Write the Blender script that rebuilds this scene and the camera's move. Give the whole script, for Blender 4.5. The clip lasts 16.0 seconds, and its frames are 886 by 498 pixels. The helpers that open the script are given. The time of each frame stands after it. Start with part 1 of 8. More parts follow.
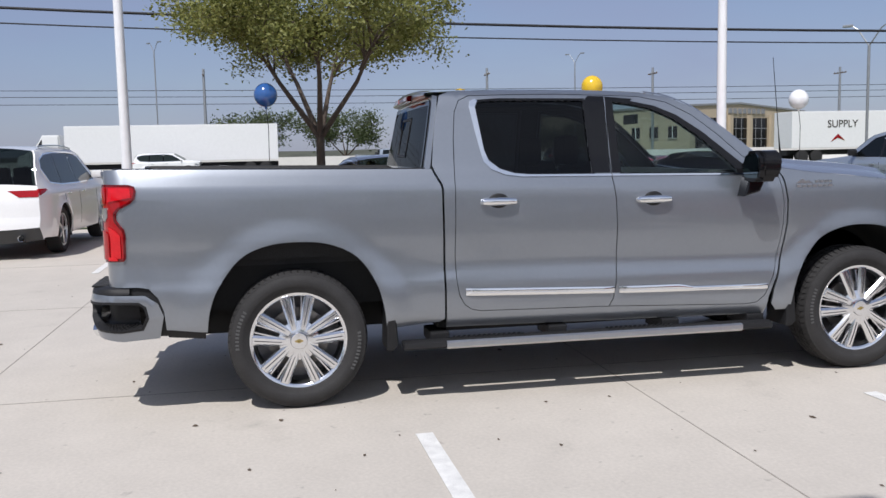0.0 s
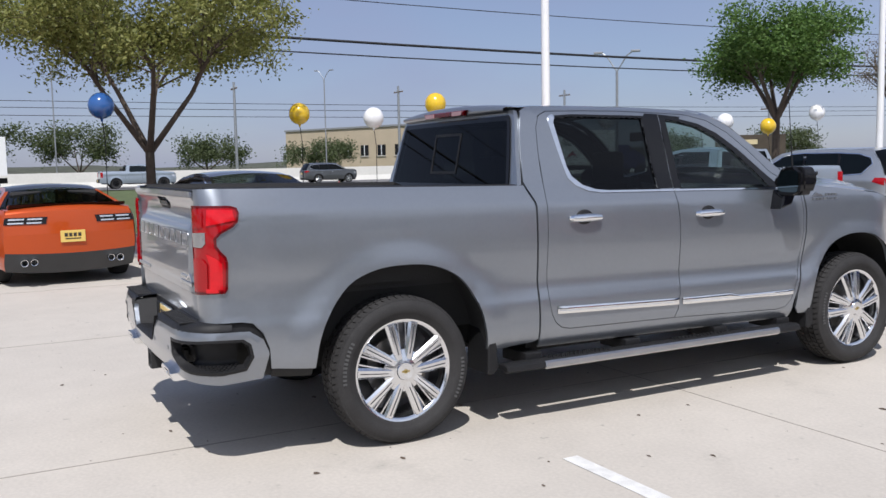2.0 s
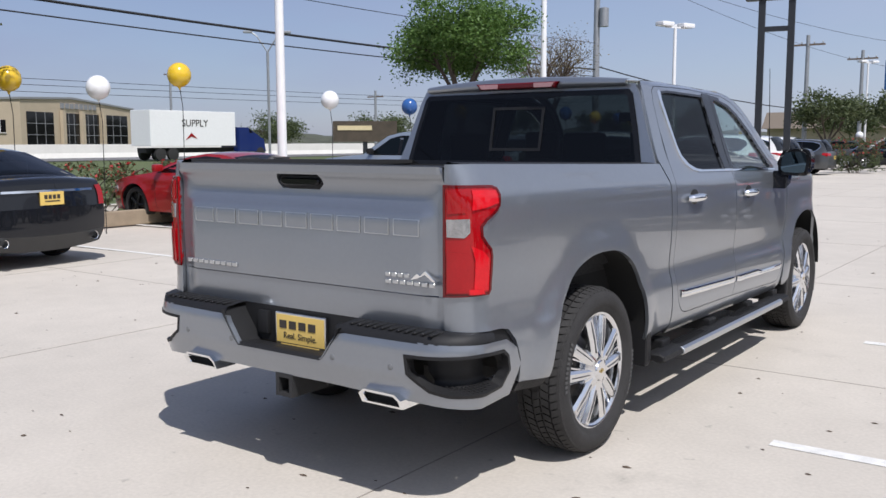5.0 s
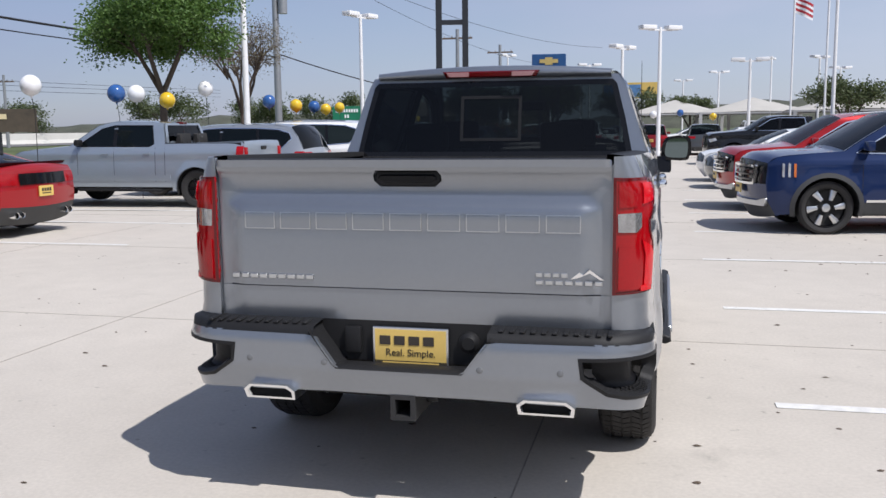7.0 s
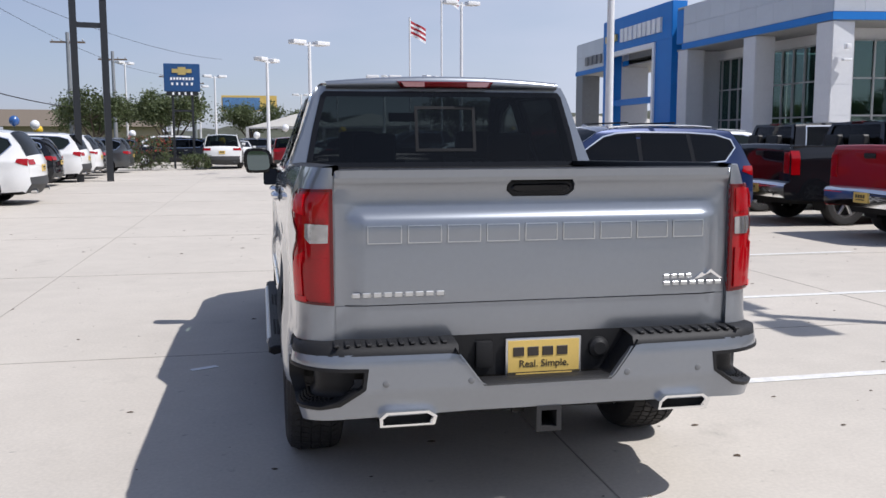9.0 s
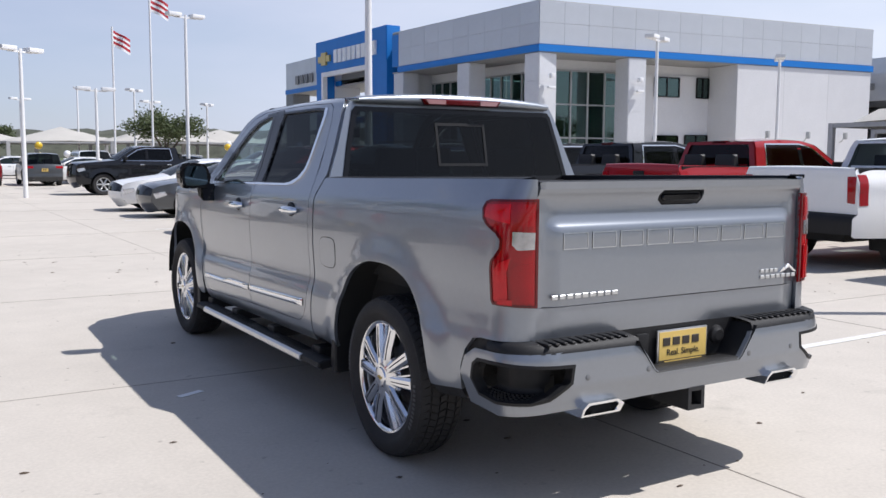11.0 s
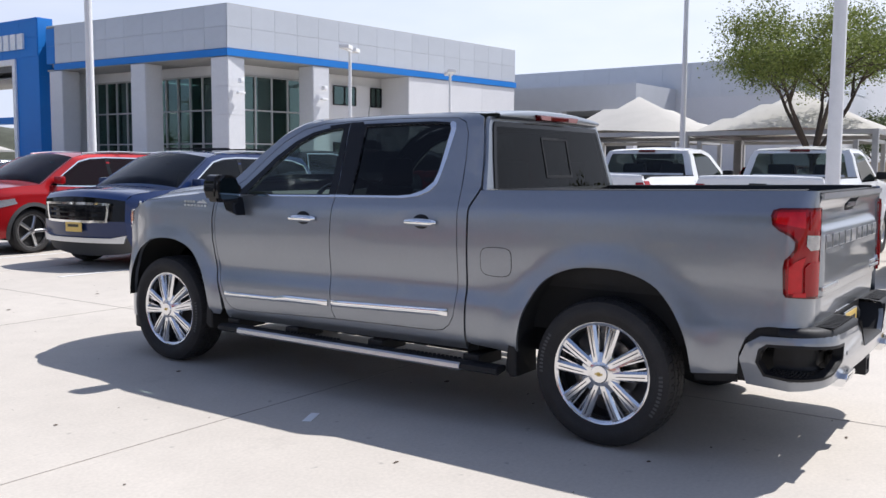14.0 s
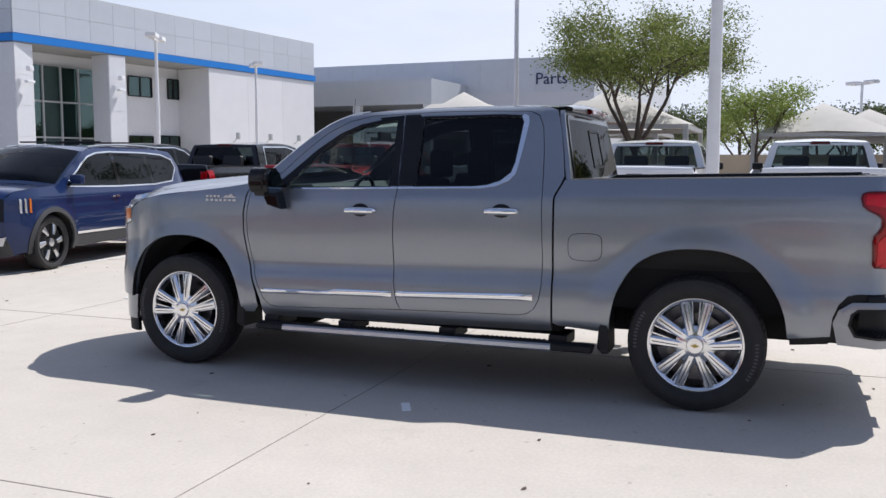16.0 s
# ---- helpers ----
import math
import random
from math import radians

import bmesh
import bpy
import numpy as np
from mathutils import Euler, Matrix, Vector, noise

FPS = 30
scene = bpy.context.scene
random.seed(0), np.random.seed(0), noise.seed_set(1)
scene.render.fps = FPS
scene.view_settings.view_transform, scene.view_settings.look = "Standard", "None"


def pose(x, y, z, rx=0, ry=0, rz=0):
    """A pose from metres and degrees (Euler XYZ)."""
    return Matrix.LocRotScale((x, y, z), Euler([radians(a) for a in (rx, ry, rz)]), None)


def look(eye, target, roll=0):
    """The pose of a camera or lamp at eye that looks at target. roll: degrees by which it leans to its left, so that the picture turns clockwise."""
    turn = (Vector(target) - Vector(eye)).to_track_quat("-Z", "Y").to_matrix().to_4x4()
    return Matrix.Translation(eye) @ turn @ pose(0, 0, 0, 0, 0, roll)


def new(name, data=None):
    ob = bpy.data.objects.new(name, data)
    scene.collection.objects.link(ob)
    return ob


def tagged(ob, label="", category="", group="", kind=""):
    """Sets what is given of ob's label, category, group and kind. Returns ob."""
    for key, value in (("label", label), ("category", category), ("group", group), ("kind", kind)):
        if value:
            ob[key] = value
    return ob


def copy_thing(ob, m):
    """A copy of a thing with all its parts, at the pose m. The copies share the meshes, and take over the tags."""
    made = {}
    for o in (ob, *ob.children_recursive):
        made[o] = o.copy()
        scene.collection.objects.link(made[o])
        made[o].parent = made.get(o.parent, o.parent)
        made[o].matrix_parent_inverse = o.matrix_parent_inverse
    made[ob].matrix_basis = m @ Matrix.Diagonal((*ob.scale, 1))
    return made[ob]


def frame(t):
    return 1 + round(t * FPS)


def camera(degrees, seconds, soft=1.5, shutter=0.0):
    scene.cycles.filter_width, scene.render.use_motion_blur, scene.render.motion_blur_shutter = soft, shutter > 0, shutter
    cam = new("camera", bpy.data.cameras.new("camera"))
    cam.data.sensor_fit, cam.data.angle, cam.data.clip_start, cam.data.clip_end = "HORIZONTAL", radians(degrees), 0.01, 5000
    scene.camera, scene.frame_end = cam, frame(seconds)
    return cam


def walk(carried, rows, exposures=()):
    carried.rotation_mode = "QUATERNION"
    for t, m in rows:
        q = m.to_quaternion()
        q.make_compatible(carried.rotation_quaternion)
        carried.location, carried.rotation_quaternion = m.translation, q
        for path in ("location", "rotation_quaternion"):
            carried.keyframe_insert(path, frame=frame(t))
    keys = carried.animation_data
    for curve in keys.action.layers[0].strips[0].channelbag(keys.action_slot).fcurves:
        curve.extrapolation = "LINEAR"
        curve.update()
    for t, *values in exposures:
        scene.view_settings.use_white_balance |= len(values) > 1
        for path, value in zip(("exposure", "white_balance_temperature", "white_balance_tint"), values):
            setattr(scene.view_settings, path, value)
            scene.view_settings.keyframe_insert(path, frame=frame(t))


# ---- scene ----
cam = camera(52.5, 16.0)
PATH = [
    (0, (6.352, -0.132, 1.518), (4.398, 0.24, 1.305), -1.2),
    (0.5, (6.225, -0.683, 1.54), (4.298, -0.188, 1.334), -0.9),
    (1, (6.006, -1.161, 1.534), (4.125, -0.506, 1.352), -1.0),
    (1.5, (5.714, -1.625, 1.548), (3.887, -0.829, 1.377), -1.1),
    (2, (5.443, -2.093, 1.563), (3.682, -1.164, 1.373), -1.2),
    (2.5, (5.043, -2.472, 1.568), (3.337, -1.448, 1.364), -0.9),
    (3, (4.676, -2.893, 1.559), (3.056, -1.74, 1.345), -0.3),
    (3.5, (4.269, -3.21, 1.548), (2.754, -1.922, 1.332), -0.2),
    (4, (3.829, -3.488, 1.566), (2.426, -2.08, 1.349), -0.4),
    (4.5, (3.399, -3.787, 1.568), (2.109, -2.275, 1.348), -0.3),
    (4.7, (3.22, -3.871, 1.545), (1.977, -2.321, 1.317), -0.2),
    (6.8, (1.187, -4.516, 1.551), (0.614, -2.618, 1.292), -0.7),
    (7, (1.006, -4.565, 1.571), (0.537, -2.64, 1.304), -0.6),
    (7.5, (0.526, -4.591, 1.558), (0.291, -2.621, 1.305), -0.6),
    (8, (-0.008, -4.618, 1.537), (-0.028, -2.634, 1.283), 0.1),
    (8.5, (-0.541, -4.621, 1.549), (-0.354, -2.646, 1.296), 0.1),
    (9, (-1.092, -4.541, 1.567), (-0.701, -2.595, 1.323), -0.1),
    (9.5, (-1.654, -4.517, 1.571), (-1.061, -2.621, 1.337), -0.1),
    (9.7, (-1.847, -4.48, 1.554), (-1.183, -2.607, 1.326), 0.0),
    (11.8, (-3.811, -3.63, 1.544), (-2.611, -2.044, 1.33), 0.5),
    (12, (-3.984, -3.507, 1.569), (-2.745, -1.952, 1.35), 0.5),
    (12.5, (-4.373, -3.174, 1.548), (-3.017, -1.718, 1.345), -0.2),
    (13, (-4.79, -2.836, 1.54), (-3.326, -1.485, 1.35), 0.2),
    (13.5, (-5.202, -2.499, 1.553), (-3.664, -1.233, 1.364), 0.6),
    (14, (-5.533, -2.104, 1.572), (-3.901, -0.963, 1.386), 0.4),
    (14.5, (-5.873, -1.721, 1.568), (-4.164, -0.699, 1.385), 0.0),
    (15, (-6.142, -1.313, 1.543), (-4.376, -0.393, 1.354), 0.1),
    (15.5, (-6.363, -0.867, 1.534), (-4.541, -0.062, 1.354), 0.0),
    (16, (-6.613, -0.437, 1.547), (-4.747, 0.255, 1.35), 0.1),
]
walk(cam, [(t, look(eye, target, roll)) for t, eye, target, roll in PATH],
     exposures=[(0, -0.03, 6050, 13), (2, 0.07, 6050, 13), (4.5, 0.09, 6050, 13), (8, 0.06, 6050, 13), (9.5, 0.12, 6050, 13), (12.5, 0.30, 6050, 13), (14.2, 0.36, 6050, 13), (16, 0.21, 6050, 13)])

# ---- light ----
SUN_WAY = Vector((-0.70, 0.42, -1.25))           # the way that sunlight travels
world = bpy.data.worlds.new("world")
scene.world = world
world.use_nodes = True
wn, wl = world.node_tree.nodes, world.node_tree.links
sky = wn.new("ShaderNodeTexSky")
sky.sky_type, sky.sun_disc = "NISHITA", False
sky.sun_elevation = math.asin(-SUN_WAY.normalized().z)
sky.sun_rotation = math.atan2(-SUN_WAY.x, -SUN_WAY.y)
sky.air_density, sky.dust_density, sky.ozone_density = 1.0, 0.6, 3.0
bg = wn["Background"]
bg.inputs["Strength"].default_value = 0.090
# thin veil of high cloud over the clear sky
tc = wn.new("ShaderNodeTexCoord")
mp = wn.new("ShaderNodeMapping")
mp.inputs["Scale"].default_value = (1.6, 1.6, 5.0)
cl = wn.new("ShaderNodeTexNoise")
cl.inputs["Scale"].default_value, cl.inputs["Detail"].default_value = 2.2, 6.0
ramp = wn.new("ShaderNodeMapRange")
ramp.inputs[1].default_value, ramp.inputs[2].default_value = 0.40, 0.75
ramp.inputs[3].default_value, ramp.inputs[4].default_value = 0.50, 0.78
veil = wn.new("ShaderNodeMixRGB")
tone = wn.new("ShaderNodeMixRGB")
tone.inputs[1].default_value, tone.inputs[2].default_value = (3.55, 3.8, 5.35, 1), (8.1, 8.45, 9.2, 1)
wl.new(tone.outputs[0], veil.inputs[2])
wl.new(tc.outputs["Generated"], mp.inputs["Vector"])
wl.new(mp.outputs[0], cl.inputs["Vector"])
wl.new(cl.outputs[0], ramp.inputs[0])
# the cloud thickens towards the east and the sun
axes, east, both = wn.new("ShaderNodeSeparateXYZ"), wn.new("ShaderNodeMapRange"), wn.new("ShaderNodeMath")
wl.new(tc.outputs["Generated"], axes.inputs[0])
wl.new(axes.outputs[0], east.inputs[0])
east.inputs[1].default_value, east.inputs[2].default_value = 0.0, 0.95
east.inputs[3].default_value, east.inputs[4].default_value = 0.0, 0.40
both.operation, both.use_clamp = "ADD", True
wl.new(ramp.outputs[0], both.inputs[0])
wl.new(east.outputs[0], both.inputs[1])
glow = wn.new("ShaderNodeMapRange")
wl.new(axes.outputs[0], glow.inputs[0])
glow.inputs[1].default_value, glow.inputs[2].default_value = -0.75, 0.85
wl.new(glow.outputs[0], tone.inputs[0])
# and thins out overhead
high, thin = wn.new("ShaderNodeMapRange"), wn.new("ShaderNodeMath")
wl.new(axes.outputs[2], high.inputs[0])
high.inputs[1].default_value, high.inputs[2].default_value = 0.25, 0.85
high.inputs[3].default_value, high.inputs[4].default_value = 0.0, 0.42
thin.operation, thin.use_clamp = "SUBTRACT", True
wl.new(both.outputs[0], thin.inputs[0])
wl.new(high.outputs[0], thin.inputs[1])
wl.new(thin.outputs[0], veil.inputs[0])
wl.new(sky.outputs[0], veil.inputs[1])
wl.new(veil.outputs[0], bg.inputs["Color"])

sun = new("sun", bpy.data.lights.new("sun", "SUN"))
sun.data.energy, sun.data.angle, sun.data.color = 4.3, radians(0.55), (1.0, 0.95, 0.87)
sun.rotation_euler = SUN_WAY.to_track_quat("-Z", "Y").to_euler()
sun.location = (0, 0, 60)

# ---- materials ----
MATS = {}


def material(name, color, rough=0.5, metal=0.0, var=0.12, scale=6.0, bump=0.0, bump_scale=60.0, coat=0.0, spec=0.5, per_object=0.0):
    """A surface with grain at two scales, fine relief, and a shade that may differ from piece to piece."""
    if name in MATS:
        return MATS[name]
    m = bpy.data.materials.new(name)
    m.use_nodes = True
    n, l = m.node_tree.nodes, m.node_tree.links
    b = n["Principled BSDF"]
    b.inputs["Roughness"].default_value, b.inputs["Metallic"].default_value = rough, metal
    b.inputs["Specular IOR Level"].default_value = spec
    if coat:
        b.inputs["Coat Weight"].default_value, b.inputs["Coat Roughness"].default_value = coat, 0.03
        b.inputs["Coat IOR"].default_value = 1.42
    co = n.new("ShaderNodeTexCoord")
    big, fine = n.new("ShaderNodeTexNoise"), n.new("ShaderNodeTexNoise")
    big.inputs["Scale"].default_value, big.inputs["Detail"].default_value = scale, 5
    fine.inputs["Scale"].default_value, fine.inputs["Detail"].default_value = scale * 14, 3
    for t in (big, fine):
        l.new(co.outputs["Object"], t.inputs["Vector"])
    add = n.new("ShaderNodeMath")
    add.operation = "ADD"
    l.new(big.outputs[0], add.inputs[0])
    l.new(fine.outputs[0], add.inputs[1])
    r = n.new("ShaderNodeMapRange")
    r.inputs[1].default_value, r.inputs[2].default_value = 0.6, 1.4
    r.inputs[3].default_value, r.inputs[4].default_value = 1 - var, 1 + var
    l.new(add.outputs[0], r.inputs[0])
    value = r.outputs[0]
    if per_object:
        oi, q, k = n.new("ShaderNodeObjectInfo"), n.new("ShaderNodeMapRange"), n.new("ShaderNodeMath")
        q.inputs[3].default_value, q.inputs[4].default_value = 1 - per_object, 1 + per_object
        k.operation = "MULTIPLY"
        l.new(oi.outputs["Random"], q.inputs[0])
        l.new(q.outputs[0], k.inputs[0])
        l.new(value, k.inputs[1])
        value = k.outputs[0]
    mul = n.new("ShaderNodeMixRGB")
    mul.blend_type = "MULTIPLY"
    mul.inputs[0].default_value = 1
    mul.inputs[1].default_value = (*color, 1)
    l.new(value, mul.inputs[2])
    l.new(mul.outputs[0], b.inputs["Base Color"])
    if bump:
        f2, bp = n.new("ShaderNodeTexNoise"), n.new("ShaderNodeBump")
        f2.inputs["Scale"].default_value, f2.inputs["Detail"].default_value = bump_scale, 4
        bp.inputs["Strength"].default_value, bp.inputs["Distance"].default_value = bump, 0.01
        l.new(co.outputs["Object"], f2.inputs["Vector"])
        l.new(f2.outputs[0], bp.inputs["Height"])
        l.new(bp.outputs[0], b.inputs["Normal"])
    MATS[name] = m
    return m


def paint(name, color, metal=0.0, rough=0.28):
    return material(name, color, rough=rough, metal=metal, var=0.03, scale=3, coat=0.9, spec=0.12)


def glass(name, tint, ior=1.5, sheen=(1, 1, 1), edge=0.80):
    """Tinted window glass: clear through its tint, with a mirror sheen by its Fresnel gloss."""
    if name in MATS:
        return MATS[name]
    m = bpy.data.materials.new(name)
    m.use_nodes = True
    n, l = m.node_tree.nodes, m.node_tree.links
    out = n["Material Output"]
    n.remove(n["Principled BSDF"])
    tr, gl, fr, mix = n.new("ShaderNodeBsdfTransparent"), n.new("ShaderNodeBsdfGlossy"), n.new("ShaderNodeLayerWeight"), n.new("ShaderNodeMixShader")
    tr.inputs[0].default_value = (*tint, 1)
    gl.inputs["Roughness"].default_value = 0.01
    gl.inputs[0].default_value = (*sheen, 1)
    fr.inputs["Blend"].default_value = 0.5
    pw, rg = n.new("ShaderNodeMath"), n.new("ShaderNodeMapRange")
    pw.operation = "POWER"
    pw.inputs[1].default_value = 4.2
    rg.inputs[3].default_value, rg.inputs[4].default_value = ((ior - 1) / (ior + 1)) ** 2, edge
    l.new(fr.outputs["Facing"], pw.inputs[0])
    l.new(pw.outputs[0], rg.inputs[0])
    l.new(rg.outputs[0], mix.inputs[0])
    l.new(tr.outputs[0], mix.inputs[1])
    l.new(gl.outputs[0], mix.inputs[2])
    l.new(mix.outputs[0], out.inputs[0])
    MATS[name] = m
    return m


GREY = paint("metallic grey paint", (0.277, 0.297, 0.327), metal=0.76, rough=0.31)
BLACK = material("black plastic", (0.013, 0.013, 0.014), rough=0.55, spec=0.3, bump=0.15, bump_scale=300)
GLOSSBLACK = material("gloss black", (0.008, 0.008, 0.009), rough=0.08, var=0.02, spec=0.3)
DARK = material("dark underside", (0.012, 0.012, 0.012), rough=0.9)
CHROME = material("chrome", (0.86, 0.87, 0.88), rough=0.07, metal=1.0, var=0.03)
WHEELCHROME = material("bright wheel chrome", (0.80, 0.81, 0.83), rough=0.16, metal=1.0, var=0.04)
SATIN = material("satin aluminium", (0.62, 0.63, 0.64), rough=0.3, metal=1.0, var=0.06)
RUBBER = material("tyre rubber", (0.032, 0.031, 0.031), rough=0.72, spec=0.25, var=0.25, scale=10, bump=0.2, bump_scale=120)
REDLENS = material("red lens", (0.31, 0.002, 0.005), rough=0.06, var=0.15, scale=9)
BRIGHTRED = material("bright red reflector", (0.55, 0.004, 0.010), rough=0.10, var=0.2, scale=30)
DARKRED = material("dark red lens", (0.10, 0.002, 0.004), rough=0.07)
REVERSE = material("clear reversing lens", (0.42, 0.42, 0.43), rough=0.14, metal=0.8, var=0.45, scale=28)
CLEARLENS = material("clear lens", (0.62, 0.63, 0.65), rough=0.12, metal=0.6, var=0.35, scale=30, coat=1.0)
AMBER = material("amber lens", (0.60, 0.15, 0.02), rough=0.1, coat=1.0)
PRIVACY = glass("privacy glass", (0.055, 0.064, 0.068), 1.34, edge=0.26)
CABGLASS = glass("cab glass", (0.62, 0.72, 0.70), 1.42)
# mirror colour darkened in place of the dark surroundings it would reflect
MIRROR = material("dark-reflection mirror glass", (0.15, 0.19, 0.20), rough=0.02, metal=1.0, var=0.02)
YELLOW = material("yellow plate", (0.70, 0.49, 0.13), rough=0.4, var=0.05)
INK = material("dark ink", (0.035, 0.028, 0.022), rough=0.5)
LEATHER = material("dark leather", (0.03, 0.029, 0.028), rough=0.55, bump=0.2, bump_scale=90)
WHITEP = paint("white paint", (0.80, 0.80, 0.79))


# ---- mesh helpers ----
def mesh(name, verts, faces, mat, parent=None, label="", smooth=True, smooth_count=None, normals=None):
    me = bpy.data.meshes.new(name)
    me.from_pydata([tuple(v) for v in verts], [], [tuple(f) for f in faces])
    me.validate()
    me.materials.append(mat)
    flags = np.zeros(len(me.polygons), bool)
    if smooth:
        flags[: (len(flags) if smooth_count is None else smooth_count)] = True
    if normals is not None:
        flags[:] = True
    me.polygons.foreach_set("use_smooth", flags)
    me.update()
    if normals is not None:
        me.normals_split_custom_set_from_vertices([tuple(q) for q in normals])
    ob = new(name, me)
    if parent is not None:
        ob.parent = parent
    if label:
        ob["label"] = label
    return ob


def part(name, bm, mat, parent, label="", smooth=False):
    me = bpy.data.meshes.new(name)
    bmesh.ops.recalc_face_normals(bm, faces=bm.faces)
    bm.to_mesh(me)
    bm.free()
    me.materials.append(mat)
    if smooth:
        me.polygons.foreach_set("use_smooth", [True] * len(me.polygons))
        me.set_sharp_from_angle(angle=radians(38))
    ob = new(name, me)
    if parent is not None:
        ob.parent = parent
    if label:
        ob["label"] = label
    return ob


def box_bm(x0, x1, y0, y1, z0, z1, bev=0.0, seg=2, bm=None):
    bm = bm or bmesh.new()
    r = bmesh.ops.create_cube(bm, size=1, matrix=Matrix.LocRotScale(((x0 + x1) / 2, (y0 + y1) / 2, (z0 + z1) / 2), None, (abs(x1 - x0), abs(y1 - y0), abs(z1 - z0))))
    if bev:
        edges = list({e for v in r["verts"] for e in v.link_edges})
        bmesh.ops.bevel(bm, geom=edges, offset=bev, segments=seg, profile=0.6, affect="EDGES")
    return bm


def prism_bm(poly, axis, a, b, bev=0.0, seg=1, bm=None):
    """A polygon given in the two axes other than `axis`, pulled from a to b along it."""
    own = bm or bmesh.new()
    def put(p, h):
        return {"x": (h, p[0], p[1]), "y": (p[0], h, p[1]), "z": (p[0], p[1], h)}[axis]
    va = [own.verts.new(put(p, a)) for p in poly]
    vb = [own.verts.new(put(p, b)) for p in poly]
    fs = [own.faces.new(va), own.faces.new(vb[::-1])]
    k = len(poly)
    fs += [own.faces.new((va[i], vb[i], vb[(i + 1) % k], va[(i + 1) % k])) for i in range(k)]
    if bev:
        edges = list(fs[0].edges) + list(fs[1].edges)
        bmesh.ops.bevel(own, geom=edges, offset=bev, segments=seg, affect="EDGES")
    return own


def lathe(profile, seg, axis="x", centre=(0, 0, 0), bm=None):
    """Turns (radius, along) points about an axis."""
    bm = bm or bmesh.new()
    rings = []
    for r, h in profile:
        ring = []
        for i in range(seg):
            a = 2 * math.pi * i / seg
            c, s = r * math.cos(a), r * math.sin(a)
            p = {"x": (h, c, s), "y": (c, h, s), "z": (c, s, h)}[axis]
            ring.append(bm.verts.new(Vector(p) + Vector(centre)))
        rings.append(ring)
    for p, q in zip(rings, rings[1:]):
        for i in range(seg):
            j = (i + 1) % seg
            bm.faces.new((p[i], p[j], q[j], q[i]))
    return bm


def tube_bm(points, radius, seg=8, bm=None, taper=None):
    """A round rod along points; taper: radii at each point."""
    bm = bm or bmesh.new()
    pts = [Vector(p) for p in points]
    rings = []
    for i, p in enumerate(pts):
        d = (pts[min(i + 1, len(pts) - 1)] - pts[max(i - 1, 0)]).normalized()
        u = d.cross(Vector((0, 0, 1)) if abs(d.z) < 0.9 else Vector((1, 0, 0))).normalized()
        v = d.cross(u)
        r = taper[i] if taper else radius
        rings.append([bm.verts.new(p + (u * math.cos(2 * math.pi * k / seg) + v * math.sin(2 * math.pi * k / seg)) * r) for k in range(seg)])
    for a, b in zip(rings, rings[1:]):
        for k in range(seg):
            bm.faces.new((a[k], a[(k + 1) % seg], b[(k + 1) % seg], b[k]))
    bm.faces.new(rings[0][::-1])
    bm.faces.new(rings[-1])
    return bm


def inside(p, poly):
    """Which of the points p lie in a polygon (even-odd)."""
    x, y = p[:, 0], p[:, 1]
    c = np.zeros(len(p), bool)
    q = np.roll(poly, -1, 0)
    for (x0, y0), (x1, y1) in zip(poly, q):
        if y0 != y1:
            c ^= ((y0 > y) != (y1 > y)) & (x < (x1 - x0) * (y - y0) / (y1 - y0) + x0)
    return c


def resample(poly, step):
    out = []
    for a, b in zip(poly, np.roll(poly, -1, 0)):
        k = max(1, int(math.ceil(np.hypot(*(b - a)) / step)))
        out += [a + (b - a) * i / k for i in range(k)]
    return np.array(out)


def shrink(poly, g):
    """Moves a polygon's border inwards by g."""
    area = 0.5 * np.sum(poly[:, 0] * np.roll(poly[:, 1], -1) - np.roll(poly[:, 0], -1) * poly[:, 1])
    d = np.roll(poly, -1, 0) - poly
    n = np.stack([-d[:, 1], d[:, 0]], 1) / np.maximum(np.hypot(d[:, 0], d[:, 1]), 1e-9)[:, None]
    if area < 0:
        n = -n
    m = n + np.roll(n, 1, 0)
    m /= np.maximum(np.sum(m * n, 1), 0.4)[:, None]
    return poly + m * g


def smooth_poly(points, k=6, closed=False):
    """A Catmull-Rom curve through points."""
    p = np.array(points, float)
    n = len(p)
    out = []
    for i in range(n if closed else n - 1):
        a, b, c, d = (p[j % n] if closed else p[min(max(j, 0), n - 1)] for j in (i - 1, i, i + 1, i + 2))
        for t in np.arange(k) / k:
            out.append(0.5 * (2 * b + (c - a) * t + (2 * a - 5 * b + 4 * c - d) * t * t + (3 * b - a - 3 * c + d) * t ** 3))
    if not closed:
        out.append(p[-1])
    return np.array(out)


from mathutils.geometry import delaunay_2d_cdt


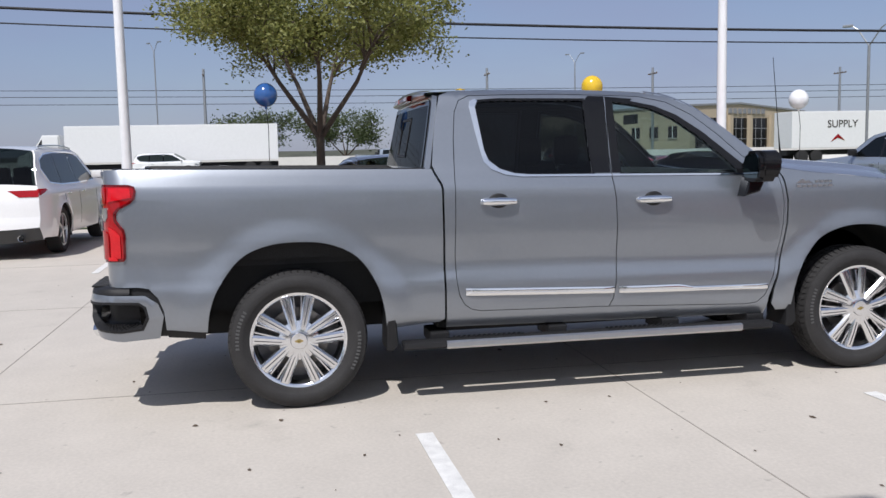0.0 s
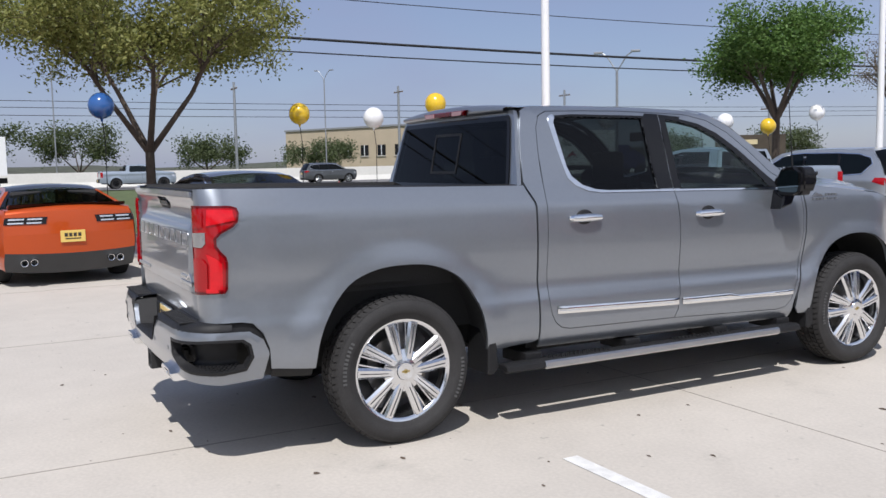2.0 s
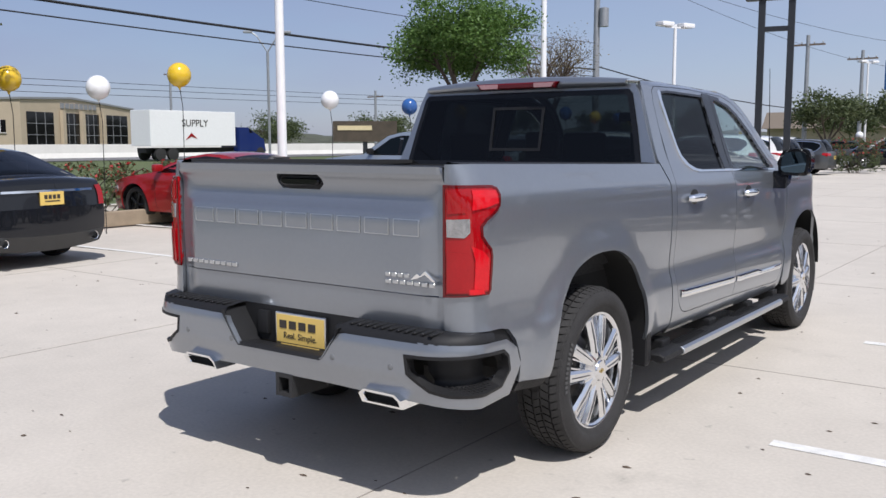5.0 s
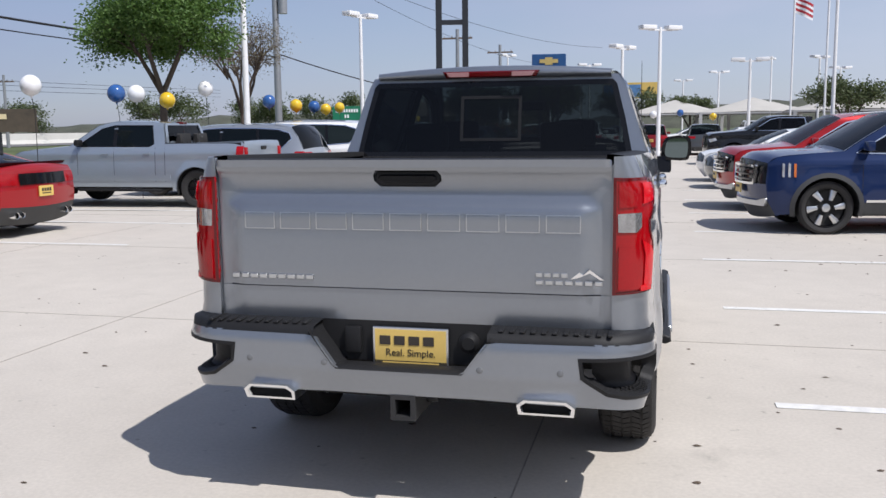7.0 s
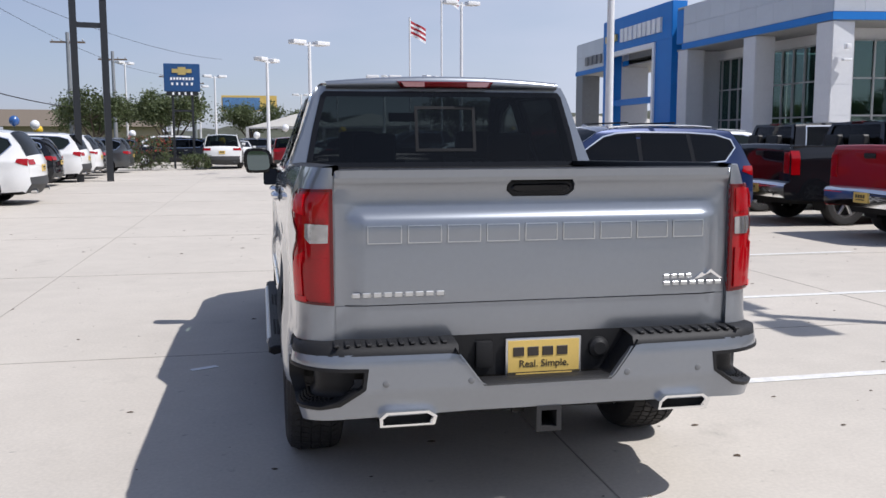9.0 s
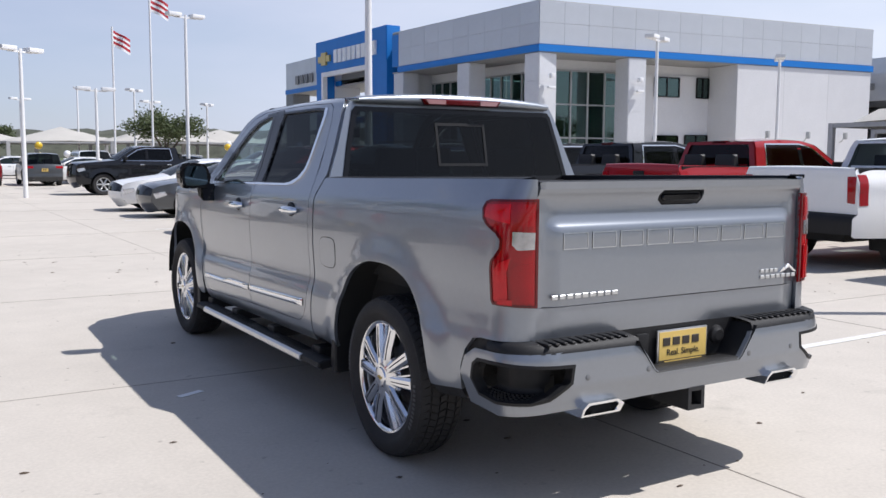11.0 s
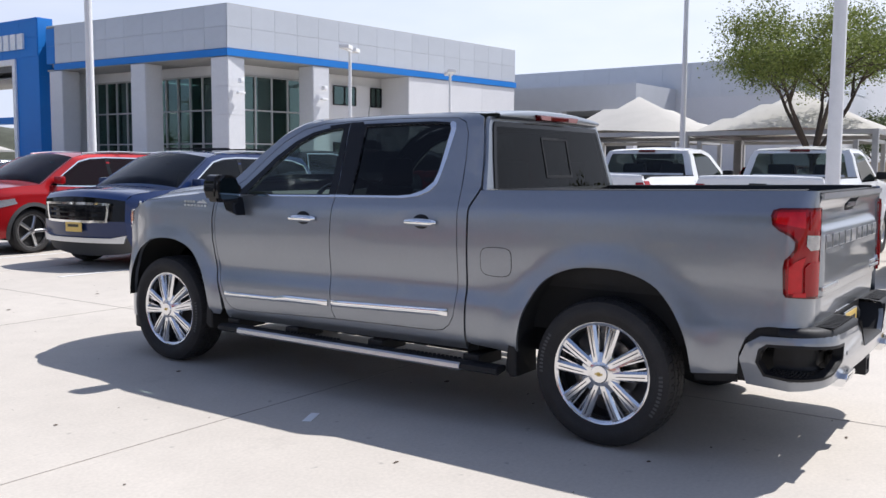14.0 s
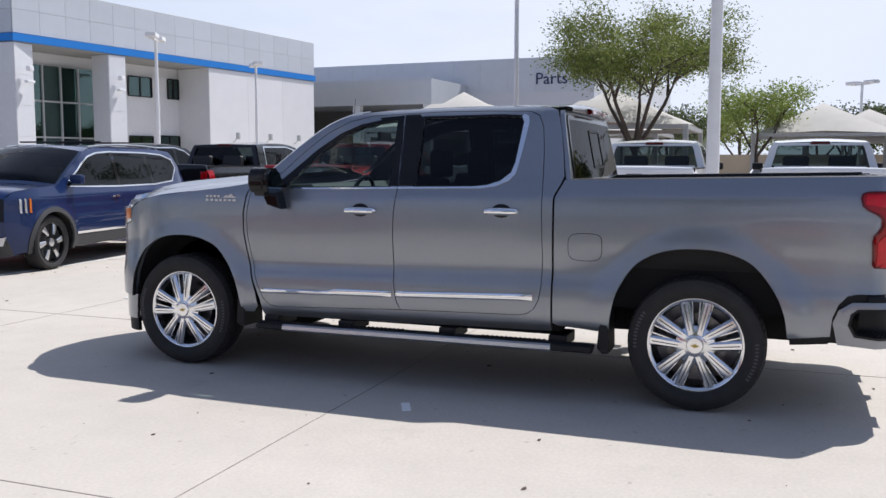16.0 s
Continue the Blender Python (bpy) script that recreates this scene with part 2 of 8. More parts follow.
def skin(name, outline, fmap, mat, parent, holes=(), step=0.05, gap=0.0, off=0.0, depth=0.015, side=1, label="", rim=True):
    """A shaped sheet over a flat outline with holes, bent by fmap(u, v) -> x, y, z, with turned-in edges. side -1: mirrored in x."""
    loops = [resample(np.array(outline, float), step)] + [resample(np.array(h, float), step) for h in holes]
    if gap:
        loops[0] = shrink(loops[0], gap)
    pts, edges, base = [], [], 0
    for lp in loops:
        pts += list(lp)
        edges += [(base + i, base + (i + 1) % len(lp)) for i in range(len(lp))]
        base += len(lp)
    border = np.array(pts)
    lo, hi = loops[0].min(0), loops[0].max(0)
    gx, gy = np.meshgrid(np.arange(lo[0] + step / 2, hi[0], step), np.arange(lo[1] + step / 2, hi[1], step))
    g = np.stack([gx.ravel(), gy.ravel()], 1)
    ok = inside(g, loops[0])
    for h in loops[1:]:
        ok &= ~inside(g, h)
    g = g[ok]
    if len(g):
        near = np.array([np.min(np.sum((border - q) ** 2, 1)) for q in g])
        g = g[near > (0.45 * step) ** 2]
    allp = np.vstack([border, g]) if len(g) else border
    v2, _, tris, *_ = delaunay_2d_cdt([Vector(p) for p in allp], edges, [], 0, 1e-6)
    v2 = np.array([(p[0], p[1]) for p in v2])
    cen = np.array([v2[list(t)].mean(0) for t in tris])
    ok = inside(cen, loops[0])
    for h in loops[1:]:
        ok &= ~inside(cen, h)
    tris = [t for t, k in zip(tris, ok) if k]
    def place(q):
        e = 1e-3
        p, pu, pv = (np.array(fmap(*w)) for w in (q, (q[0] + e, q[1]), (q[0], q[1] + e)))
        nn = np.cross(pu - p, pv - p)
        nn /= max(np.linalg.norm(nn), 1e-12)
        return p + nn * off, nn
    placed = [place(q) for q in v2]
    verts = [p for p, _ in placed]
    norms = [nn for _, nn in placed]
    faces = []
    for t in tris:
        a, b, c = v2[t[0]], v2[t[1]], v2[t[2]]
        ccw = (b[0] - a[0]) * (c[1] - a[1]) - (b[1] - a[1]) * (c[0] - a[0]) > 0
        faces.append(t if ccw else t[::-1])
    count = len(faces)
    if rim and depth:
        for li, lp in enumerate(loops):
            w = [place(q) for q in lp]
            k, s = len(lp), len(verts)
            verts += [p for p, _ in w] + [p - nn * depth for p, nn in w]
            area = np.sum(lp[:, 0] * np.roll(lp[:, 1], -1) - np.roll(lp[:, 0], -1) * lp[:, 1])
            turn = (area > 0) == (li == 0)
            ring = []
            for i in range(k):
                tan = w[(i + 1) % k][0] - w[i - 1][0]
                o = np.cross(tan, w[i][1]) * (1 if turn else -1)
                ring.append(o / max(np.linalg.norm(o), 1e-9))
            norms += ring + ring
            for i in range(k):
                j = (i + 1) % k
                f = (s + i, s + k + i, s + k + j, s + j)
                faces.append(f if turn else f[::-1])
    if side < 0:
        verts = [(-p[0], p[1], p[2]) for p in verts]
        faces = [f[::-1] for f in faces]
        norms = [(-q[0], q[1], q[2]) for q in norms]
    return mesh(name, verts, faces, mat, parent, label, normals=norms)


def curve(points):
    """A smooth function through (x, y) pairs."""
    xs, ys = (np.array(c, float) for c in zip(*points))
    m = np.gradient(ys, xs)
    def f(x):
        x = min(max(x, xs[0]), xs[-1])
        i = min(max(int(np.searchsorted(xs, x)) - 1, 0), len(xs) - 2)
        h = xs[i + 1] - xs[i]
        t = (x - xs[i]) / h
        return ys[i] * (1 + 2 * t) * (1 - t) ** 2 + m[i] * h * t * (1 - t) ** 2 + ys[i + 1] * t * t * (3 - 2 * t) + m[i + 1] * h * t * t * (t - 1)
    return f


def grid_sheet(name, rows, mat, parent, label="", centre=None):
    """A sheet through rows of points."""
    verts = [p for r in rows for p in r]
    k = len(rows[0])
    faces = [(i * k + j, i * k + j + 1, (i + 1) * k + j + 1, (i + 1) * k + j) for i in range(len(rows) - 1) for j in range(k - 1)]
    if centre is not None:
        a, b, c = (Vector(verts[q]) for q in faces[len(faces) // 2][:3])
        if (b - a).cross(c - a).dot(a - Vector(centre)) < 0:
            faces = [f[::-1] for f in faces]
    return mesh(name, verts, faces, mat, parent, label)


def text_part(name, words, size, mat, parent, m, depth=0.002, label=""):
    cu = bpy.data.curves.new(name, "FONT")
    cu.body, cu.size, cu.extrude, cu.align_x, cu.align_y = words, size, depth, "CENTER", "CENTER"
    tmp = bpy.data.objects.new(name, cu)
    scene.collection.objects.link(tmp)
    bpy.context.view_layer.update()
    me = bpy.data.meshes.new_from_object(tmp.evaluated_get(bpy.context.evaluated_depsgraph_get()))
    bpy.data.objects.remove(tmp)
    me.materials.clear()
    me.materials.append(mat)
    ob = new(name, me)
    ob.matrix_basis = m
    if parent is not None:
        ob.parent = parent
    if label:
        ob["label"] = label
    return ob


def thing(name, label, category, group="", at=(0, 0, 0), turn=0.0):
    ob = new(name)
    ob.matrix_basis = pose(*at, 0, 0, turn)
    return tagged(ob, label, category, group)

# ---- ground ----
def concrete():
    m = bpy.data.materials.new("parking lot concrete")
    m.use_nodes = True
    n, l = m.node_tree.nodes, m.node_tree.links
    b = n["Principled BSDF"]
    b.inputs["Roughness"].default_value = 0.85
    co = n.new("ShaderNodeTexCoord")
    def tex(scale, detail=6, rough=0.6):
        t = n.new("ShaderNodeTexNoise")
        t.inputs["Scale"].default_value, t.inputs["Detail"].default_value, t.inputs["Roughness"].default_value = scale, detail, rough
        l.new(co.outputs["Object"], t.inputs["Vector"])
        return t.outputs[0]
    def ranged(v, a, bb, c, d):
        r = n.new("ShaderNodeMapRange")
        for i, x in enumerate((a, bb, c, d)):
            r.inputs[i + 1].default_value = x
        l.new(v, r.inputs[0])
        return r.outputs[0]
    def times(a, c):
        k = n.new("ShaderNodeMath")
        k.operation = "MULTIPLY"
        l.new(a, k.inputs[0])
        l.new(c, k.inputs[1])
        return k.outputs[0]
    v = times(ranged(tex(0.25), 0.3, 0.7, 0.92, 1.06), ranged(tex(3.0), 0.3, 0.75, 0.95, 1.04))
    v = times(v, ranged(tex(45, 3), 0.25, 0.75, 0.91, 1.07))
    v = times(v, ranged(tex(1.1, 8, 0.7), 0.60, 0.78, 1.0, 0.78))          # stains
    v = times(v, ranged(tex(9.0, 2), 0.69, 0.76, 1.0, 0.72))               # small drips
    mul = n.new("ShaderNodeMixRGB")
    mul.blend_type = "MULTIPLY"
    mul.inputs[0].default_value, mul.inputs[1].default_value = 1, (0.515, 0.472, 0.412, 1)
    l.new(v, mul.inputs[2])
    l.new(mul.outputs[0], b.inputs["Base Color"])
    bp = n.new("ShaderNodeBump")
    bp.inputs["Strength"].default_value, bp.inputs["Distance"].default_value = 0.25, 0.004
    l.new(tex(120, 3), bp.inputs["Height"])
    l.new(bp.outputs[0], b.inputs["Normal"])
    return m


CONCRETE = concrete()
JOINT = material("joint filler", (0.31, 0.28, 0.245), rough=0.9, var=0.3, scale=9)
STRIPE = material("worn white stripe", (0.66, 0.65, 0.62), rough=0.7, var=0.24, scale=14)
LEAFLITTER = material("dry leaf litter", (0.09, 0.065, 0.045), rough=0.9, var=0.4, scale=30)
GRASSM = material("mown grass", (0.082, 0.105, 0.036), rough=0.95, var=0.35, scale=1.2, bump=0.8, bump_scale=25)
ASPHALT = material("asphalt", (0.16, 0.155, 0.15), rough=0.9, var=0.15)
CURBM = material("kerb concrete", (0.52, 0.49, 0.44), rough=0.9, var=0.15)

# one sheet of land to the horizon: flat lot, a rise towards the highway in the west, low hills far off in the north and east
def land(x, y):
    z = 0.0
    if x < -15.4:
        t = min((-15.4 - x) / 46.0, 1.0)
        z = 0.15 * t * t * (3 - 2 * t)
    return z


xs = [-3000, -1500, -700, -300, -150, -110, -90, -76, -70, -62, -54, -46, -38, -30, -24, -20, -17, -15.4, -8, 0, 8, 16, 30, 50, 90, 150, 300, 700, 1500, 3000]
ys = [-3000, -1500, -700, -300, -150, -80, -40, -20, 0, 20, 40, 60, 90, 150, 300, 700, 1500, 3000]
verts = [(x, y, land(x, y) - (0.05 if x < -15.3 else 0.0)) for y in ys for x in xs]
k = len(xs)
faces = []
for j in range(len(ys) - 1):
    for i in range(k - 1):
        faces.append((j * k + i, j * k + i + 1, (j + 1) * k + i + 1, (j + 1) * k + i))
ground = mesh("ground", verts, faces, CONCRETE, None, smooth=False)
ground.data.materials.append(GRASSM)
for f, p in zip(faces, ground.data.polygons):
    cx = sum(verts[v][0] for v in f) / 4
    cy = sum(verts[v][1] for v in f) / 4
    if cx < -15.4 or cx > 90 or cy > 90 or cy < -60:
        p.material_index = 1
tagged(ground, "pale concrete car park with sun-bleached stains, grass beyond", "ground", kind="structure")

# slab joints
def strip_bm(bm, a, b, w, z, h=0.003):
    a, b = Vector((*a, 0)), Vector((*b, 0))
    n = (b - a).normalized().cross(Vector((0, 0, 1))) * w / 2
    vs = [bm.verts.new(p + Vector((0, 0, q))) for q in (z, z + h) for p in (a - n, b - n, b + n, a + n)]
    for f in ((4, 5, 6, 7), (0, 1, 5, 4), (1, 2, 6, 5), (2, 3, 7, 6), (3, 0, 4, 7)):
        bm.faces.new([vs[i] for i in f])


bm = bmesh.new()
for y in np.arange(-23.1, 50, 4.2):
    strip_bm(bm, (-15.2, y + 0.003), (20, y + 0.003), 0.008, 0.0005, 0.0015)
for x in (-11.6, -7.4, -3.4, 0.41, 4.6, 8.8, 13.0):
    strip_bm(bm, (x, -30), (x, 50), 0.008, 0.0006, 0.0016)
tagged(part("slab_joint", bm, JOINT, None), "thin dark sawn joints between concrete slabs", "joint", kind="structure")

# bay stripes, each a thing of its own
for i, (x0, x1, y) in enumerate([(1.66, 6.9, 0.635), (1.55, 6.9, 3.43), (1.5, 6.9, 6.36), (1.5, 6.9, 9.25), (1.5, 6.9, 12.2), (1.5, 6.9, 15.2), (1.5, 6.9, 18.1),
                                 (-12, -6.2, 6.35), (-12, -6.3, 9.1), (-12, -6.3, 11.4), (-12, -6.3, 0.6), (-12, -6.3, -2.6), (-12, -6.3, 3.6), (-12, -6.3, 14.6),
                                 (1.7, 6.9, -2.2)]):
    bm = bmesh.new()
    strip_bm(bm, (x0, y), (x1, y + (x1 - x0) * 0.018), 0.095, 0.002, 0.003)
    tagged(part("bay_stripe", bm, STRIPE, None), "worn white painted parking bay stripe on concrete", "bay stripe", "bay stripes")

# thin white strip painted as a spot of sunlight within the truck's shadow
scrap = bmesh.new()
strip_bm(scrap, (-1.60, 1.66), (-1.43, 1.74), 0.055, 0.002, 0.002)
tagged(part("paper_scrap", scrap, material("sunlit spot white", (0.86, 0.86, 0.84), rough=0.7, var=0.04), None), "small white strip painted as a sunlit spot on the concrete", "scrap")

# scattered leaves and bits
rng = random.Random(4)
bm = bmesh.new()
for i in range(520):
    x, y = rng.uniform(-7, 8), rng.uniform(-6, 12)
    s = rng.choice((0.005, 0.007, 0.009, 0.012, 0.015, 0.021))
    a = rng.uniform(0, 6.28)
    pts = [(s * rng.uniform(0.5, 1.2) * math.cos(a + k * 1.256) * 1.5, s * rng.uniform(0.4, 1) * math.sin(a + k * 1.256)) for k in range(5)]
    c = bm.verts.new((x, y, 0.004 + s * 0.3))
    vs = [bm.verts.new((x + p, y + q, 0.003)) for p, q in pts]
    for k in range(5):
        bm.faces.new((c, vs[k], vs[(k + 1) % 5]))
tagged(part("leaf_litter", bm, LEAFLITTER, None), "small dry leaves and dark bits scattered on the concrete", "leaf litter", kind="stuff")


# ---- wheels ----
def tyre_parts(wheel, R, rim, w, blocks=64):
    """Tyre with sidewall, shoulder and tread blocks, on the axis x, outer side +x."""
    h = w / 2
    prof = [(rim * 0.985, -h * 0.78), (rim + 0.012, -h * 0.86), (rim + (R - rim) * 0.45, -h), (R - 0.035, -h * 0.93), (R - 0.012, -h * 0.80), (R - 0.009, -h * 0.4),
            (R - 0.009, h * 0.4), (R - 0.012, h * 0.80), (R - 0.035, h * 0.93), (rim + (R - rim) * 0.45, h), (rim + 0.030, h * 0.93), (rim + 0.026, h * 0.90), (rim + 0.010, h * 0.88), (rim * 0.985, h * 0.78)]
    tyre = part("tyre", lathe(prof, 72), RUBBER, wheel, "black rubber tyre", smooth=True)
    bm = bmesh.new()
    ribs = [(-0.92, -0.58), (-0.50, -0.20), (-0.13, 0.13), (0.20, 0.50), (0.58, 0.92)]
    for ri, (a, b) in enumerate(ribs):
        for i in range(blocks):
            t0 = 2 * math.pi * (i + (0.5 if ri % 2 else 0)) / blocks
            t1 = t0 + 2 * math.pi / blocks * 0.80
            lo0, lo1 = R - 0.014, R
            d0 = 0.016 if abs(a) > 0.9 else 0.0
            d1 = 0.016 if abs(b) > 0.9 else 0.0
            sk = 0.35 * 2 * math.pi / blocks * (1 if ri % 2 else -1)
            vs = []
            for r in (lo0, lo1):
                for (x, t, d) in ((a, t0, d0), (a, t1, d0), (b, t1 + sk, d1), (b, t0 + sk, d1)):
                    rr = r - d
                    vs.append(bm.verts.new((x * h * (0.93 if r > lo0 and d else 0.95), rr * math.cos(t), rr * math.sin(t))))
            for f in ((4, 5, 6, 7), (0, 1, 5, 4), (1, 2, 6, 5), (2, 3, 7, 6), (3, 0, 4, 7)):
                bm.faces.new([vs[q] for q in f])
    part("tread", bm, RUBBER, wheel, "blocky rubber tread")
    return tyre


def bar_bm(bm, r0, r1, a0, a1, w0, w1, x0, x1, thick, crown=0.004):
    """A tapered spoke from radius r0 at angle a0 to r1 at a1, its face at x0 then x1."""
    p0 = Vector((0, math.cos(a0), math.sin(a0))) * r0
    p1 = Vector((0, math.cos(a1), math.sin(a1))) * r1
    d = (p1 - p0).normalized()
    n = Vector((1, 0, 0)).cross(d)
    ring = []
    for p, w, x in ((p0, w0, x0), ((p0 + p1) / 2, (w0 + w1) / 2, (x0 + x1) / 2 + 0.004), (p1, w1, x1)):
        ring.append([bm.verts.new(p + n * (w * s) + Vector((x + dx, 0, 0))) for s, dx in ((-0.5, -thick), (-0.5, -0.006), (-0.28, crown), (0.28, crown), (0.5, -0.006), (0.5, -thick))])
    for a, b in zip(ring, ring[1:]):
        for k in range(6):
            bm.faces.new((a[k], b[k], b[(k + 1) % 6], a[(k + 1) % 6]))
    bm.faces.new(ring[0])
    bm.faces.new(ring[-1][::-1])


def truck_wheel(parent, m, R=0.417, rim=0.292, w=0.275):
    """Chrome wheel with five pairs of broad spokes, two thin blades inside each pair."""
    f = 0.118
    wheel = part("wheel", lathe([(rim - 0.004, -0.12), (rim - 0.022, -0.10), (rim - 0.030, 0.06), (rim - 0.020, 0.085)], 64), SATIN, parent, "chrome wheel with five pairs of spokes", smooth=True)
    wheel.matrix_basis = m
    tyre_parts(wheel, R, rim, w)
    part("rim", lathe([(rim - 0.024, 0.070), (rim - 0.022, 0.098), (rim - 0.012, 0.108), (rim + 0.004, 0.110), (rim + 0.008, 0.104), (rim + 0.004, 0.09)], 72), WHEELCHROME, wheel, "polished chrome rim lip", smooth=True)
    for s in range(5):
        c = math.radians(90 + 72 * s)
        for sg in (-1, 1):
            bm = bmesh.new()
            bar_bm(bm, 0.062, rim - 0.018, c + sg * 0.40, c + sg * 0.27, 0.050, 0.066, f - 0.002, f - 0.016, 0.05, 0.007)
            part("spoke", bm, WHEELCHROME, wheel, smooth=True)
            bm = bmesh.new()
            bar_bm(bm, 0.10, rim - 0.03, c + sg * 0.35, c + sg * 0.275, 0.006, 0.010, f + 0.006, f - 0.008, 0.01, 0.0012)
            part("spoke_groove", bm, material("dark groove", (0.10, 0.10, 0.105), rough=0.3, metal=0.8), wheel, "dark groove along the spoke")
            bm = bmesh.new()
            bar_bm(bm, 0.085, rim - 0.022, c + sg * 0.17, c + sg * 0.09, 0.011, 0.015, f - 0.016, f - 0.028, 0.03, 0.002)
            part("spoke_blade", bm, WHEELCHROME, wheel, smooth=True)
    hub = lathe([(0.128, f - 0.040), (0.120, f - 0.014), (0.075, f + 0.004), (0.052, f + 0.008), (0.047, f + 0.016), (0.0005, f + 0.018)], 40)
    part("hub", hub, WHEELCHROME, wheel, "chrome hub with centre cap", smooth=True)
    bm = bmesh.new()
    box_bm(f + 0.014, f + 0.018, -0.024, 0.024, -0.006, 0.006, bm=bm)
    box_bm(f + 0.014, f + 0.018, -0.010, 0.010, -0.012, 0.012, bm=bm)
    part("emblem", bm, material("gold emblem", (0.55, 0.42, 0.16), rough=0.25, metal=0.8), wheel, "small gold cross-shaped emblem")
    part("brake_disc", lathe([(0.06, 0.02), (0.185, 0.02), (0.185, 0.0), (0.06, 0.0)], 40), material("brake steel", (0.22, 0.21, 0.20), rough=0.4, metal=0.8), wheel, smooth=True)
    # barrel alloy in a darker colour, for the shade behind the spokes
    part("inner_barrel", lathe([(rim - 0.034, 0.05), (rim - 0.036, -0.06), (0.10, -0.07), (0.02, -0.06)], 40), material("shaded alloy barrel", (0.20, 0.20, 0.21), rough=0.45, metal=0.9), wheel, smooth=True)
    # raised marks on the sidewall in place of lettering
    for base in (2.6, 5.75):
        bm = bmesh.new()
        for i in range(11):
            a = base + i * 0.062
            r = rim + (R - rim) * 0.56
            p = Vector((w / 2 - 0.0025, r * math.cos(a), r * math.sin(a)))
            bmesh.ops.create_cube(bm, size=1, matrix=Matrix.Translation(p) @ Matrix.Rotation(a, 4, "X") @ Matrix.Diagonal((0.003, 0.022, 0.012, 1)))
        part("sidewall_mark", bm, material("grey rubber mark", (0.075, 0.075, 0.075), rough=0.8), wheel, "grey raised marks on the sidewall")["kind"] = "stuff"
    return wheel


# ---- the pickup truck ----
truck = thing("pickup_truck", "metallic grey crew cab pickup truck with chrome trim and wheels", "pickup truck")
RAKE = 0.013


def lean(p):
    """The body sits slightly nose-down."""
    return (p[0], p[1], p[2] + RAKE * (1.87 - p[1]))


prof = curve([(0.36, 0.900), (0.42, 0.948), (0.47, 0.982), (0.53, 0.998), (0.60, 1.003), (0.68, 1.002), (0.735, 0.996), (0.775, 0.984), (0.82, 0.977), (0.88, 0.979), (0.96, 0.985), (1.04, 0.988), (1.12, 0.988),
              (1.20, 0.985), (1.265, 0.980), (1.298, 0.974), (1.318, 0.965), (1.36, 0.949), (1.40, 0.932), (1.425, 0.920), (1.46, 0.906), (1.60, 0.858), (1.74, 0.812), (1.83, 0.780), (1.87, 0.755), (1.90, 0.705), (1.92, 0.63)])
U0, RY = -0.955, 0.130        # where the rear corner starts to turn, and its size
UE = U0 - 0.205
U1 = 4.20                                 # where the front corner starts to turn


def flare(y, z, y0):
    r = math.hypot((y - y0) / 1.04, (z - 0.42) * 0.98)
    t = min(max((r - 0.54) / 0.17, 0.0), 1.0)
    return 0.023 * (1 - t * t * (3 - 2 * t))


def side_x(y, z):
    x = prof(z)
    low = min(max((1.32 - z) / 0.10, 0), 1)
    x += low * (flare(y, z, 0.0) + flare(y, z, 3.745))
    # the shelf above the sill fades out over the bed and wings
    if 0.5 < z < 0.98:
        fade = 1 - min(max((y - 0.55) / 0.30, 0), 1) if y < 1.2 else min(max((y - 3.05) / 0.3, 0), 1)
        x += fade * max(0, 0.010 - abs(z - 0.83) * 0.09)
    if y < -0.5:
        x -= 0.018 * min((-0.5 - y) / 0.45, 1) ** 2
    if y > 3.9:
        x -= 0.075 * min((y - 3.9) / 0.3, 1.6) ** 2
    return x


def body(u, z):
    if u < U0:
        a = min((U0 - u) / (U0 - UE), 1.15) * math.pi / 2
        xs_ = side_x(U0, z)
        return lean((xs_ - (xs_ - 0.830) * (1 - math.cos(a)), U0 - RY * math.sin(a), z))
    if u > U1:
        a = min((u - U1) / 0.42, 1.2) * math.pi / 2
        return lean((side_x(U1, z) - 0.30 * (1 - math.cos(a)), U1 + 0.27 * math.sin(a), z))
    return lean((side_x(u, z), u, z))


rear_arch = smooth_poly([(-0.525, 0.47), (-0.505, 0.60), (-0.45, 0.735), (-0.325, 0.895), (-0.17, 0.968), (0.0, 0.988), (0.19, 0.972), (0.36, 0.892), (0.47, 0.735), (0.515, 0.58), (0.53, 0.45)], 4)
front_arch = smooth_poly([(3.745 - 0.525, 0.455), (3.745 - 0.505, 0.60), (3.745 - 0.45, 0.745), (3.745 - 0.325, 0.915), (3.745 - 0.17, 0.99), (3.745, 1.01), (3.93, 0.985), (4.08, 0.89), (4.17, 0.735), (4.20, 0.60), (4.205, 0.53)], 4)
lamp_outline = [(UE, 1.338), (-0.93, 1.333), (-0.897, 1.322), (-0.889, 1.295), (-0.899, 1.252), (-0.925, 1.228), (-0.985, 1.196), (-1.008, 1.170), (-1.006, 1.135), (-0.985, 1.104), (-0.964, 1.082), (-0.957, 1.05), (-0.962, 0.915), (-0.975, 0.896), (UE, 0.884)]
rear_door = [(0.985, 0.63), (0.970, 0.72), (0.965, 0.90), (0.972, 1.10), (0.978, 1.36), (0.992, 1.60), (1.012, 1.76), (1.045, 1.832), (1.11, 1.862), (1.40, 1.872), (1.70, 1.876), (2.02, 1.870),
             (1.995, 1.50), (1.995, 1.345), (2.012, 1.20), (2.018, 1.03), (2.012, 0.80), (2.003, 0.68), (1.985, 0.58), (1.955, 0.525), (1.12, 0.530), (1.06, 0.542), (1.015, 0.575)]
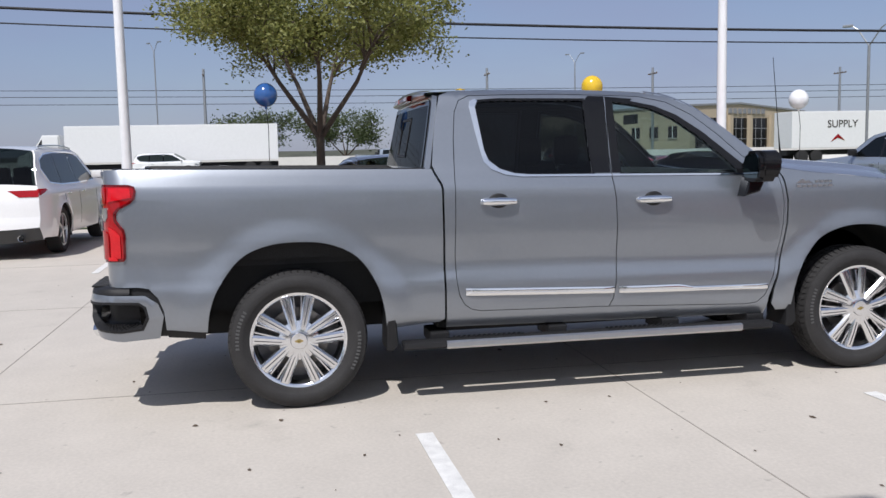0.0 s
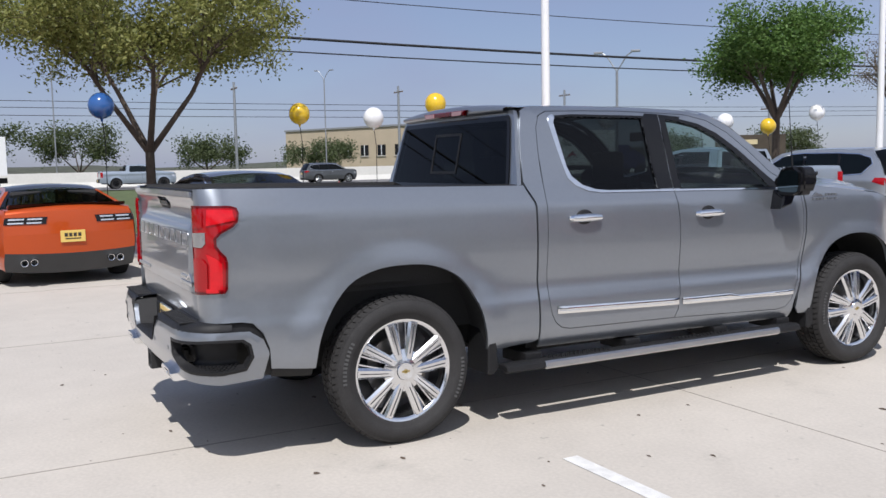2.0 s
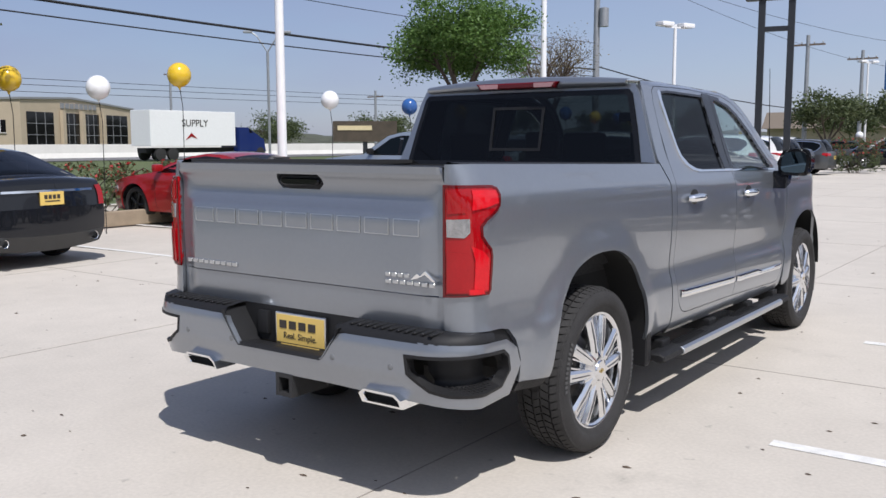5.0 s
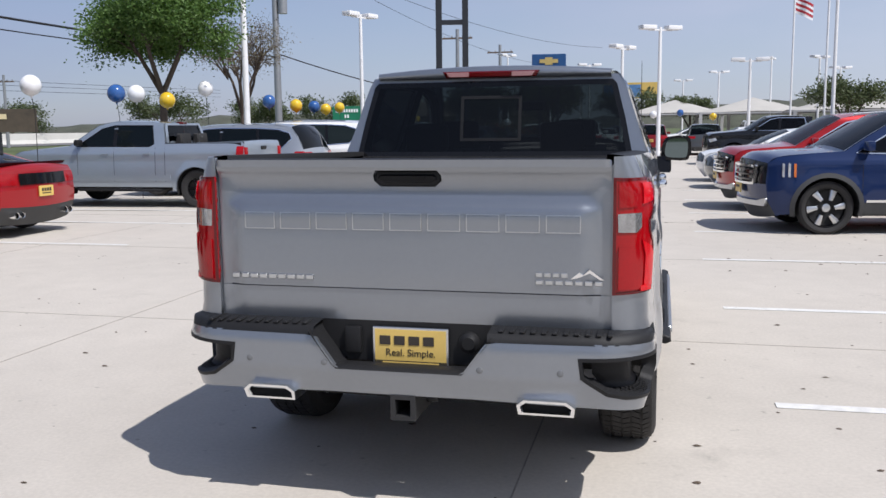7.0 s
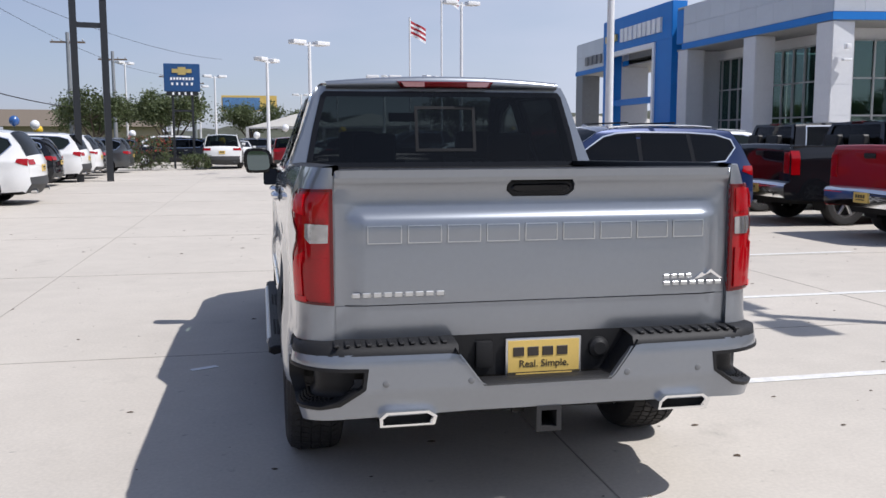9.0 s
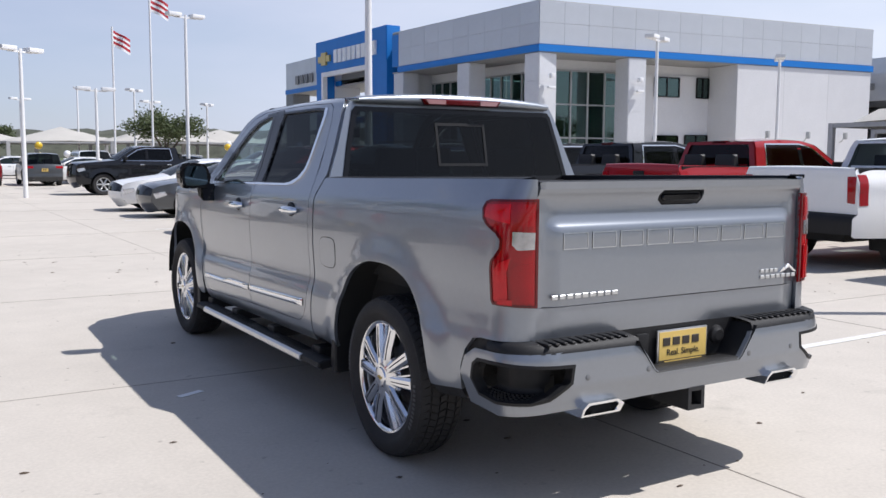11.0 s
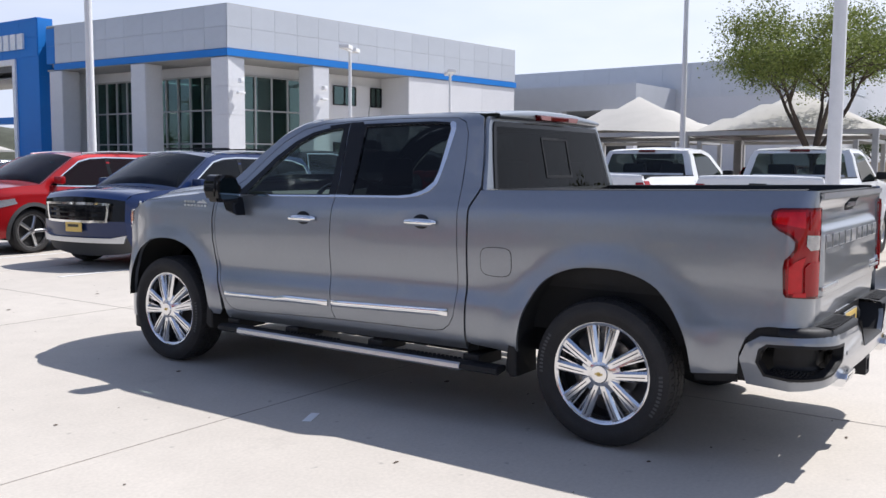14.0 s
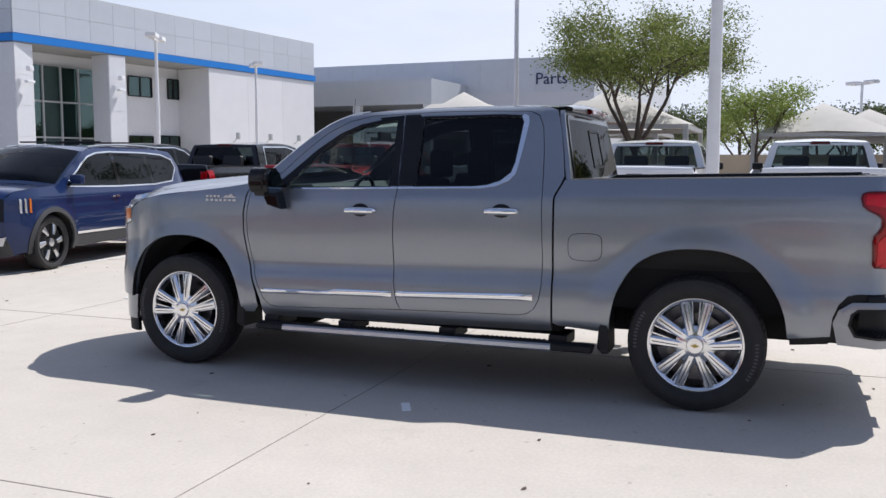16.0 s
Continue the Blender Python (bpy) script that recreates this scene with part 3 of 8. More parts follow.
rear_window = [(1.150, 1.790), (1.170, 1.822), (1.30, 1.832), (1.862, 1.833), (1.862, 1.60), (1.868, 1.373), (1.46, 1.373), (1.36, 1.382), (1.27, 1.410), (1.205, 1.462), (1.185, 1.52), (1.165, 1.66)]
front_door = [(2.02, 1.870), (1.995, 1.50), (1.995, 1.345), (2.012, 1.20), (2.018, 1.03), (2.012, 0.80), (2.003, 0.68), (1.985, 0.58), (1.955, 0.525), (2.90, 0.502), (2.985, 0.512), (3.04, 0.56), (3.10, 0.70),
              (3.150, 0.90), (3.172, 1.03), (3.176, 1.18), (3.150, 1.32), (3.105, 1.408), (2.985, 1.436), (2.92, 1.470), (2.76, 1.618), (2.60, 1.742), (2.43, 1.826), (2.25, 1.862)]
front_window = [(2.062, 1.826), (2.17, 1.815), (2.32, 1.782), (2.46, 1.722), (2.62, 1.610), (2.78, 1.468), (2.862, 1.378), (2.862, 1.366), (2.06, 1.371)]
cab_outer = [(0.905, 0.43), (0.905, 1.285), (0.90, 1.315), (0.862, 1.385), (0.845, 1.43), (0.865, 1.58), (0.892, 1.74), (0.925, 1.862), (0.99, 1.889), (1.20, 1.900), (1.60, 1.906), (2.00, 1.902), (2.25, 1.892),
             (2.45, 1.860), (2.62, 1.788), (2.80, 1.662), (2.98, 1.515), (3.085, 1.432), (3.125, 1.405), (3.172, 1.33), (3.198, 1.18), (3.194, 1.03), (3.172, 0.90), (3.122, 0.70), (3.065, 0.55), (3.05, 0.43)]
# both doors together, for the opening in the cab's side
doors_hole = rear_door[:12] + [p for p in front_door[::-1] if p[0] > 2.03] + [(1.955, 0.525)] + rear_door[20:]
bedside = [(UE, 0.745), (-0.90, 0.745), (-0.845, 0.735), (-0.795, 0.68), (-0.765, 0.60), (-0.757, 0.49)] + [tuple(p) for p in rear_arch] + [(0.60, 0.448), (0.86, 0.470), (0.892, 0.487), (0.892, 1.285), (0.886, 1.31), (0.852, 1.375), (0.838, 1.408), (0.3, 1.411), (-0.6, 1.418), (-1.0, 1.421), (UE, 1.418)]
fender = [(3.182, 1.33), (3.208, 1.18), (3.204, 1.03), (3.182, 0.90), (3.132, 0.70), (3.10, 0.60), (3.085, 0.50), (3.12, 0.455)] + [tuple(p) for p in front_arch] + [(4.30, 0.53), (4.56, 0.55), (4.60, 1.02), (4.40, 1.06), (4.27, 1.10), (4.25, 1.22), (4.16, 1.262), (4.0, 1.300), (3.7, 1.335), (3.4, 1.362), (3.135, 1.398)]

first_wheel = None
for side in (1, -1):
    skin("bed_side", bedside, body, GREY, truck, step=0.045, side=side, depth=0.02)
    skin("cab_side", cab_outer, body, GREY, truck, holes=[shrink(np.array(doors_hole), -0.0015)], step=0.045, side=side, depth=0.03)
    d1 = skin("rear_door", rear_door, body, GREY, truck, holes=[rear_window], step=0.045, gap=0.003, side=side, depth=0.03)
    d2 = skin("front_door", front_door, body, GREY, truck, holes=[front_window], step=0.045, gap=0.003, side=side, depth=0.03)
    skin("front_wing", fender, body, GREY, truck, step=0.05, gap=0.002, side=side, depth=0.02)
    # dark jambs behind the shut lines
    skin("jamb", shrink(np.array(cab_outer), 0.01), body, DARK, truck, holes=[shrink(np.array(rear_window), -0.03), shrink(np.array(front_window), -0.03)], step=0.09, off=-0.032, side=side, rim=False)
    skin("side_glass", shrink(np.array(rear_window), -0.01), body, PRIVACY, d1, step=0.12, off=-0.010, side=side, depth=0.004, label="dark privacy glass")
    skin("side_glass", shrink(np.array(front_window), -0.01), body, CABGLASS, d2, step=0.12, off=-0.010, side=side, depth=0.004, label="lightly tinted clear glass")
    # gloss black pillar cover and sail panel
    skin("pillar_cover", [(1.872, 1.835), (1.876, 1.372), (1.988, 1.372), (2.008, 1.860), (1.90, 1.862)], body, GLOSSBLACK, d1, step=0.08, off=0.003, side=side, depth=0.01)
    skin("pillar_cover", [(2.016, 1.858), (1.999, 1.372), (2.058, 1.372), (2.060, 1.828), (2.17, 1.818), (2.20, 1.845)], body, GLOSSBLACK, d2, step=0.08, off=0.003, side=side, depth=0.01)
    skin("window_rubber", shrink(np.array(rear_window), -0.014), body, GLOSSBLACK, d1, holes=[rear_window], step=0.06, off=0.002, side=side, depth=0.012)
    skin("window_rubber", [(2.05, 1.835), (2.18, 1.832), (2.34, 1.802), (2.49, 1.742), (2.66, 1.630), (2.84, 1.478), (2.955, 1.382), (2.955, 1.360), (2.05, 1.362)], body, GLOSSBLACK, d2, holes=[front_window], step=0.06, off=0.002, side=side, depth=0.012)
    # chrome surround: up the rear edge of the rear window and along the belt
    chrome_c = [(1.150, 1.842), (1.118, 1.828), (1.108, 1.79), (1.135, 1.62), (1.158, 1.50), (1.172, 1.445), (1.215, 1.400), (1.30, 1.366), (1.40, 1.354), (1.994, 1.352), (1.994, 1.364), (1.46, 1.366),
                (1.36, 1.374), (1.268, 1.402), (1.202, 1.456), (1.180, 1.52), (1.162, 1.66), (1.146, 1.79), (1.165, 1.828)]
    skin("chrome_surround", chrome_c, body, CHROME, d1, step=0.03, off=0.006, side=side, depth=0.014, label="chrome window surround")
    skin("chrome_belt", [(2.0, 1.352), (2.955, 1.348), (2.955, 1.358), (2.0, 1.364)], body, CHROME, d2, step=0.06, off=0.006, side=side, depth=0.014, label="chrome belt strip")
    # chrome door mouldings, with a step near the front end
    def moulding(parent, y0, y1, lo, hi):
        rows = []
        for y in np.linspace(y0, y1, 24):
            a, b = lo(y), hi(y)
            end = min(1.0, (y - y0 + 0.004) / 0.03, (y1 - y + 0.004) / 0.03)
            rows.append([lean((side * (side_x(y, a + (b - a) * k) + 0.003 + d * end), y, a + (b - a) * k)) for k, d in ((0, 0), (0.03, 0.010), (0.22, 0.0145), (0.42, 0.0155), (0.45, 0.0125), (0.70, 0.0145), (0.96, 0.010), (1.0, 0.0))])
        ob = grid_sheet("moulding", rows, CHROME, parent, "chrome side moulding", centre=(0, 2, 0.6))
        ob.data.set_sharp_from_angle(angle=radians(40))
    moulding(d1, 1.025, 1.990, lambda y: 0.628 - 0.018 * (y - 1.05), lambda y: 0.676 - 0.021 * (y - 1.03))
    moulding(d2, 2.022, 3.055, lambda y: 0.609 - 0.008 * (y - 2.02), lambda y: 0.655 - 0.018 * min(max((y - 2.44) / 0.08, 0), 1))
    # handles: chrome bar over a dark cup
    for d, hy, hz in ((d1, 1.245, 1.205), (d2, 2.262, 1.203)):
        sx = side * side_x(hy, hz)
        zc = hz + RAKE * (1.87 - hy)
        bm = bmesh.new()
        bmesh.ops.create_uvsphere(bm, u_segments=24, v_segments=12, radius=1, matrix=Matrix.LocRotScale((sx, hy, zc + 0.004), None, (0.010, 0.066, 0.046)))
        part("handle_cup", bm, BLACK, d, "dark handle recess", smooth=True)
        bm = bmesh.new()
        tube_bm([(sx + side * 0.006, hy - 0.112, zc), (sx + side * 0.022, hy - 0.098, zc), (sx + side * 0.030, hy - 0.05, zc + 0.001), (sx + side * 0.032, hy, zc + 0.002), (sx + side * 0.030, hy + 0.05, zc + 0.001), (sx + side * 0.022, hy + 0.098, zc), (sx + side * 0.006, hy + 0.112, zc)], 0.017, 14, bm=bm, taper=[0.015, 0.022, 0.0245, 0.025, 0.0245, 0.022, 0.015])
        part("door_handle", bm, CHROME, d, "chrome door handle", smooth=True)
    # door mirror
    mir = part("door_mirror", prism_bm([tuple(p) for p in smooth_poly([(1.00, 1.375), (1.03, 1.470), (1.12, 1.490), (1.205, 1.480), (1.225, 1.42), (1.218, 1.325), (1.19, 1.295), (1.06, 1.300), (1.01, 1.315)], 3, closed=True)] if side > 0 else
                                       [(-p[0], p[1]) for p in smooth_poly([(1.00, 1.375), (1.03, 1.470), (1.12, 1.490), (1.205, 1.480), (1.225, 1.42), (1.218, 1.325), (1.19, 1.295), (1.06, 1.300), (1.01, 1.315)], 3, closed=True)],
                                       "y", 2.86, 2.99, bev=0.028, seg=3), GLOSSBLACK, truck, "gloss black door mirror", smooth=True)
    gl = smooth_poly([(1.03, 1.375), (1.05, 1.455), (1.13, 1.470), (1.19, 1.462), (1.205, 1.41), (1.198, 1.335), (1.175, 1.318), (1.07, 1.320), (1.035, 1.335)], 3, closed=True)
    part("mirror_glass", prism_bm([(side * p[0], p[1]) for p in gl], "y", 2.856, 2.862), MIRROR, mir, "mirror glass", smooth=False)
    cp = smooth_poly([(1.10, 1.488), (1.19, 1.490), (1.224, 1.462), (1.232, 1.40), (1.226, 1.340), (1.20, 1.355), (1.195, 1.42), (1.17, 1.46)], 3, closed=True)
    part("mirror_cap", prism_bm([(side * p[0], p[1]) for p in cp], "y", 2.885, 3.0, bev=0.012, seg=2), GLOSSBLACK, mir, "black mirror cap", smooth=True)
    part("mirror_arm", prism_bm([(2.84, 1.20), (2.88, 1.33), (3.0, 1.33), (2.95, 1.23)], "x", side * 0.965, side * 1.08, bev=0.01), GLOSSBLACK, mir, smooth=True)
    # sill board, brackets and silver edge
    stp = part("running_board", prism_bm([(side * 0.962, 0.378), (side * 1.045, 0.385), (side * 1.075, 0.372), (side * 1.080, 0.345), (side * 1.05, 0.330), (side * 0.966, 0.345)], "y", 0.62, 3.06, bev=0.008), BLACK, truck, "black running board with silver edge", smooth=True)
    part("edge_strip", prism_bm([(side * 1.070, 0.380), (side * 1.086, 0.370), (side * 1.089, 0.345), (side * 1.072, 0.330), (side * 1.060, 0.34), (side * 1.060, 0.376)], "y", 0.885, 2.84, bev=0.003), SATIN, stp, "brushed silver edge strip", smooth=True)
    for y0, y1 in ((0.95, 1.40), (1.95, 2.40)):
        bm = bmesh.new()
        for i in range(14):
            for j in range(4):
                x = side * (0.975 + j * 0.021)
                y = y0 + (y1 - y0) * (i + 0.5 * (j % 2)) / 14
                box_bm(x - 0.006, x + 0.006, y - 0.008, y + 0.008, 0.380, 0.388, bm=bm)
        part("tread_pad", bm, BLACK, stp, "studded step pad")["kind"] = "stuff"
    for y in (0.86, 1.62, 2.38, 2.98):
        part("bracket", box_bm(min(side * 0.72, side * 0.99), max(side * 0.72, side * 0.99), y - 0.06, y + 0.06, 0.345, 0.42, bev=0.01), BLACK, stp)
    # mud flaps and arch liners
    for y, z1 in ((0.545, 0.60), (3.745 - 0.535, 0.62)):
        part("mud_flap", prism_bm([(y - 0.012, z1), (y + 0.035, z1 + 0.01), (y + 0.055, 0.36), (y + 0.02, 0.325), (y - 0.02, 0.33)], "x", side * 0.76, side * 1.012, bev=0.008), BLACK, truck, "black rubber mud flap", smooth=True)
    for y0, arch in ((0.0, rear_arch), (3.745, front_arch)):
        poly = [(p[0], p[1] + RAKE * (1.87 - p[0])) for p in arch]
        rows = [[(side * x, y0 + (p[0] - y0) * s, 0.42 + (p[1] - 0.42) * s) for p in poly] for x, s in ((1.0, 1.0), (0.90, 1.03), (0.62, 1.03), (0.60, 0.9))]
        grid_sheet("arch_liner", rows, DARK, truck)
        mesh("arch_wall", [(side * 0.60, p[0], p[1]) for p in poly], [tuple(range(len(poly)))], DARK, truck)
    # badge on the front wing: small bars in place of words, a ridge of peaks above
    badge = part("badge", prism_bm([(p[0], p[1] - 0.022) for p in ((3.385, 1.292), (3.35, 1.312), (3.335, 1.305), (3.31, 1.322), (3.285, 1.306), (3.26, 1.292))], "x", side * (side_x(3.35, 1.30) - 0.002), side * (side_x(3.35, 1.30) + 0.006)), SATIN, truck, "small silver badge with bars and peaks")
    for z0, y0, y1, cnt in ((1.300, 3.53, 3.40, 4), (1.272, 3.53, 3.26, 7)):
        for i in range(cnt):
            ya, yb = y0 + (y1 - y0) * (i + 0.14) / cnt, y0 + (y1 - y0) * (i + 0.84) / cnt
            xx, zz = side * (side_x(3.4, z0) + 0.001), z0 + RAKE * (1.87 - 3.4)
            part("badge_bar", box_bm(min(xx, xx + side * 0.005), max(xx, xx + side * 0.005), min(ya, yb), max(ya, yb), zz - 0.008, zz + 0.008), SATIN, badge)
    # tail lamp: red lens in a dark edge, bright blocks above and below, a clear reversing light between
    lamp = skin("tail_lamp", lamp_outline, body, REDLENS, truck, step=0.03, off=0.010, side=side, depth=0.02, label="red tail lamp with clear reversing light")
    edge = shrink(np.array(lamp_outline), 0.0005)
    skin("lamp_edge", edge, body, DARKRED, lamp, holes=[shrink(np.array(lamp_outline), 0.011)], step=0.02, off=0.0125, side=side, depth=0.01, label="dark red lamp edge")
    skin("clear_block", [(UE + 0.016, 1.200), (UE + 0.102, 1.204), (UE + 0.102, 1.150), (UE + 0.082, 1.128), (UE + 0.018, 1.130)][::-1], body, REVERSE, lamp, step=0.02, off=0.015, side=side, depth=0.01, label="clear reversing light")
    skin("lamp_block", [(UE + 0.110, 1.236), (UE + 0.245, 1.262), (UE + 0.238, 1.308), (UE + 0.118, 1.314)], body, BRIGHTRED, lamp, step=0.02, off=0.0165, side=side, depth=0.012, label="bright red upper block")
    skin("lamp_block", [(UE + 0.020, 1.222), (UE + 0.088, 1.228), (UE + 0.094, 1.318), (UE + 0.020, 1.318)], body, REDLENS, lamp, step=0.02, off=0.0145, side=side, depth=0.012)
    skin("lamp_block", [(UE + 0.118, 0.912), (UE + 0.176, 0.916), (UE + 0.176, 1.046), (UE + 0.150, 1.075), (UE + 0.104, 1.098), (UE + 0.120, 1.04)], body, BRIGHTRED, lamp, step=0.02, off=0.0165, side=side, depth=0.012, label="bright red lower block")
    skin("lamp_block", [(UE + 0.020, 0.905), (UE + 0.106, 0.908), (UE + 0.108, 1.045), (UE + 0.085, 1.068), (UE + 0.020, 1.072)], body, REDLENS, lamp, step=0.02, off=0.0185, side=side, depth=0.012)
    skin("lamp_foot", [(UE + 0.100, 0.900), (UE + 0.160, 0.902), (UE + 0.150, 0.922), (UE + 0.100, 0.922)], body, BRIGHTRED, lamp, step=0.02, off=0.020, side=side, depth=0.01)
    # head lamp wrap and marker
    hl = skin("head_lamp", [(4.268, 1.105), (4.40, 1.065), (4.60, 1.03), (4.60, 1.19), (4.40, 1.21), (4.262, 1.222)], body, CLEARLENS, truck, step=0.04, off=0.004, side=side, depth=0.02, label="clear head lamp")
    skin("side_marker", [(4.272, 1.125), (4.335, 1.11), (4.335, 1.195), (4.270, 1.205)], body, AMBER, hl, step=0.04, off=0.008, side=side, depth=0.01, label="amber side marker")
    # lower black valance behind the rear wheel
    skin("valance", [(-0.535, 0.476), (-0.752, 0.486), (-0.752, 0.438), (-0.54, 0.425)], body, BLACK, truck, step=0.06, off=-0.004, side=side, depth=0.02)
    # wheels
    for y in (0.0, 3.745):
        at = pose(side * 0.868, y, 0.417, 0, 0, 0 if side > 0 else 180) @ pose(0, 0, 0, rx=(8 if y else 0))
        if first_wheel is None:
            first_wheel = truck_wheel(truck, at)
        else:
            copy_thing(first_wheel, at).parent = truck

# fuel door on the driver's side
fd = [tuple(p) for p in smooth_poly([(0.585, 0.99), (0.60, 1.055), (0.69, 1.068), (0.78, 1.055), (0.797, 0.985), (0.78, 0.915), (0.69, 0.898), (0.60, 0.912)], 4, closed=True)]
skin("fuel_door_seam", shrink(np.array(fd), -0.004), body, DARK, truck, step=0.05, off=0.0008, side=-1, depth=0.004)
skin("fuel_door", fd, body, GREY, truck, step=0.05, off=0.0022, side=-1, depth=0.004)

# roof, windscreen, bonnet, nose
roof_edge = curve([(0.83, 1.872), (0.99, 1.889), (1.20, 1.900), (1.60, 1.906), (2.00, 1.902), (2.25, 1.892), (2.45, 1.860), (2.62, 1.788), (2.80, 1.662), (2.98, 1.515), (3.085, 1.432)])


def roof_row(y, n=17, crown=0.035, inset=0.0):
    z = roof_edge(y)
    xe = prof(z) + 0.002 - inset
    return [lean((xe * s, y + (0.10 * (1 - s * s) * min(max((y - 2.2) / 0.6, 0), 1)), z + crown * (1 - s * s))) for s in np.linspace(-1, 1, n)]


rf = grid_sheet("roof", [roof_row(y)[::-1] for y in list(np.linspace(0.93, 2.34, 16))], GREY, truck, centre=(0, 2, 1))
part("aerial", tube_bm([(0.83, 3.24, 1.40), (0.83, 3.22, 1.60), (0.83, 3.17, 2.10)], 0.003, 6, taper=[0.010, 0.0035, 0.0022]), BLACK, truck, "thin black whip aerial")
grid_sheet("windscreen", [roof_row(y, inset=0.055, crown=0.03)[::-1] for y in np.linspace(2.34, 3.10, 12)], CABGLASS, truck, "clear windscreen", centre=(0, 2, 1))
for side in (1, -1):
    rows = []
    for y in np.linspace(2.30, 3.12, 12):
        z = roof_edge(y)
        xe = prof(z)
        rows.append([lean((side * (xe - k), y, z + 0.012 + c)) for k, c in ((0.0, -0.012), (0.02, 0.002), (0.07, 0.006))])
    grid_sheet("windscreen_pillar", rows if side < 0 else [r[::-1] for r in rows], GREY, truck)
hood_edge = curve([(3.08, 1.405), (3.135, 1.398), (3.4, 1.362), (3.7, 1.335), (4.0, 1.300), (4.16, 1.262), (4.25, 1.225), (4.40, 1.20)])


def hood_row(y):
    z = hood_edge(y)
    xe = side_x(min(y, 4.2), z) - 0.004 if y < 4.2 else side_x(4.2, z) - 0.30 * (1 - math.cos(min((y - 4.2) / 0.27, 1) * 1.3))
    return [lean((xe * s, y + 0.26 * (1 - s * s) * max(0, (y - 3.6) / 0.85), z + 0.062 * (1 - abs(s) ** 2.4) + (0.022 if abs(s) < 0.62 else 0) + 0.02 * (1 - abs(s) ** 8))) for s in np.linspace(-1, 1, 27)]


grid_sheet("bonnet", [hood_row(y)[::-1] for y in np.linspace(3.10, 4.42, 18)], GREY, truck, centre=(0, 3.5, 0.5))
nose = [[lean((x, 4.37 + 0.24 * (1 - (x / 0.78) ** 2), z)) for x in np.linspace(-0.78, 0.78, 13)] for z in (0.30, 0.45, 0.62, 0.80, 1.0, 1.16, 1.26)]
grid_sheet("grille", [r[::-1] for r in nose], GLOSSBLACK, truck, "dark front grille")
fb = lambda u, z: lean((0.915 * math.sin(u), 4.21 + 0.42 * math.cos(u) - 0.06 * max(0, 0.4 - z), z))
skin("front_bumper", [(-1.5, 0.34), (1.5, 0.34), (1.56, 0.60), (1.2, 0.66), (-1.2, 0.66), (-1.56, 0.60)], lambda u, z: (fb(-u, z)), GREY, truck, step=0.09, depth=0.03)
skin("front_valance", [(-1.5, 0.24), (1.5, 0.24), (1.5, 0.345), (-1.5, 0.345)], lambda u, z: (fb(-u, z)), BLACK, truck, step=0.12, off=-0.01, depth=0.03)

# cab back: frame round the rear window, glass, sliding pane
def back(x, z):
    return lean((x, 0.80 + (z - 1.40) * 0.20 - 0.02 * (1 - (x / 0.9) ** 2), z))


half = lambda z: prof(z) - 0.012
frame_out = [(-half(1.36), 1.36), (half(1.36), 1.36), (half(1.60), 1.60), (half(1.80), 1.80), (half(1.865), 1.865), (-half(1.865), 1.865), (-half(1.80), 1.80), (-half(1.60), 1.60)]
rw = [(-0.825, 1.394), (0.825, 1.394), (0.782, 1.60), (0.730, 1.80), (0.712, 1.820), (-0.712, 1.820), (-0.730, 1.80), (-0.782, 1.60)]
cb = skin("cab_back", frame_out, lambda x, z: back(x, z), GREY, truck, holes=[rw], step=0.06, depth=0.03)
cg = skin("rear_glass", shrink(np.array(rw), -0.014), back, PRIVACY, truck, step=0.12, off=0.006, depth=0.004, label="dark rear window glass")
skin("glass_band", shrink(np.array(rw), -0.012), back, GLOSSBLACK, truck, holes=[shrink(np.array(rw), 0.018)], step=0.08, off=0.0075, depth=0.003)
skin("sliding_pane", [(-0.185, 1.475), (0.185, 1.475), (0.185, 1.745), (-0.185, 1.745)], back, BLACK, truck, holes=[[(-0.168, 1.492), (0.168, 1.492), (0.168, 1.728), (-0.168, 1.728)]], step=0.06, off=0.011, depth=0.006, label="frame of the sliding rear pane")
# spoiler lip over the glass, with the third brake light
lip = [[lean((s * (0.718 - (0.01 if y < 0.86 else 0)), y - 0.015 * (1 - s * s), z)) for s in np.linspace(1, -1, 15)] for y, z in ((0.935, 1.895), (0.88, 1.893), (0.842, 1.880), (0.838, 1.865), (0.855, 1.852), (0.92, 1.846))]
for r in lip[:3]:
    for i, s in enumerate(np.linspace(1, -1, 15)):
        r[i] = (r[i][0], r[i][1], r[i][2] + 0.033 * (1 - s * s))
grid_sheet("roof_lip", lip, GREY, truck, centre=(0, 1.5, 1.7))
bl = part("brake_light", prism_bm([(-0.295, 1.905), (0.295, 1.905), (0.27, 1.868), (-0.27, 1.868)], "y", 0.80, 0.90, bev=0.008), DARKRED, truck, "dark red high brake light with cargo lamps", smooth=True)
for x in (-1, 1):
    part("cargo_lamp", prism_bm([(x * 0.13, 1.900), (x * 0.27, 1.900), (x * 0.25, 1.873), (x * 0.13, 1.873)], "y", 0.795, 0.83), material("smoky lens", (0.42, 0.22, 0.22), rough=0.1, coat=1.0), bl)

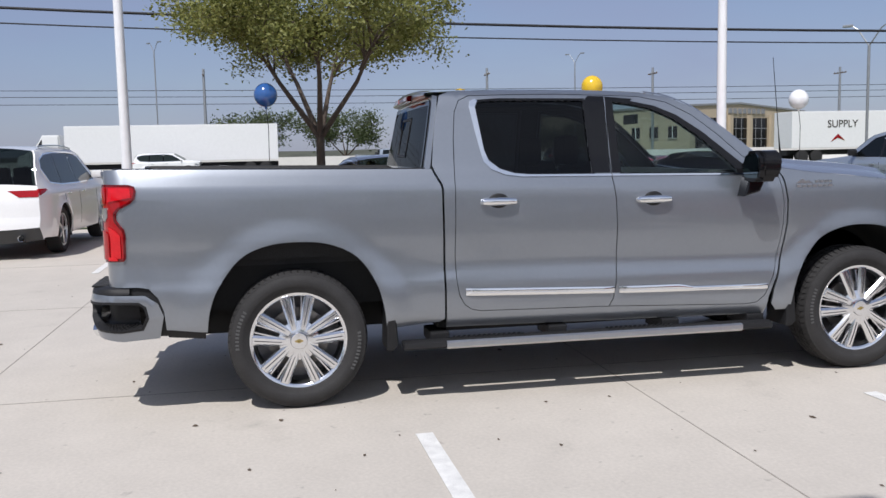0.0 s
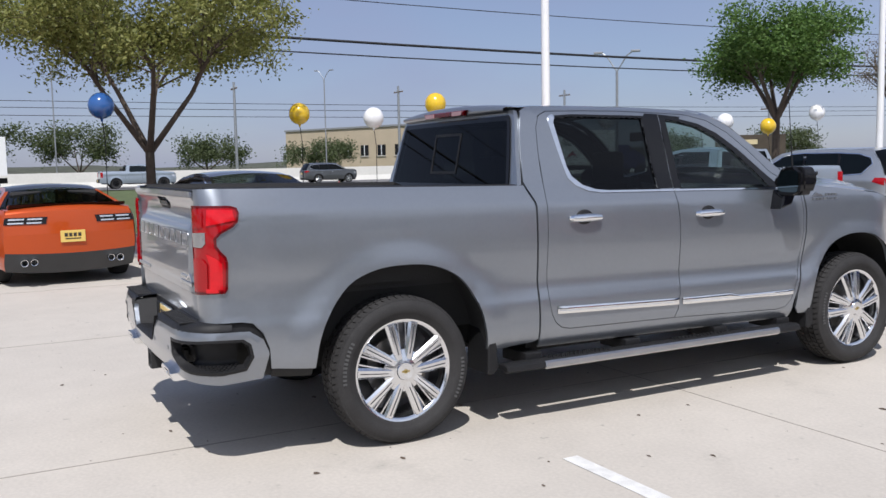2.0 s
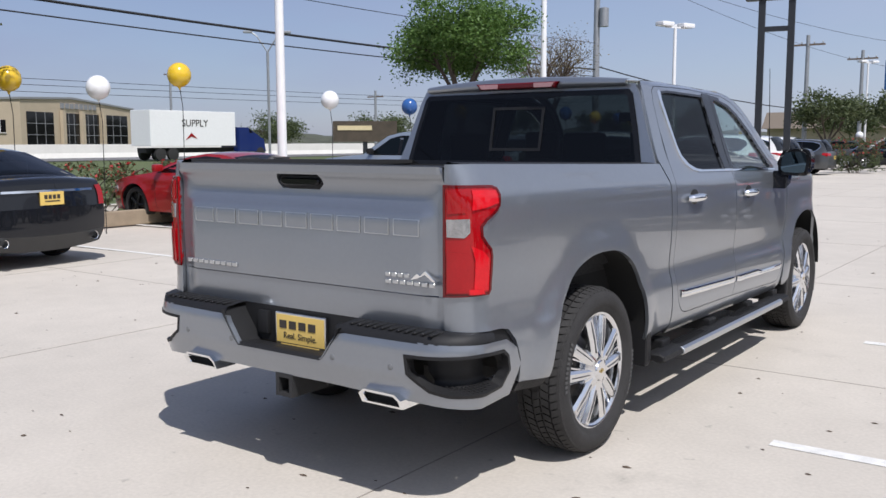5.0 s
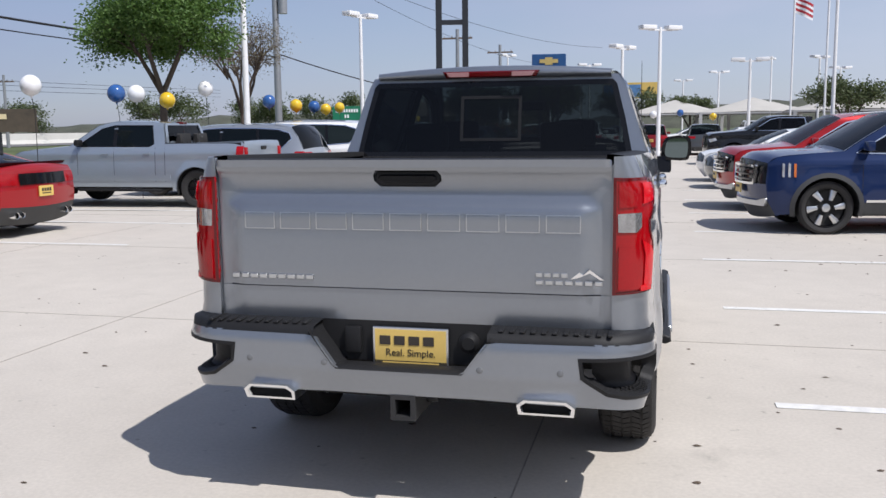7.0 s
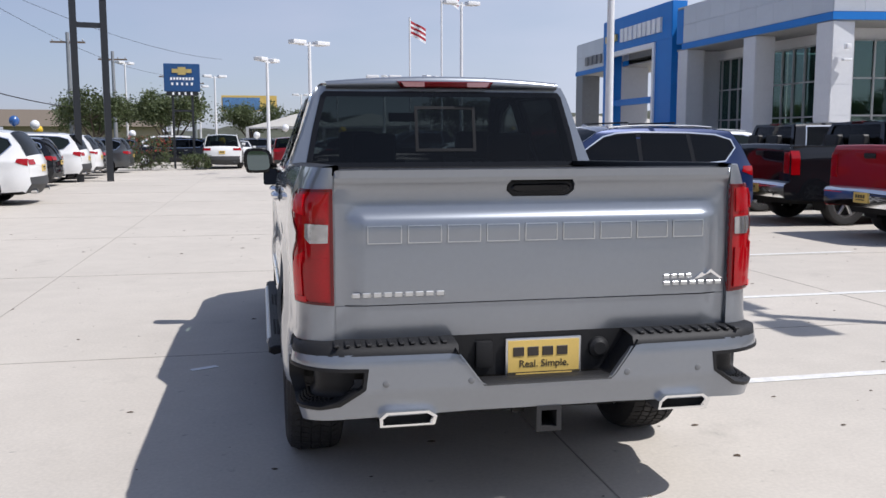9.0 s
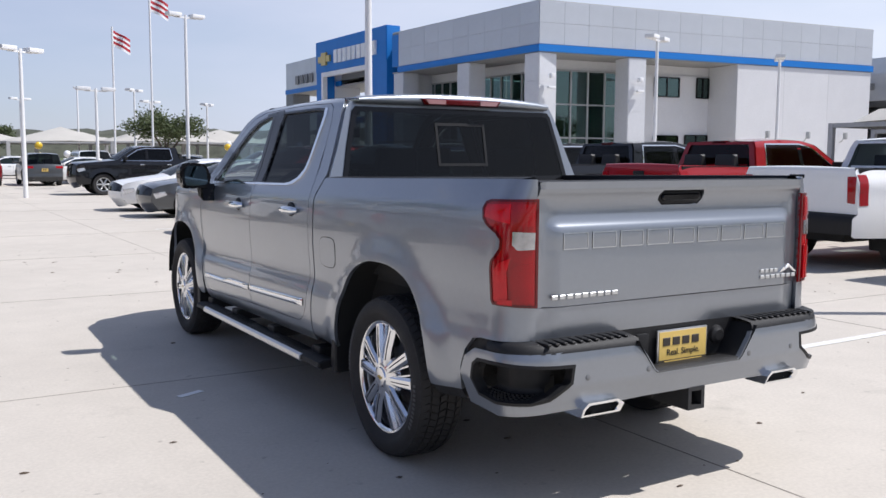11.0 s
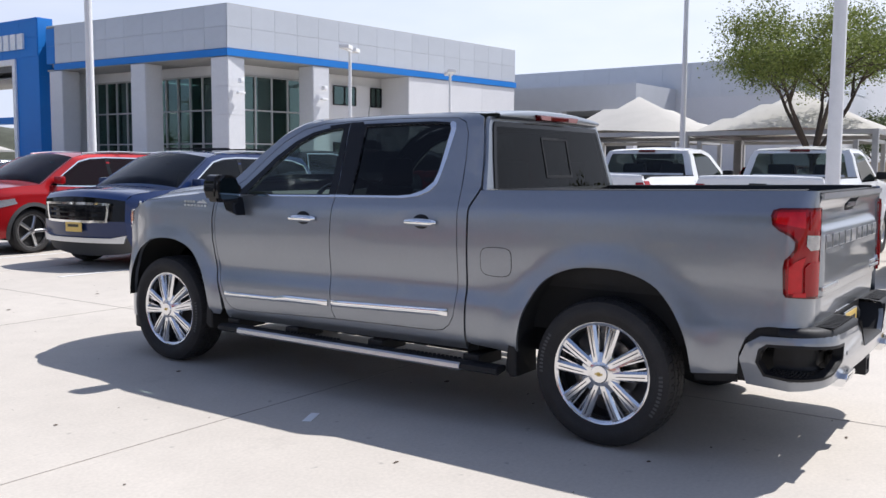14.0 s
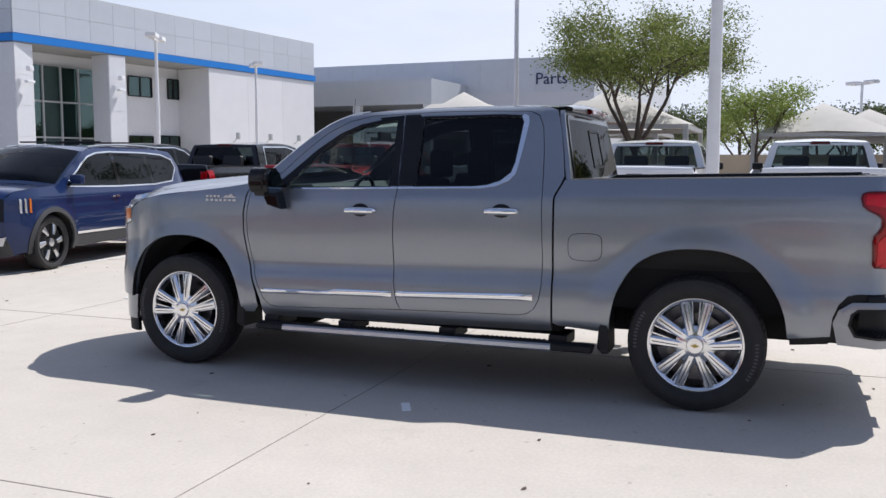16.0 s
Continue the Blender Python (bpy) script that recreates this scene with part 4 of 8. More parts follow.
# bed: floor, inner walls, rails
bedm = material("black bed liner", (0.02, 0.02, 0.021), rough=0.8, bump=0.5, bump_scale=160)
part("bed_floor", box_bm(-0.80, 0.80, -1.02, 0.78, 0.86, 0.90), bedm, truck)
for side in (1, -1):
    part("bed_wall", box_bm(min(side * 0.80, side * 0.84), max(side * 0.80, side * 0.84), -1.02, 0.79, 0.90, 1.405), bedm, truck)
    rows = []
    for y in np.linspace(-1.03, 0.84, 10):
        ze = 1.421 - 0.006 * (y + 1) + RAKE * (1.87 - y)
        xo = side_x(max(y, U0), 1.415) - (0.035 if y < -1.0 else 0)
        rows.append([(side * x, y, ze + dz) for x, dz in ((xo + 0.001, -0.010), (xo - 0.010, 0.001), (xo - 0.06, 0.006), (0.80, 0.004), (0.80, -0.05))])
    grid_sheet("bed_rail", rows[::side], BLACK, truck, "black plastic rail cap")
part("bed_front", box_bm(-0.84, 0.84, 0.76, 0.80, 0.9, 1.40), bedm, truck)

# tailgate, with its lip, creases and raised blocks
tg_low = curve([(0.738, -1.074), (0.78, -1.081), (0.83, -1.085), (0.878, -1.086)])
tg_up = curve([(0.882, -1.0945), (0.93, -1.097), (1.02, -1.096), (1.12, -1.093), (1.20, -1.090), (1.222, -1.084), (1.238, -1.071), (1.262, -1.063), (1.29, -1.060), (1.32, -1.062), (1.345, -1.074), (1.372, -1.092), (1.392, -1.092), (1.404, -1.082), (1.410, -1.055), (1.4105, -1.03)])


def gate(x, z):
    flat = min(max((0.80 - abs(x)) / 0.10, 0), 1)
    y = tg_up(z) if z > 0.879 else tg_low(z)
    ridge = -1.062 - 0.01 * (1 - abs(z - 1.07) / 0.4)
    if z < 1.335:
        y = ridge + (y - ridge) * flat * flat * (3 - 2 * flat)
    return lean((x, y, z))


gate_poly = [(-0.824, 0.880), (0.824, 0.880), (0.824, 1.404), (0.815, 1.410), (-0.815, 1.410), (-0.824, 1.404)]
handle_hole = [(-0.128, 1.365), (0.128, 1.365), (0.142, 1.345), (0.142, 1.322), (0.115, 1.298), (-0.115, 1.298), (-0.142, 1.322), (-0.142, 1.345)]
tailgate = skin("tailgate", gate_poly, gate, GREY, truck, holes=[[(p[0] + 0.008, p[1]) for p in handle_hole]], step=0.022, gap=0.002, depth=0.03, label="grey tailgate with raised blank letter blocks")
skin("gate_lower_panel", [(-0.824, 0.738), (0.824, 0.738), (0.824, 0.878), (-0.824, 0.878)], gate, GREY, tailgate, step=0.03, gap=0.002, depth=0.03)
part("gate_top", prism_bm([(-1.066, 1.4455), (-1.01, 1.450), (-1.01, 1.40), (-1.060, 1.40)], "x", -0.80, 0.80, bev=0.004), BLACK, tailgate, "black plastic tailgate cap")
hz = RAKE * (1.87 + 1.07)
gh = part("gate_handle", prism_bm([(p[0] + 0.008, p[1] + hz) for p in shrink(np.array(handle_hole, float), 0.003)], "y", -1.062, -1.02, bev=0.006), BLACK, tailgate, "black handle recess", smooth=True)
part("handle_grip", prism_bm([(p[0] * 0.86 + 0.008, 1.331 + (p[1] - 1.331) * 0.5 + hz) for p in handle_hole], "y", -1.076, -1.055, bev=0.006), GLOSSBLACK, gh, smooth=True)
# nine raised blocks across the gate in place of lettering: each with a hollow frame,
# bright satin in imitation of the sun catching its edges
cell = 1.43 / 9
for i in range(9):
    a, b = -0.71 + cell * i + 0.012, -0.71 + cell * (i + 1) - 0.012
    z0, z1 = 1.122, 1.192
    skin("raised_block", [(a, z0), (b, z0), (b, z1), (a, z1)], gate, GREY, tailgate, step=0.02, off=0.0015, depth=0.004)
    skin("block_edge", [(a, z0), (b, z0), (b, z1), (a, z1)], gate, SATIN, tailgate, holes=[[(a + 0.0035, z0 + 0.0035), (b - 0.0035, z0 + 0.0035), (b - 0.0035, z1 - 0.0035), (a + 0.0035, z1 - 0.0035)]], step=0.02, off=0.003, depth=0.004)
# model badges as chrome bars
mb = part("model_badge", box_bm(-0.765, -0.39, -1.0985, -1.096, 0.9195 + hz, 0.9215 + hz), SATIN, tailgate, "row of nine small chrome blocks")
for i in range(9):
    a, b, z = -0.765 + 0.375 * (i + 0.1) / 9, -0.765 + 0.375 * (i + 0.86) / 9, 0.922 + hz
    part("badge_block", box_bm(a, b, -1.104, -1.095, z - 0.010, z + 0.010, bev=0.002, seg=1), SATIN, mb)
pk = [(0.67, 0.944), (0.705, 0.972), (0.72, 0.962), (0.745, 0.984), (0.775, 0.962), (0.80, 0.944), (0.785, 0.944), (0.745, 0.970), (0.70, 0.950)]
tb = part("trim_badge", prism_bm([(p[0], p[1] + hz) for p in pk], "y", -1.104, -1.094), CHROME, tailgate, "chrome trim badge with peaks")
for z, a0, a1, n in ((0.958, 0.532, 0.665, 4), (0.928, 0.532, 0.800, 7)):
    for i in range(n):
        a, b = a0 + (a1 - a0) * (i + 0.08) / n, a0 + (a1 - a0) * (i + 0.84) / n
        part("badge_block", box_bm(a, b, -1.104, -1.095, z + hz - 0.009, z + hz + 0.009, bev=0.002, seg=1), SATIN, tb)
for side in (1, -1):
    part("corner_post", box_bm(min(side * 0.785, side * 0.832), max(side * 0.785, side * 0.832), -1.062, -1.0, 0.76, 1.425), GREY, truck)

# rear bumper
UB = 0.76
BL = UB + 0.34
BE = BL + 0.265


def bump(u, z):
    s = 1 if u >= 0 else -1
    u = abs(u)
    inset = 0.030 * max(0, (0.60 - z) / 0.10) + 0.012 * max(0, (z - 0.70) / 0.05)
    if u < UB:
        x, y, out, aft = u, -1.225 + 0.022 * (u / UB) ** 2, 0.0, 1.0
    elif u < BL:
        a = (u - UB) / (BL - UB) * math.pi / 2
        out, aft = math.sin(a), math.cos(a)
        x, y = UB + 0.24 * out, -1.203 + 0.20 * (1 - aft)
    else:
        x, y, out, aft = UB + 0.24, -1.003 + (u - BL), 1.0, 0.0
    return (s * (x - inset * out), y + inset * aft, z)


face = [(-0.40, 0.742), (-0.352, 0.735), (-0.268, 0.622), (-0.245, 0.610), (0.245, 0.610), (0.268, 0.622), (0.352, 0.735), (0.40, 0.742), (UB, 0.748), (BL, 0.738), (BE - 0.13, 0.732), (BE - 0.06, 0.685), (BE - 0.03, 0.61), (BE - 0.06, 0.475),
        (BL, 0.462), (0.80, 0.490), (0.30, 0.505), (-0.30, 0.505), (-0.80, 0.490), (-BL, 0.462), (-BE + 0.06, 0.475), (-BE + 0.03, 0.61), (-BE + 0.06, 0.685), (-BE + 0.13, 0.732), (-BL, 0.738), (-UB, 0.748)]
pocket = [(0.715, 0.690), (BL - 0.06, 0.700), (BE - 0.165, 0.692), (BE - 0.128, 0.665), (BE - 0.115, 0.60), (BE - 0.15, 0.532), (BL, 0.520), (0.90, 0.530), (0.82, 0.548), (0.725, 0.615)]
pocket_l = [(-p[0], p[1]) for p in pocket][::-1]
bumper = skin("rear_bumper", face[::-1], bump, GREY, truck, holes=[pocket, pocket_l], step=0.035, depth=0.025, label="grey rear bumper with black corner steps")
for s, pk in ((1, pocket), (-1, pocket_l)):
    def inner(u, z, s=s):
        p = Vector(bump(u, z))
        c = Vector((s * 0.80, -0.98, z))
        return tuple(p + (c - p) * (0.48 if z > 0.57 else 0.48 * max(0, (z - 0.525) / 0.045)))
    skin("corner_step", shrink(np.array(pk), -0.008), inner, BLACK, bumper, step=0.03, rim=False, label="black recessed corner step")
    skin("step_rim", shrink(np.array(pk), -0.004), bump, BLACK, bumper, holes=[shrink(np.array(pk), 0.010)], step=0.025, off=0.002, depth=0.05, label="black step surround")
    bm = bmesh.new()
    for i in range(13):
        for j in range(4):
            p = Vector(inner(s * (UB + 0.04 + (i + 0.5 * (j % 2)) * 0.032), 0.5345 + 0.0065 * j))
            bmesh.ops.create_cube(bm, size=0.011, matrix=Matrix.Translation(p + Vector((0, 0, 0.002))) @ Matrix.Rotation(0.6, 4, "Z"))
    part("step_stud", bm, BLACK, bumper, "raised grip studs")["kind"] = "stuff"
    # top pad with ribs
    rows = []
    for u in list(np.linspace(0.36, UB, 5)) + list(np.linspace(UB, BL + 0.05, 9))[1:]:
        p = Vector(bump(u, 0.752))
        tgt = Vector((p.x - (0.10 if u > BL else 0.05 if u > UB else 0), min(-1.04, p.y + 0.17) if u < BL else p.y, 0))
        rows.append([(s * (p.x + (tgt.x - p.x) * k), p.y + (tgt.y - p.y) * k, z) for k, z in ((-0.02, 0.742), (0.04, 0.772), (0.5, 0.782), (1.0, 0.784))])
    grid_sheet("step_pad", rows[::-s], BLACK, bumper, "black ribbed top pad")
    for i in range(11):
        x = s * (0.41 + i * 0.042)
        part("pad_rib", box_bm(x - 0.010, x + 0.010, -1.185, -1.095, 0.776, 0.786, bev=0.003, seg=1), BLACK, bumper)
    # black filler round the corner between body and bumper
    def corner_fill(u, z, s=s):
        p = body(u, z)
        return (p[0] - 0.022, p[1] + (0.02 if u < U0 else 0.0), p[2])
    skin("corner_filler", [(UE, 0.738), (-0.90, 0.738), (-0.838, 0.728), (-0.782, 0.668), (-0.752, 0.598), (-0.742, 0.450), (-0.84, 0.450), (-0.87, 0.60), (-0.92, 0.67), (UE, 0.67)][::-1], corner_fill, BLACK, truck, step=0.04, off=0.002, side=s, depth=0.03)
    sy = bump(s * 0.645, 0.632)[1]
    part("sensor", lathe([(0.0005, sy - 0.003), (0.010, sy - 0.003), (0.013, sy - 0.0015), (0.015, sy + 0.004)], 16, "y", (s * 0.645, 0, 0.632)), material("grey sensor", (0.16, 0.165, 0.17), rough=0.35), bumper, smooth=True)
    sy = bump(s * 0.322 + 0.01, 0.632)[1]
    part("sensor", lathe([(0.0005, sy - 0.003), (0.010, sy - 0.003), (0.013, sy - 0.0015), (0.015, sy + 0.004)], 16, "y", (s * 0.322 + 0.01, 0, 0.632)), material("grey sensor", (0.16, 0.165, 0.17), rough=0.35), bumper, smooth=True)
    # exhaust tip: six-sided chrome frame round a dark mouth
    hexa = [(-0.112, 0.012), (-0.085, 0.035), (0.085, 0.035), (0.118, 0.012), (0.112, -0.030), (-0.108, -0.030)]
    cx, cz = s * 0.575 + 0.012, 0.487
    tip = bmesh.new()
    rings = []
    for y, k in ((-1.10, 0.98), (-1.206, 1.0), (-1.218, 0.98), (-1.218, 0.87), (-1.208, 0.80), (-0.95, 0.80)):
        rings.append([tip.verts.new((cx + p[0] * k, y + (0.02 if p[1] < 0 else 0.0), cz + p[1] * (k if k > 0.9 else k * 0.82))) for p in hexa])
    for a, b in zip(rings, rings[1:]):
        for i in range(6):
            tip.faces.new((a[i], a[(i + 1) % 6], b[(i + 1) % 6], b[i]))
    ex = part("exhaust_tip", tip, CHROME, truck, "chrome six-sided exhaust tip", smooth=True)
    part("exhaust_mouth", prism_bm([(cx + p[0] * 0.84, cz + p[1] * 0.7) for p in hexa], "y", -1.16, -1.15), DARK, ex)
# centre well behind the plate
bm = prism_bm([(-0.37, 0.748), (-0.29, 0.628), (-0.255, 0.612), (0.255, 0.612), (0.29, 0.628), (0.37, 0.748), (0.37, 0.80), (-0.37, 0.80)], "y", -1.075, -1.04)
part("plate_well", bm, BLACK, bumper, "black plate recess")
ledge = [[(x, y, z) for x in np.linspace(-w, w, 9)] for y, z, w in ((-1.228, 0.609, 0.262), (-1.21, 0.622, 0.275), (-1.10, 0.612, 0.285), (-1.075, 0.60, 0.285))]
grid_sheet("well_ledge", [r[::-1] for r in ledge], BLACK, bumper)
for s in (1, -1):
    rows = [[(s * x, y, z) for y in (-1.226, -1.15, -1.07)] for x, z in ((0.262, 0.610), (0.282, 0.628), (0.36, 0.735), (0.375, 0.762))]
    grid_sheet("well_cheek", rows[::s], BLACK, bumper)
plug = part("trailer_plug", box_bm(-0.265, -0.195, -1.098, -1.07, 0.645, 0.755, bev=0.008), BLACK, bumper, "black trailer socket cover", smooth=True)
part("round_cover", lathe([(0.0005, -1.10), (0.026, -1.10), (0.032, -1.095), (0.042, -1.09), (0.046, -1.075)], 28, "y", (0.262, 0, 0.705)), BLACK, bumper, "round black socket cover", smooth=True)
plate = part("number_plate", box_bm(-0.142, 0.180, -1.098, -1.086, 0.602, 0.762, bev=0.004), SATIN, truck, "yellow dealer plate in a silver frame")
part("plate_face", box_bm(-0.132, 0.170, -1.1005, -1.097, 0.620, 0.752), YELLOW, plate, "yellow dealer plate")
part("plate_band", box_bm(-0.136, 0.174, -1.1015, -1.097, 0.604, 0.622), material("dark plate band", (0.06, 0.05, 0.03), rough=0.4), plate)
for i in range(4):
    x = -0.095 + i * 0.0617
    part("plate_mark", box_bm(x - 0.016, x + 0.030, -1.1035, -1.100, 0.688, 0.726, bev=0.0015, seg=1), INK, plate, "dark bar on the plate")
part("plate_bar", box_bm(-0.10, 0.14, -1.1035, -1.1012, 0.609, 0.617), YELLOW, plate)
text_part("plate_words", "Real. Simple.", 0.042, INK, plate, pose(0.02, -1.101, 0.655, 90, 0, 0), 0.0015)
# tow hitch
ht = part("tow_hitch", box_bm(-0.36, 0.36, -0.98, -0.90, 0.455, 0.525, bev=0.01), BLACK, truck, "black tow hitch receiver", smooth=True)
bm = bmesh.new()
for (x0, x1, z0, z1) in ((-0.052, -0.032, 0.400, 0.505), (0.032, 0.052, 0.400, 0.505), (-0.0318, 0.0318, 0.400, 0.418), (-0.0318, 0.0318, 0.487, 0.505)):
    box_bm(x0 + 0.012, x1 + 0.012, -1.20, -0.92, z0, z1, bm=bm)
part("receiver_tube", bm, material("dark hitch steel", (0.02, 0.02, 0.021), rough=0.7, var=0.2), ht)
for s in (1, -1):
    part("chain_loop", box_bm(0.012 + s * 0.075 - 0.03, 0.012 + s * 0.075 + 0.03, -1.02, -0.99, 0.425, 0.50, bev=0.012), BLACK, ht, smooth=True)

# underbody
part("underbody", box_bm(-0.62, 0.62, -0.95, 4.3, 0.42, 0.62), DARK, truck)
part("rear_axle", lathe([(0.05, -0.75), (0.05, 0.75)], 12, "x", (0, 0, 0.41)), DARK, truck, smooth=True)
part("cab_floor", box_bm(-0.90, 0.90, 0.86, 3.1, 0.43, 0.52), DARK, truck)
# dark slab added below the cab floor to stand for shade between the sills
part("rocker_shade", box_bm(-0.86, 0.86, 0.9, 3.08, 0.40, 0.44), DARK, truck)
part("bed_under", box_bm(-0.80, 0.80, -1.0, 0.85, 0.60, 0.86), DARK, truck)
part("engine_bay", box_bm(-0.60, 0.60, 3.1, 4.5, 0.5, 1.22), DARK, truck)
# interior: dash, steering wheel, seats
part("dashboard", prism_bm([(2.62, 1.12), (2.60, 1.28), (2.72, 1.372), (3.05, 1.36), (3.1, 1.0), (2.7, 0.95)], "x", -0.86, 0.86, bev=0.02), LEATHER, truck, "dark dashboard", smooth=True)
for x in (-0.42, 0.42):
    for y0, head, name in ((1.98, 1.62, "front_seat"), (1.02, 1.60, "rear_seat")):
        st = part(name, prism_bm([(y0 + 0.04, 0.85), (y0 - 0.10, 1.40), (y0 + 0.00, 1.44), (y0 + 0.14, 0.98), (y0 + 0.58, 0.98), (y0 + 0.60, 0.84)], "x", x - 0.25, x + 0.25, bev=0.05, seg=2), LEATHER, truck, "dark leather seat", smooth=True)
        part("headrest", box_bm(x - 0.13, x + 0.13, y0 - 0.16, y0 - 0.06, 1.42, head, bev=0.035, seg=3), LEATHER, st, smooth=True)
bm = bmesh.new()
ring = [(0.19 * math.cos(a), 0.19 * math.sin(a)) for a in np.linspace(0, 2 * math.pi, 29)]
tube_bm([Vector((-0.42 + x, 2.52 - 0.35 * z * 0.6, 1.25 + z * 0.9)) for x, z in ring], 0.016, 6, bm=bm)
tube_bm([(-0.42, 2.52, 1.25), (-0.42, 2.75, 1.16)], 0.04, 8, bm=bm)
box_bm(-0.60, -0.24, 2.51, 2.53, 1.235, 1.27, bm=bm)
part("steering_wheel", bm, LEATHER, truck, "black steering wheel", smooth=True)
part("door_card", box_bm(0.86, 0.89, 0.98, 3.0, 0.6, 1.34), LEATHER, truck)
part("door_card", box_bm(-0.89, -0.86, 0.98, 3.0, 0.6, 1.34), LEATHER, truck)
part("inside_mirror", box_bm(-0.11, 0.11, 2.50, 2.53, 1.70, 1.77, bev=0.01), BLACK, truck)

# ---- other vehicles ----
CARGLASS = glass("car glass", (0.13, 0.155, 0.155), 1.32, edge=0.6)
SCREEN = glass("windscreen glass", (0.34, 0.40, 0.39), 1.36, edge=0.6)
WHEELS = {}


def plain_wheel(parent, m, R, style):
    """A road wheel with a tyre, rim and spokes; alike wheels share their meshes."""
    key = (round(R, 3), style)
    metal = {"silver": SATIN, "black": GLOSSBLACK, "two_tone": SATIN}[style[0]]
    lipmat = GLOSSBLACK if style[0] == "two_tone" else metal
    rim, w, n = R * style[2], 0.24, style[1]
    if key not in WHEELS:
        h = w / 2
        disc = part("wheel", lathe([(rim - 0.004, -0.10), (rim - 0.03, 0.05), (0.05, 0.03), (0.0005, 0.03)], 32), DARK if style[0] != "black" else BLACK, None, smooth=True)
        tyre = part("tyre", lathe([(rim * 0.98, -h * 0.8), (R - 0.04, -h), (R - 0.008, -h * 0.82), (R, -h * 0.5), (R, h * 0.5), (R - 0.008, h * 0.82), (R - 0.04, h), (rim + 0.02, h * 0.92), (rim * 0.98, h * 0.78)], 40), RUBBER, disc, smooth=True)
        part("rim", lathe([(rim - 0.022, 0.07), (rim - 0.016, 0.098), (rim + 0.004, 0.10), (rim + 0.004, 0.085)], 40), lipmat, disc, smooth=True)
        bm = bmesh.new()
        for i in range(n):
            a = 2 * math.pi * i / n
            bar_bm(bm, 0.035 if style[0] != "two_tone" else rim * 0.42, rim - 0.015, a, a + (0.12 if style[0] == "two_tone" else 0.0), 0.05, (0.095 if style[0] == "two_tone" else 0.055) if n < 8 else 0.035, 0.092, 0.078, 0.04)
        lathe([(0.062, 0.06), (0.058, 0.094), (0.03, 0.10), (0.0005, 0.10)], 20, bm=bm)
        part("spokes", bm, metal, disc, smooth=True)
        WHEELS[key] = disc
        disc.parent, disc.matrix_basis = parent, m
        return disc
    c = copy_thing(WHEELS[key], m)
    c.parent = parent
    return c


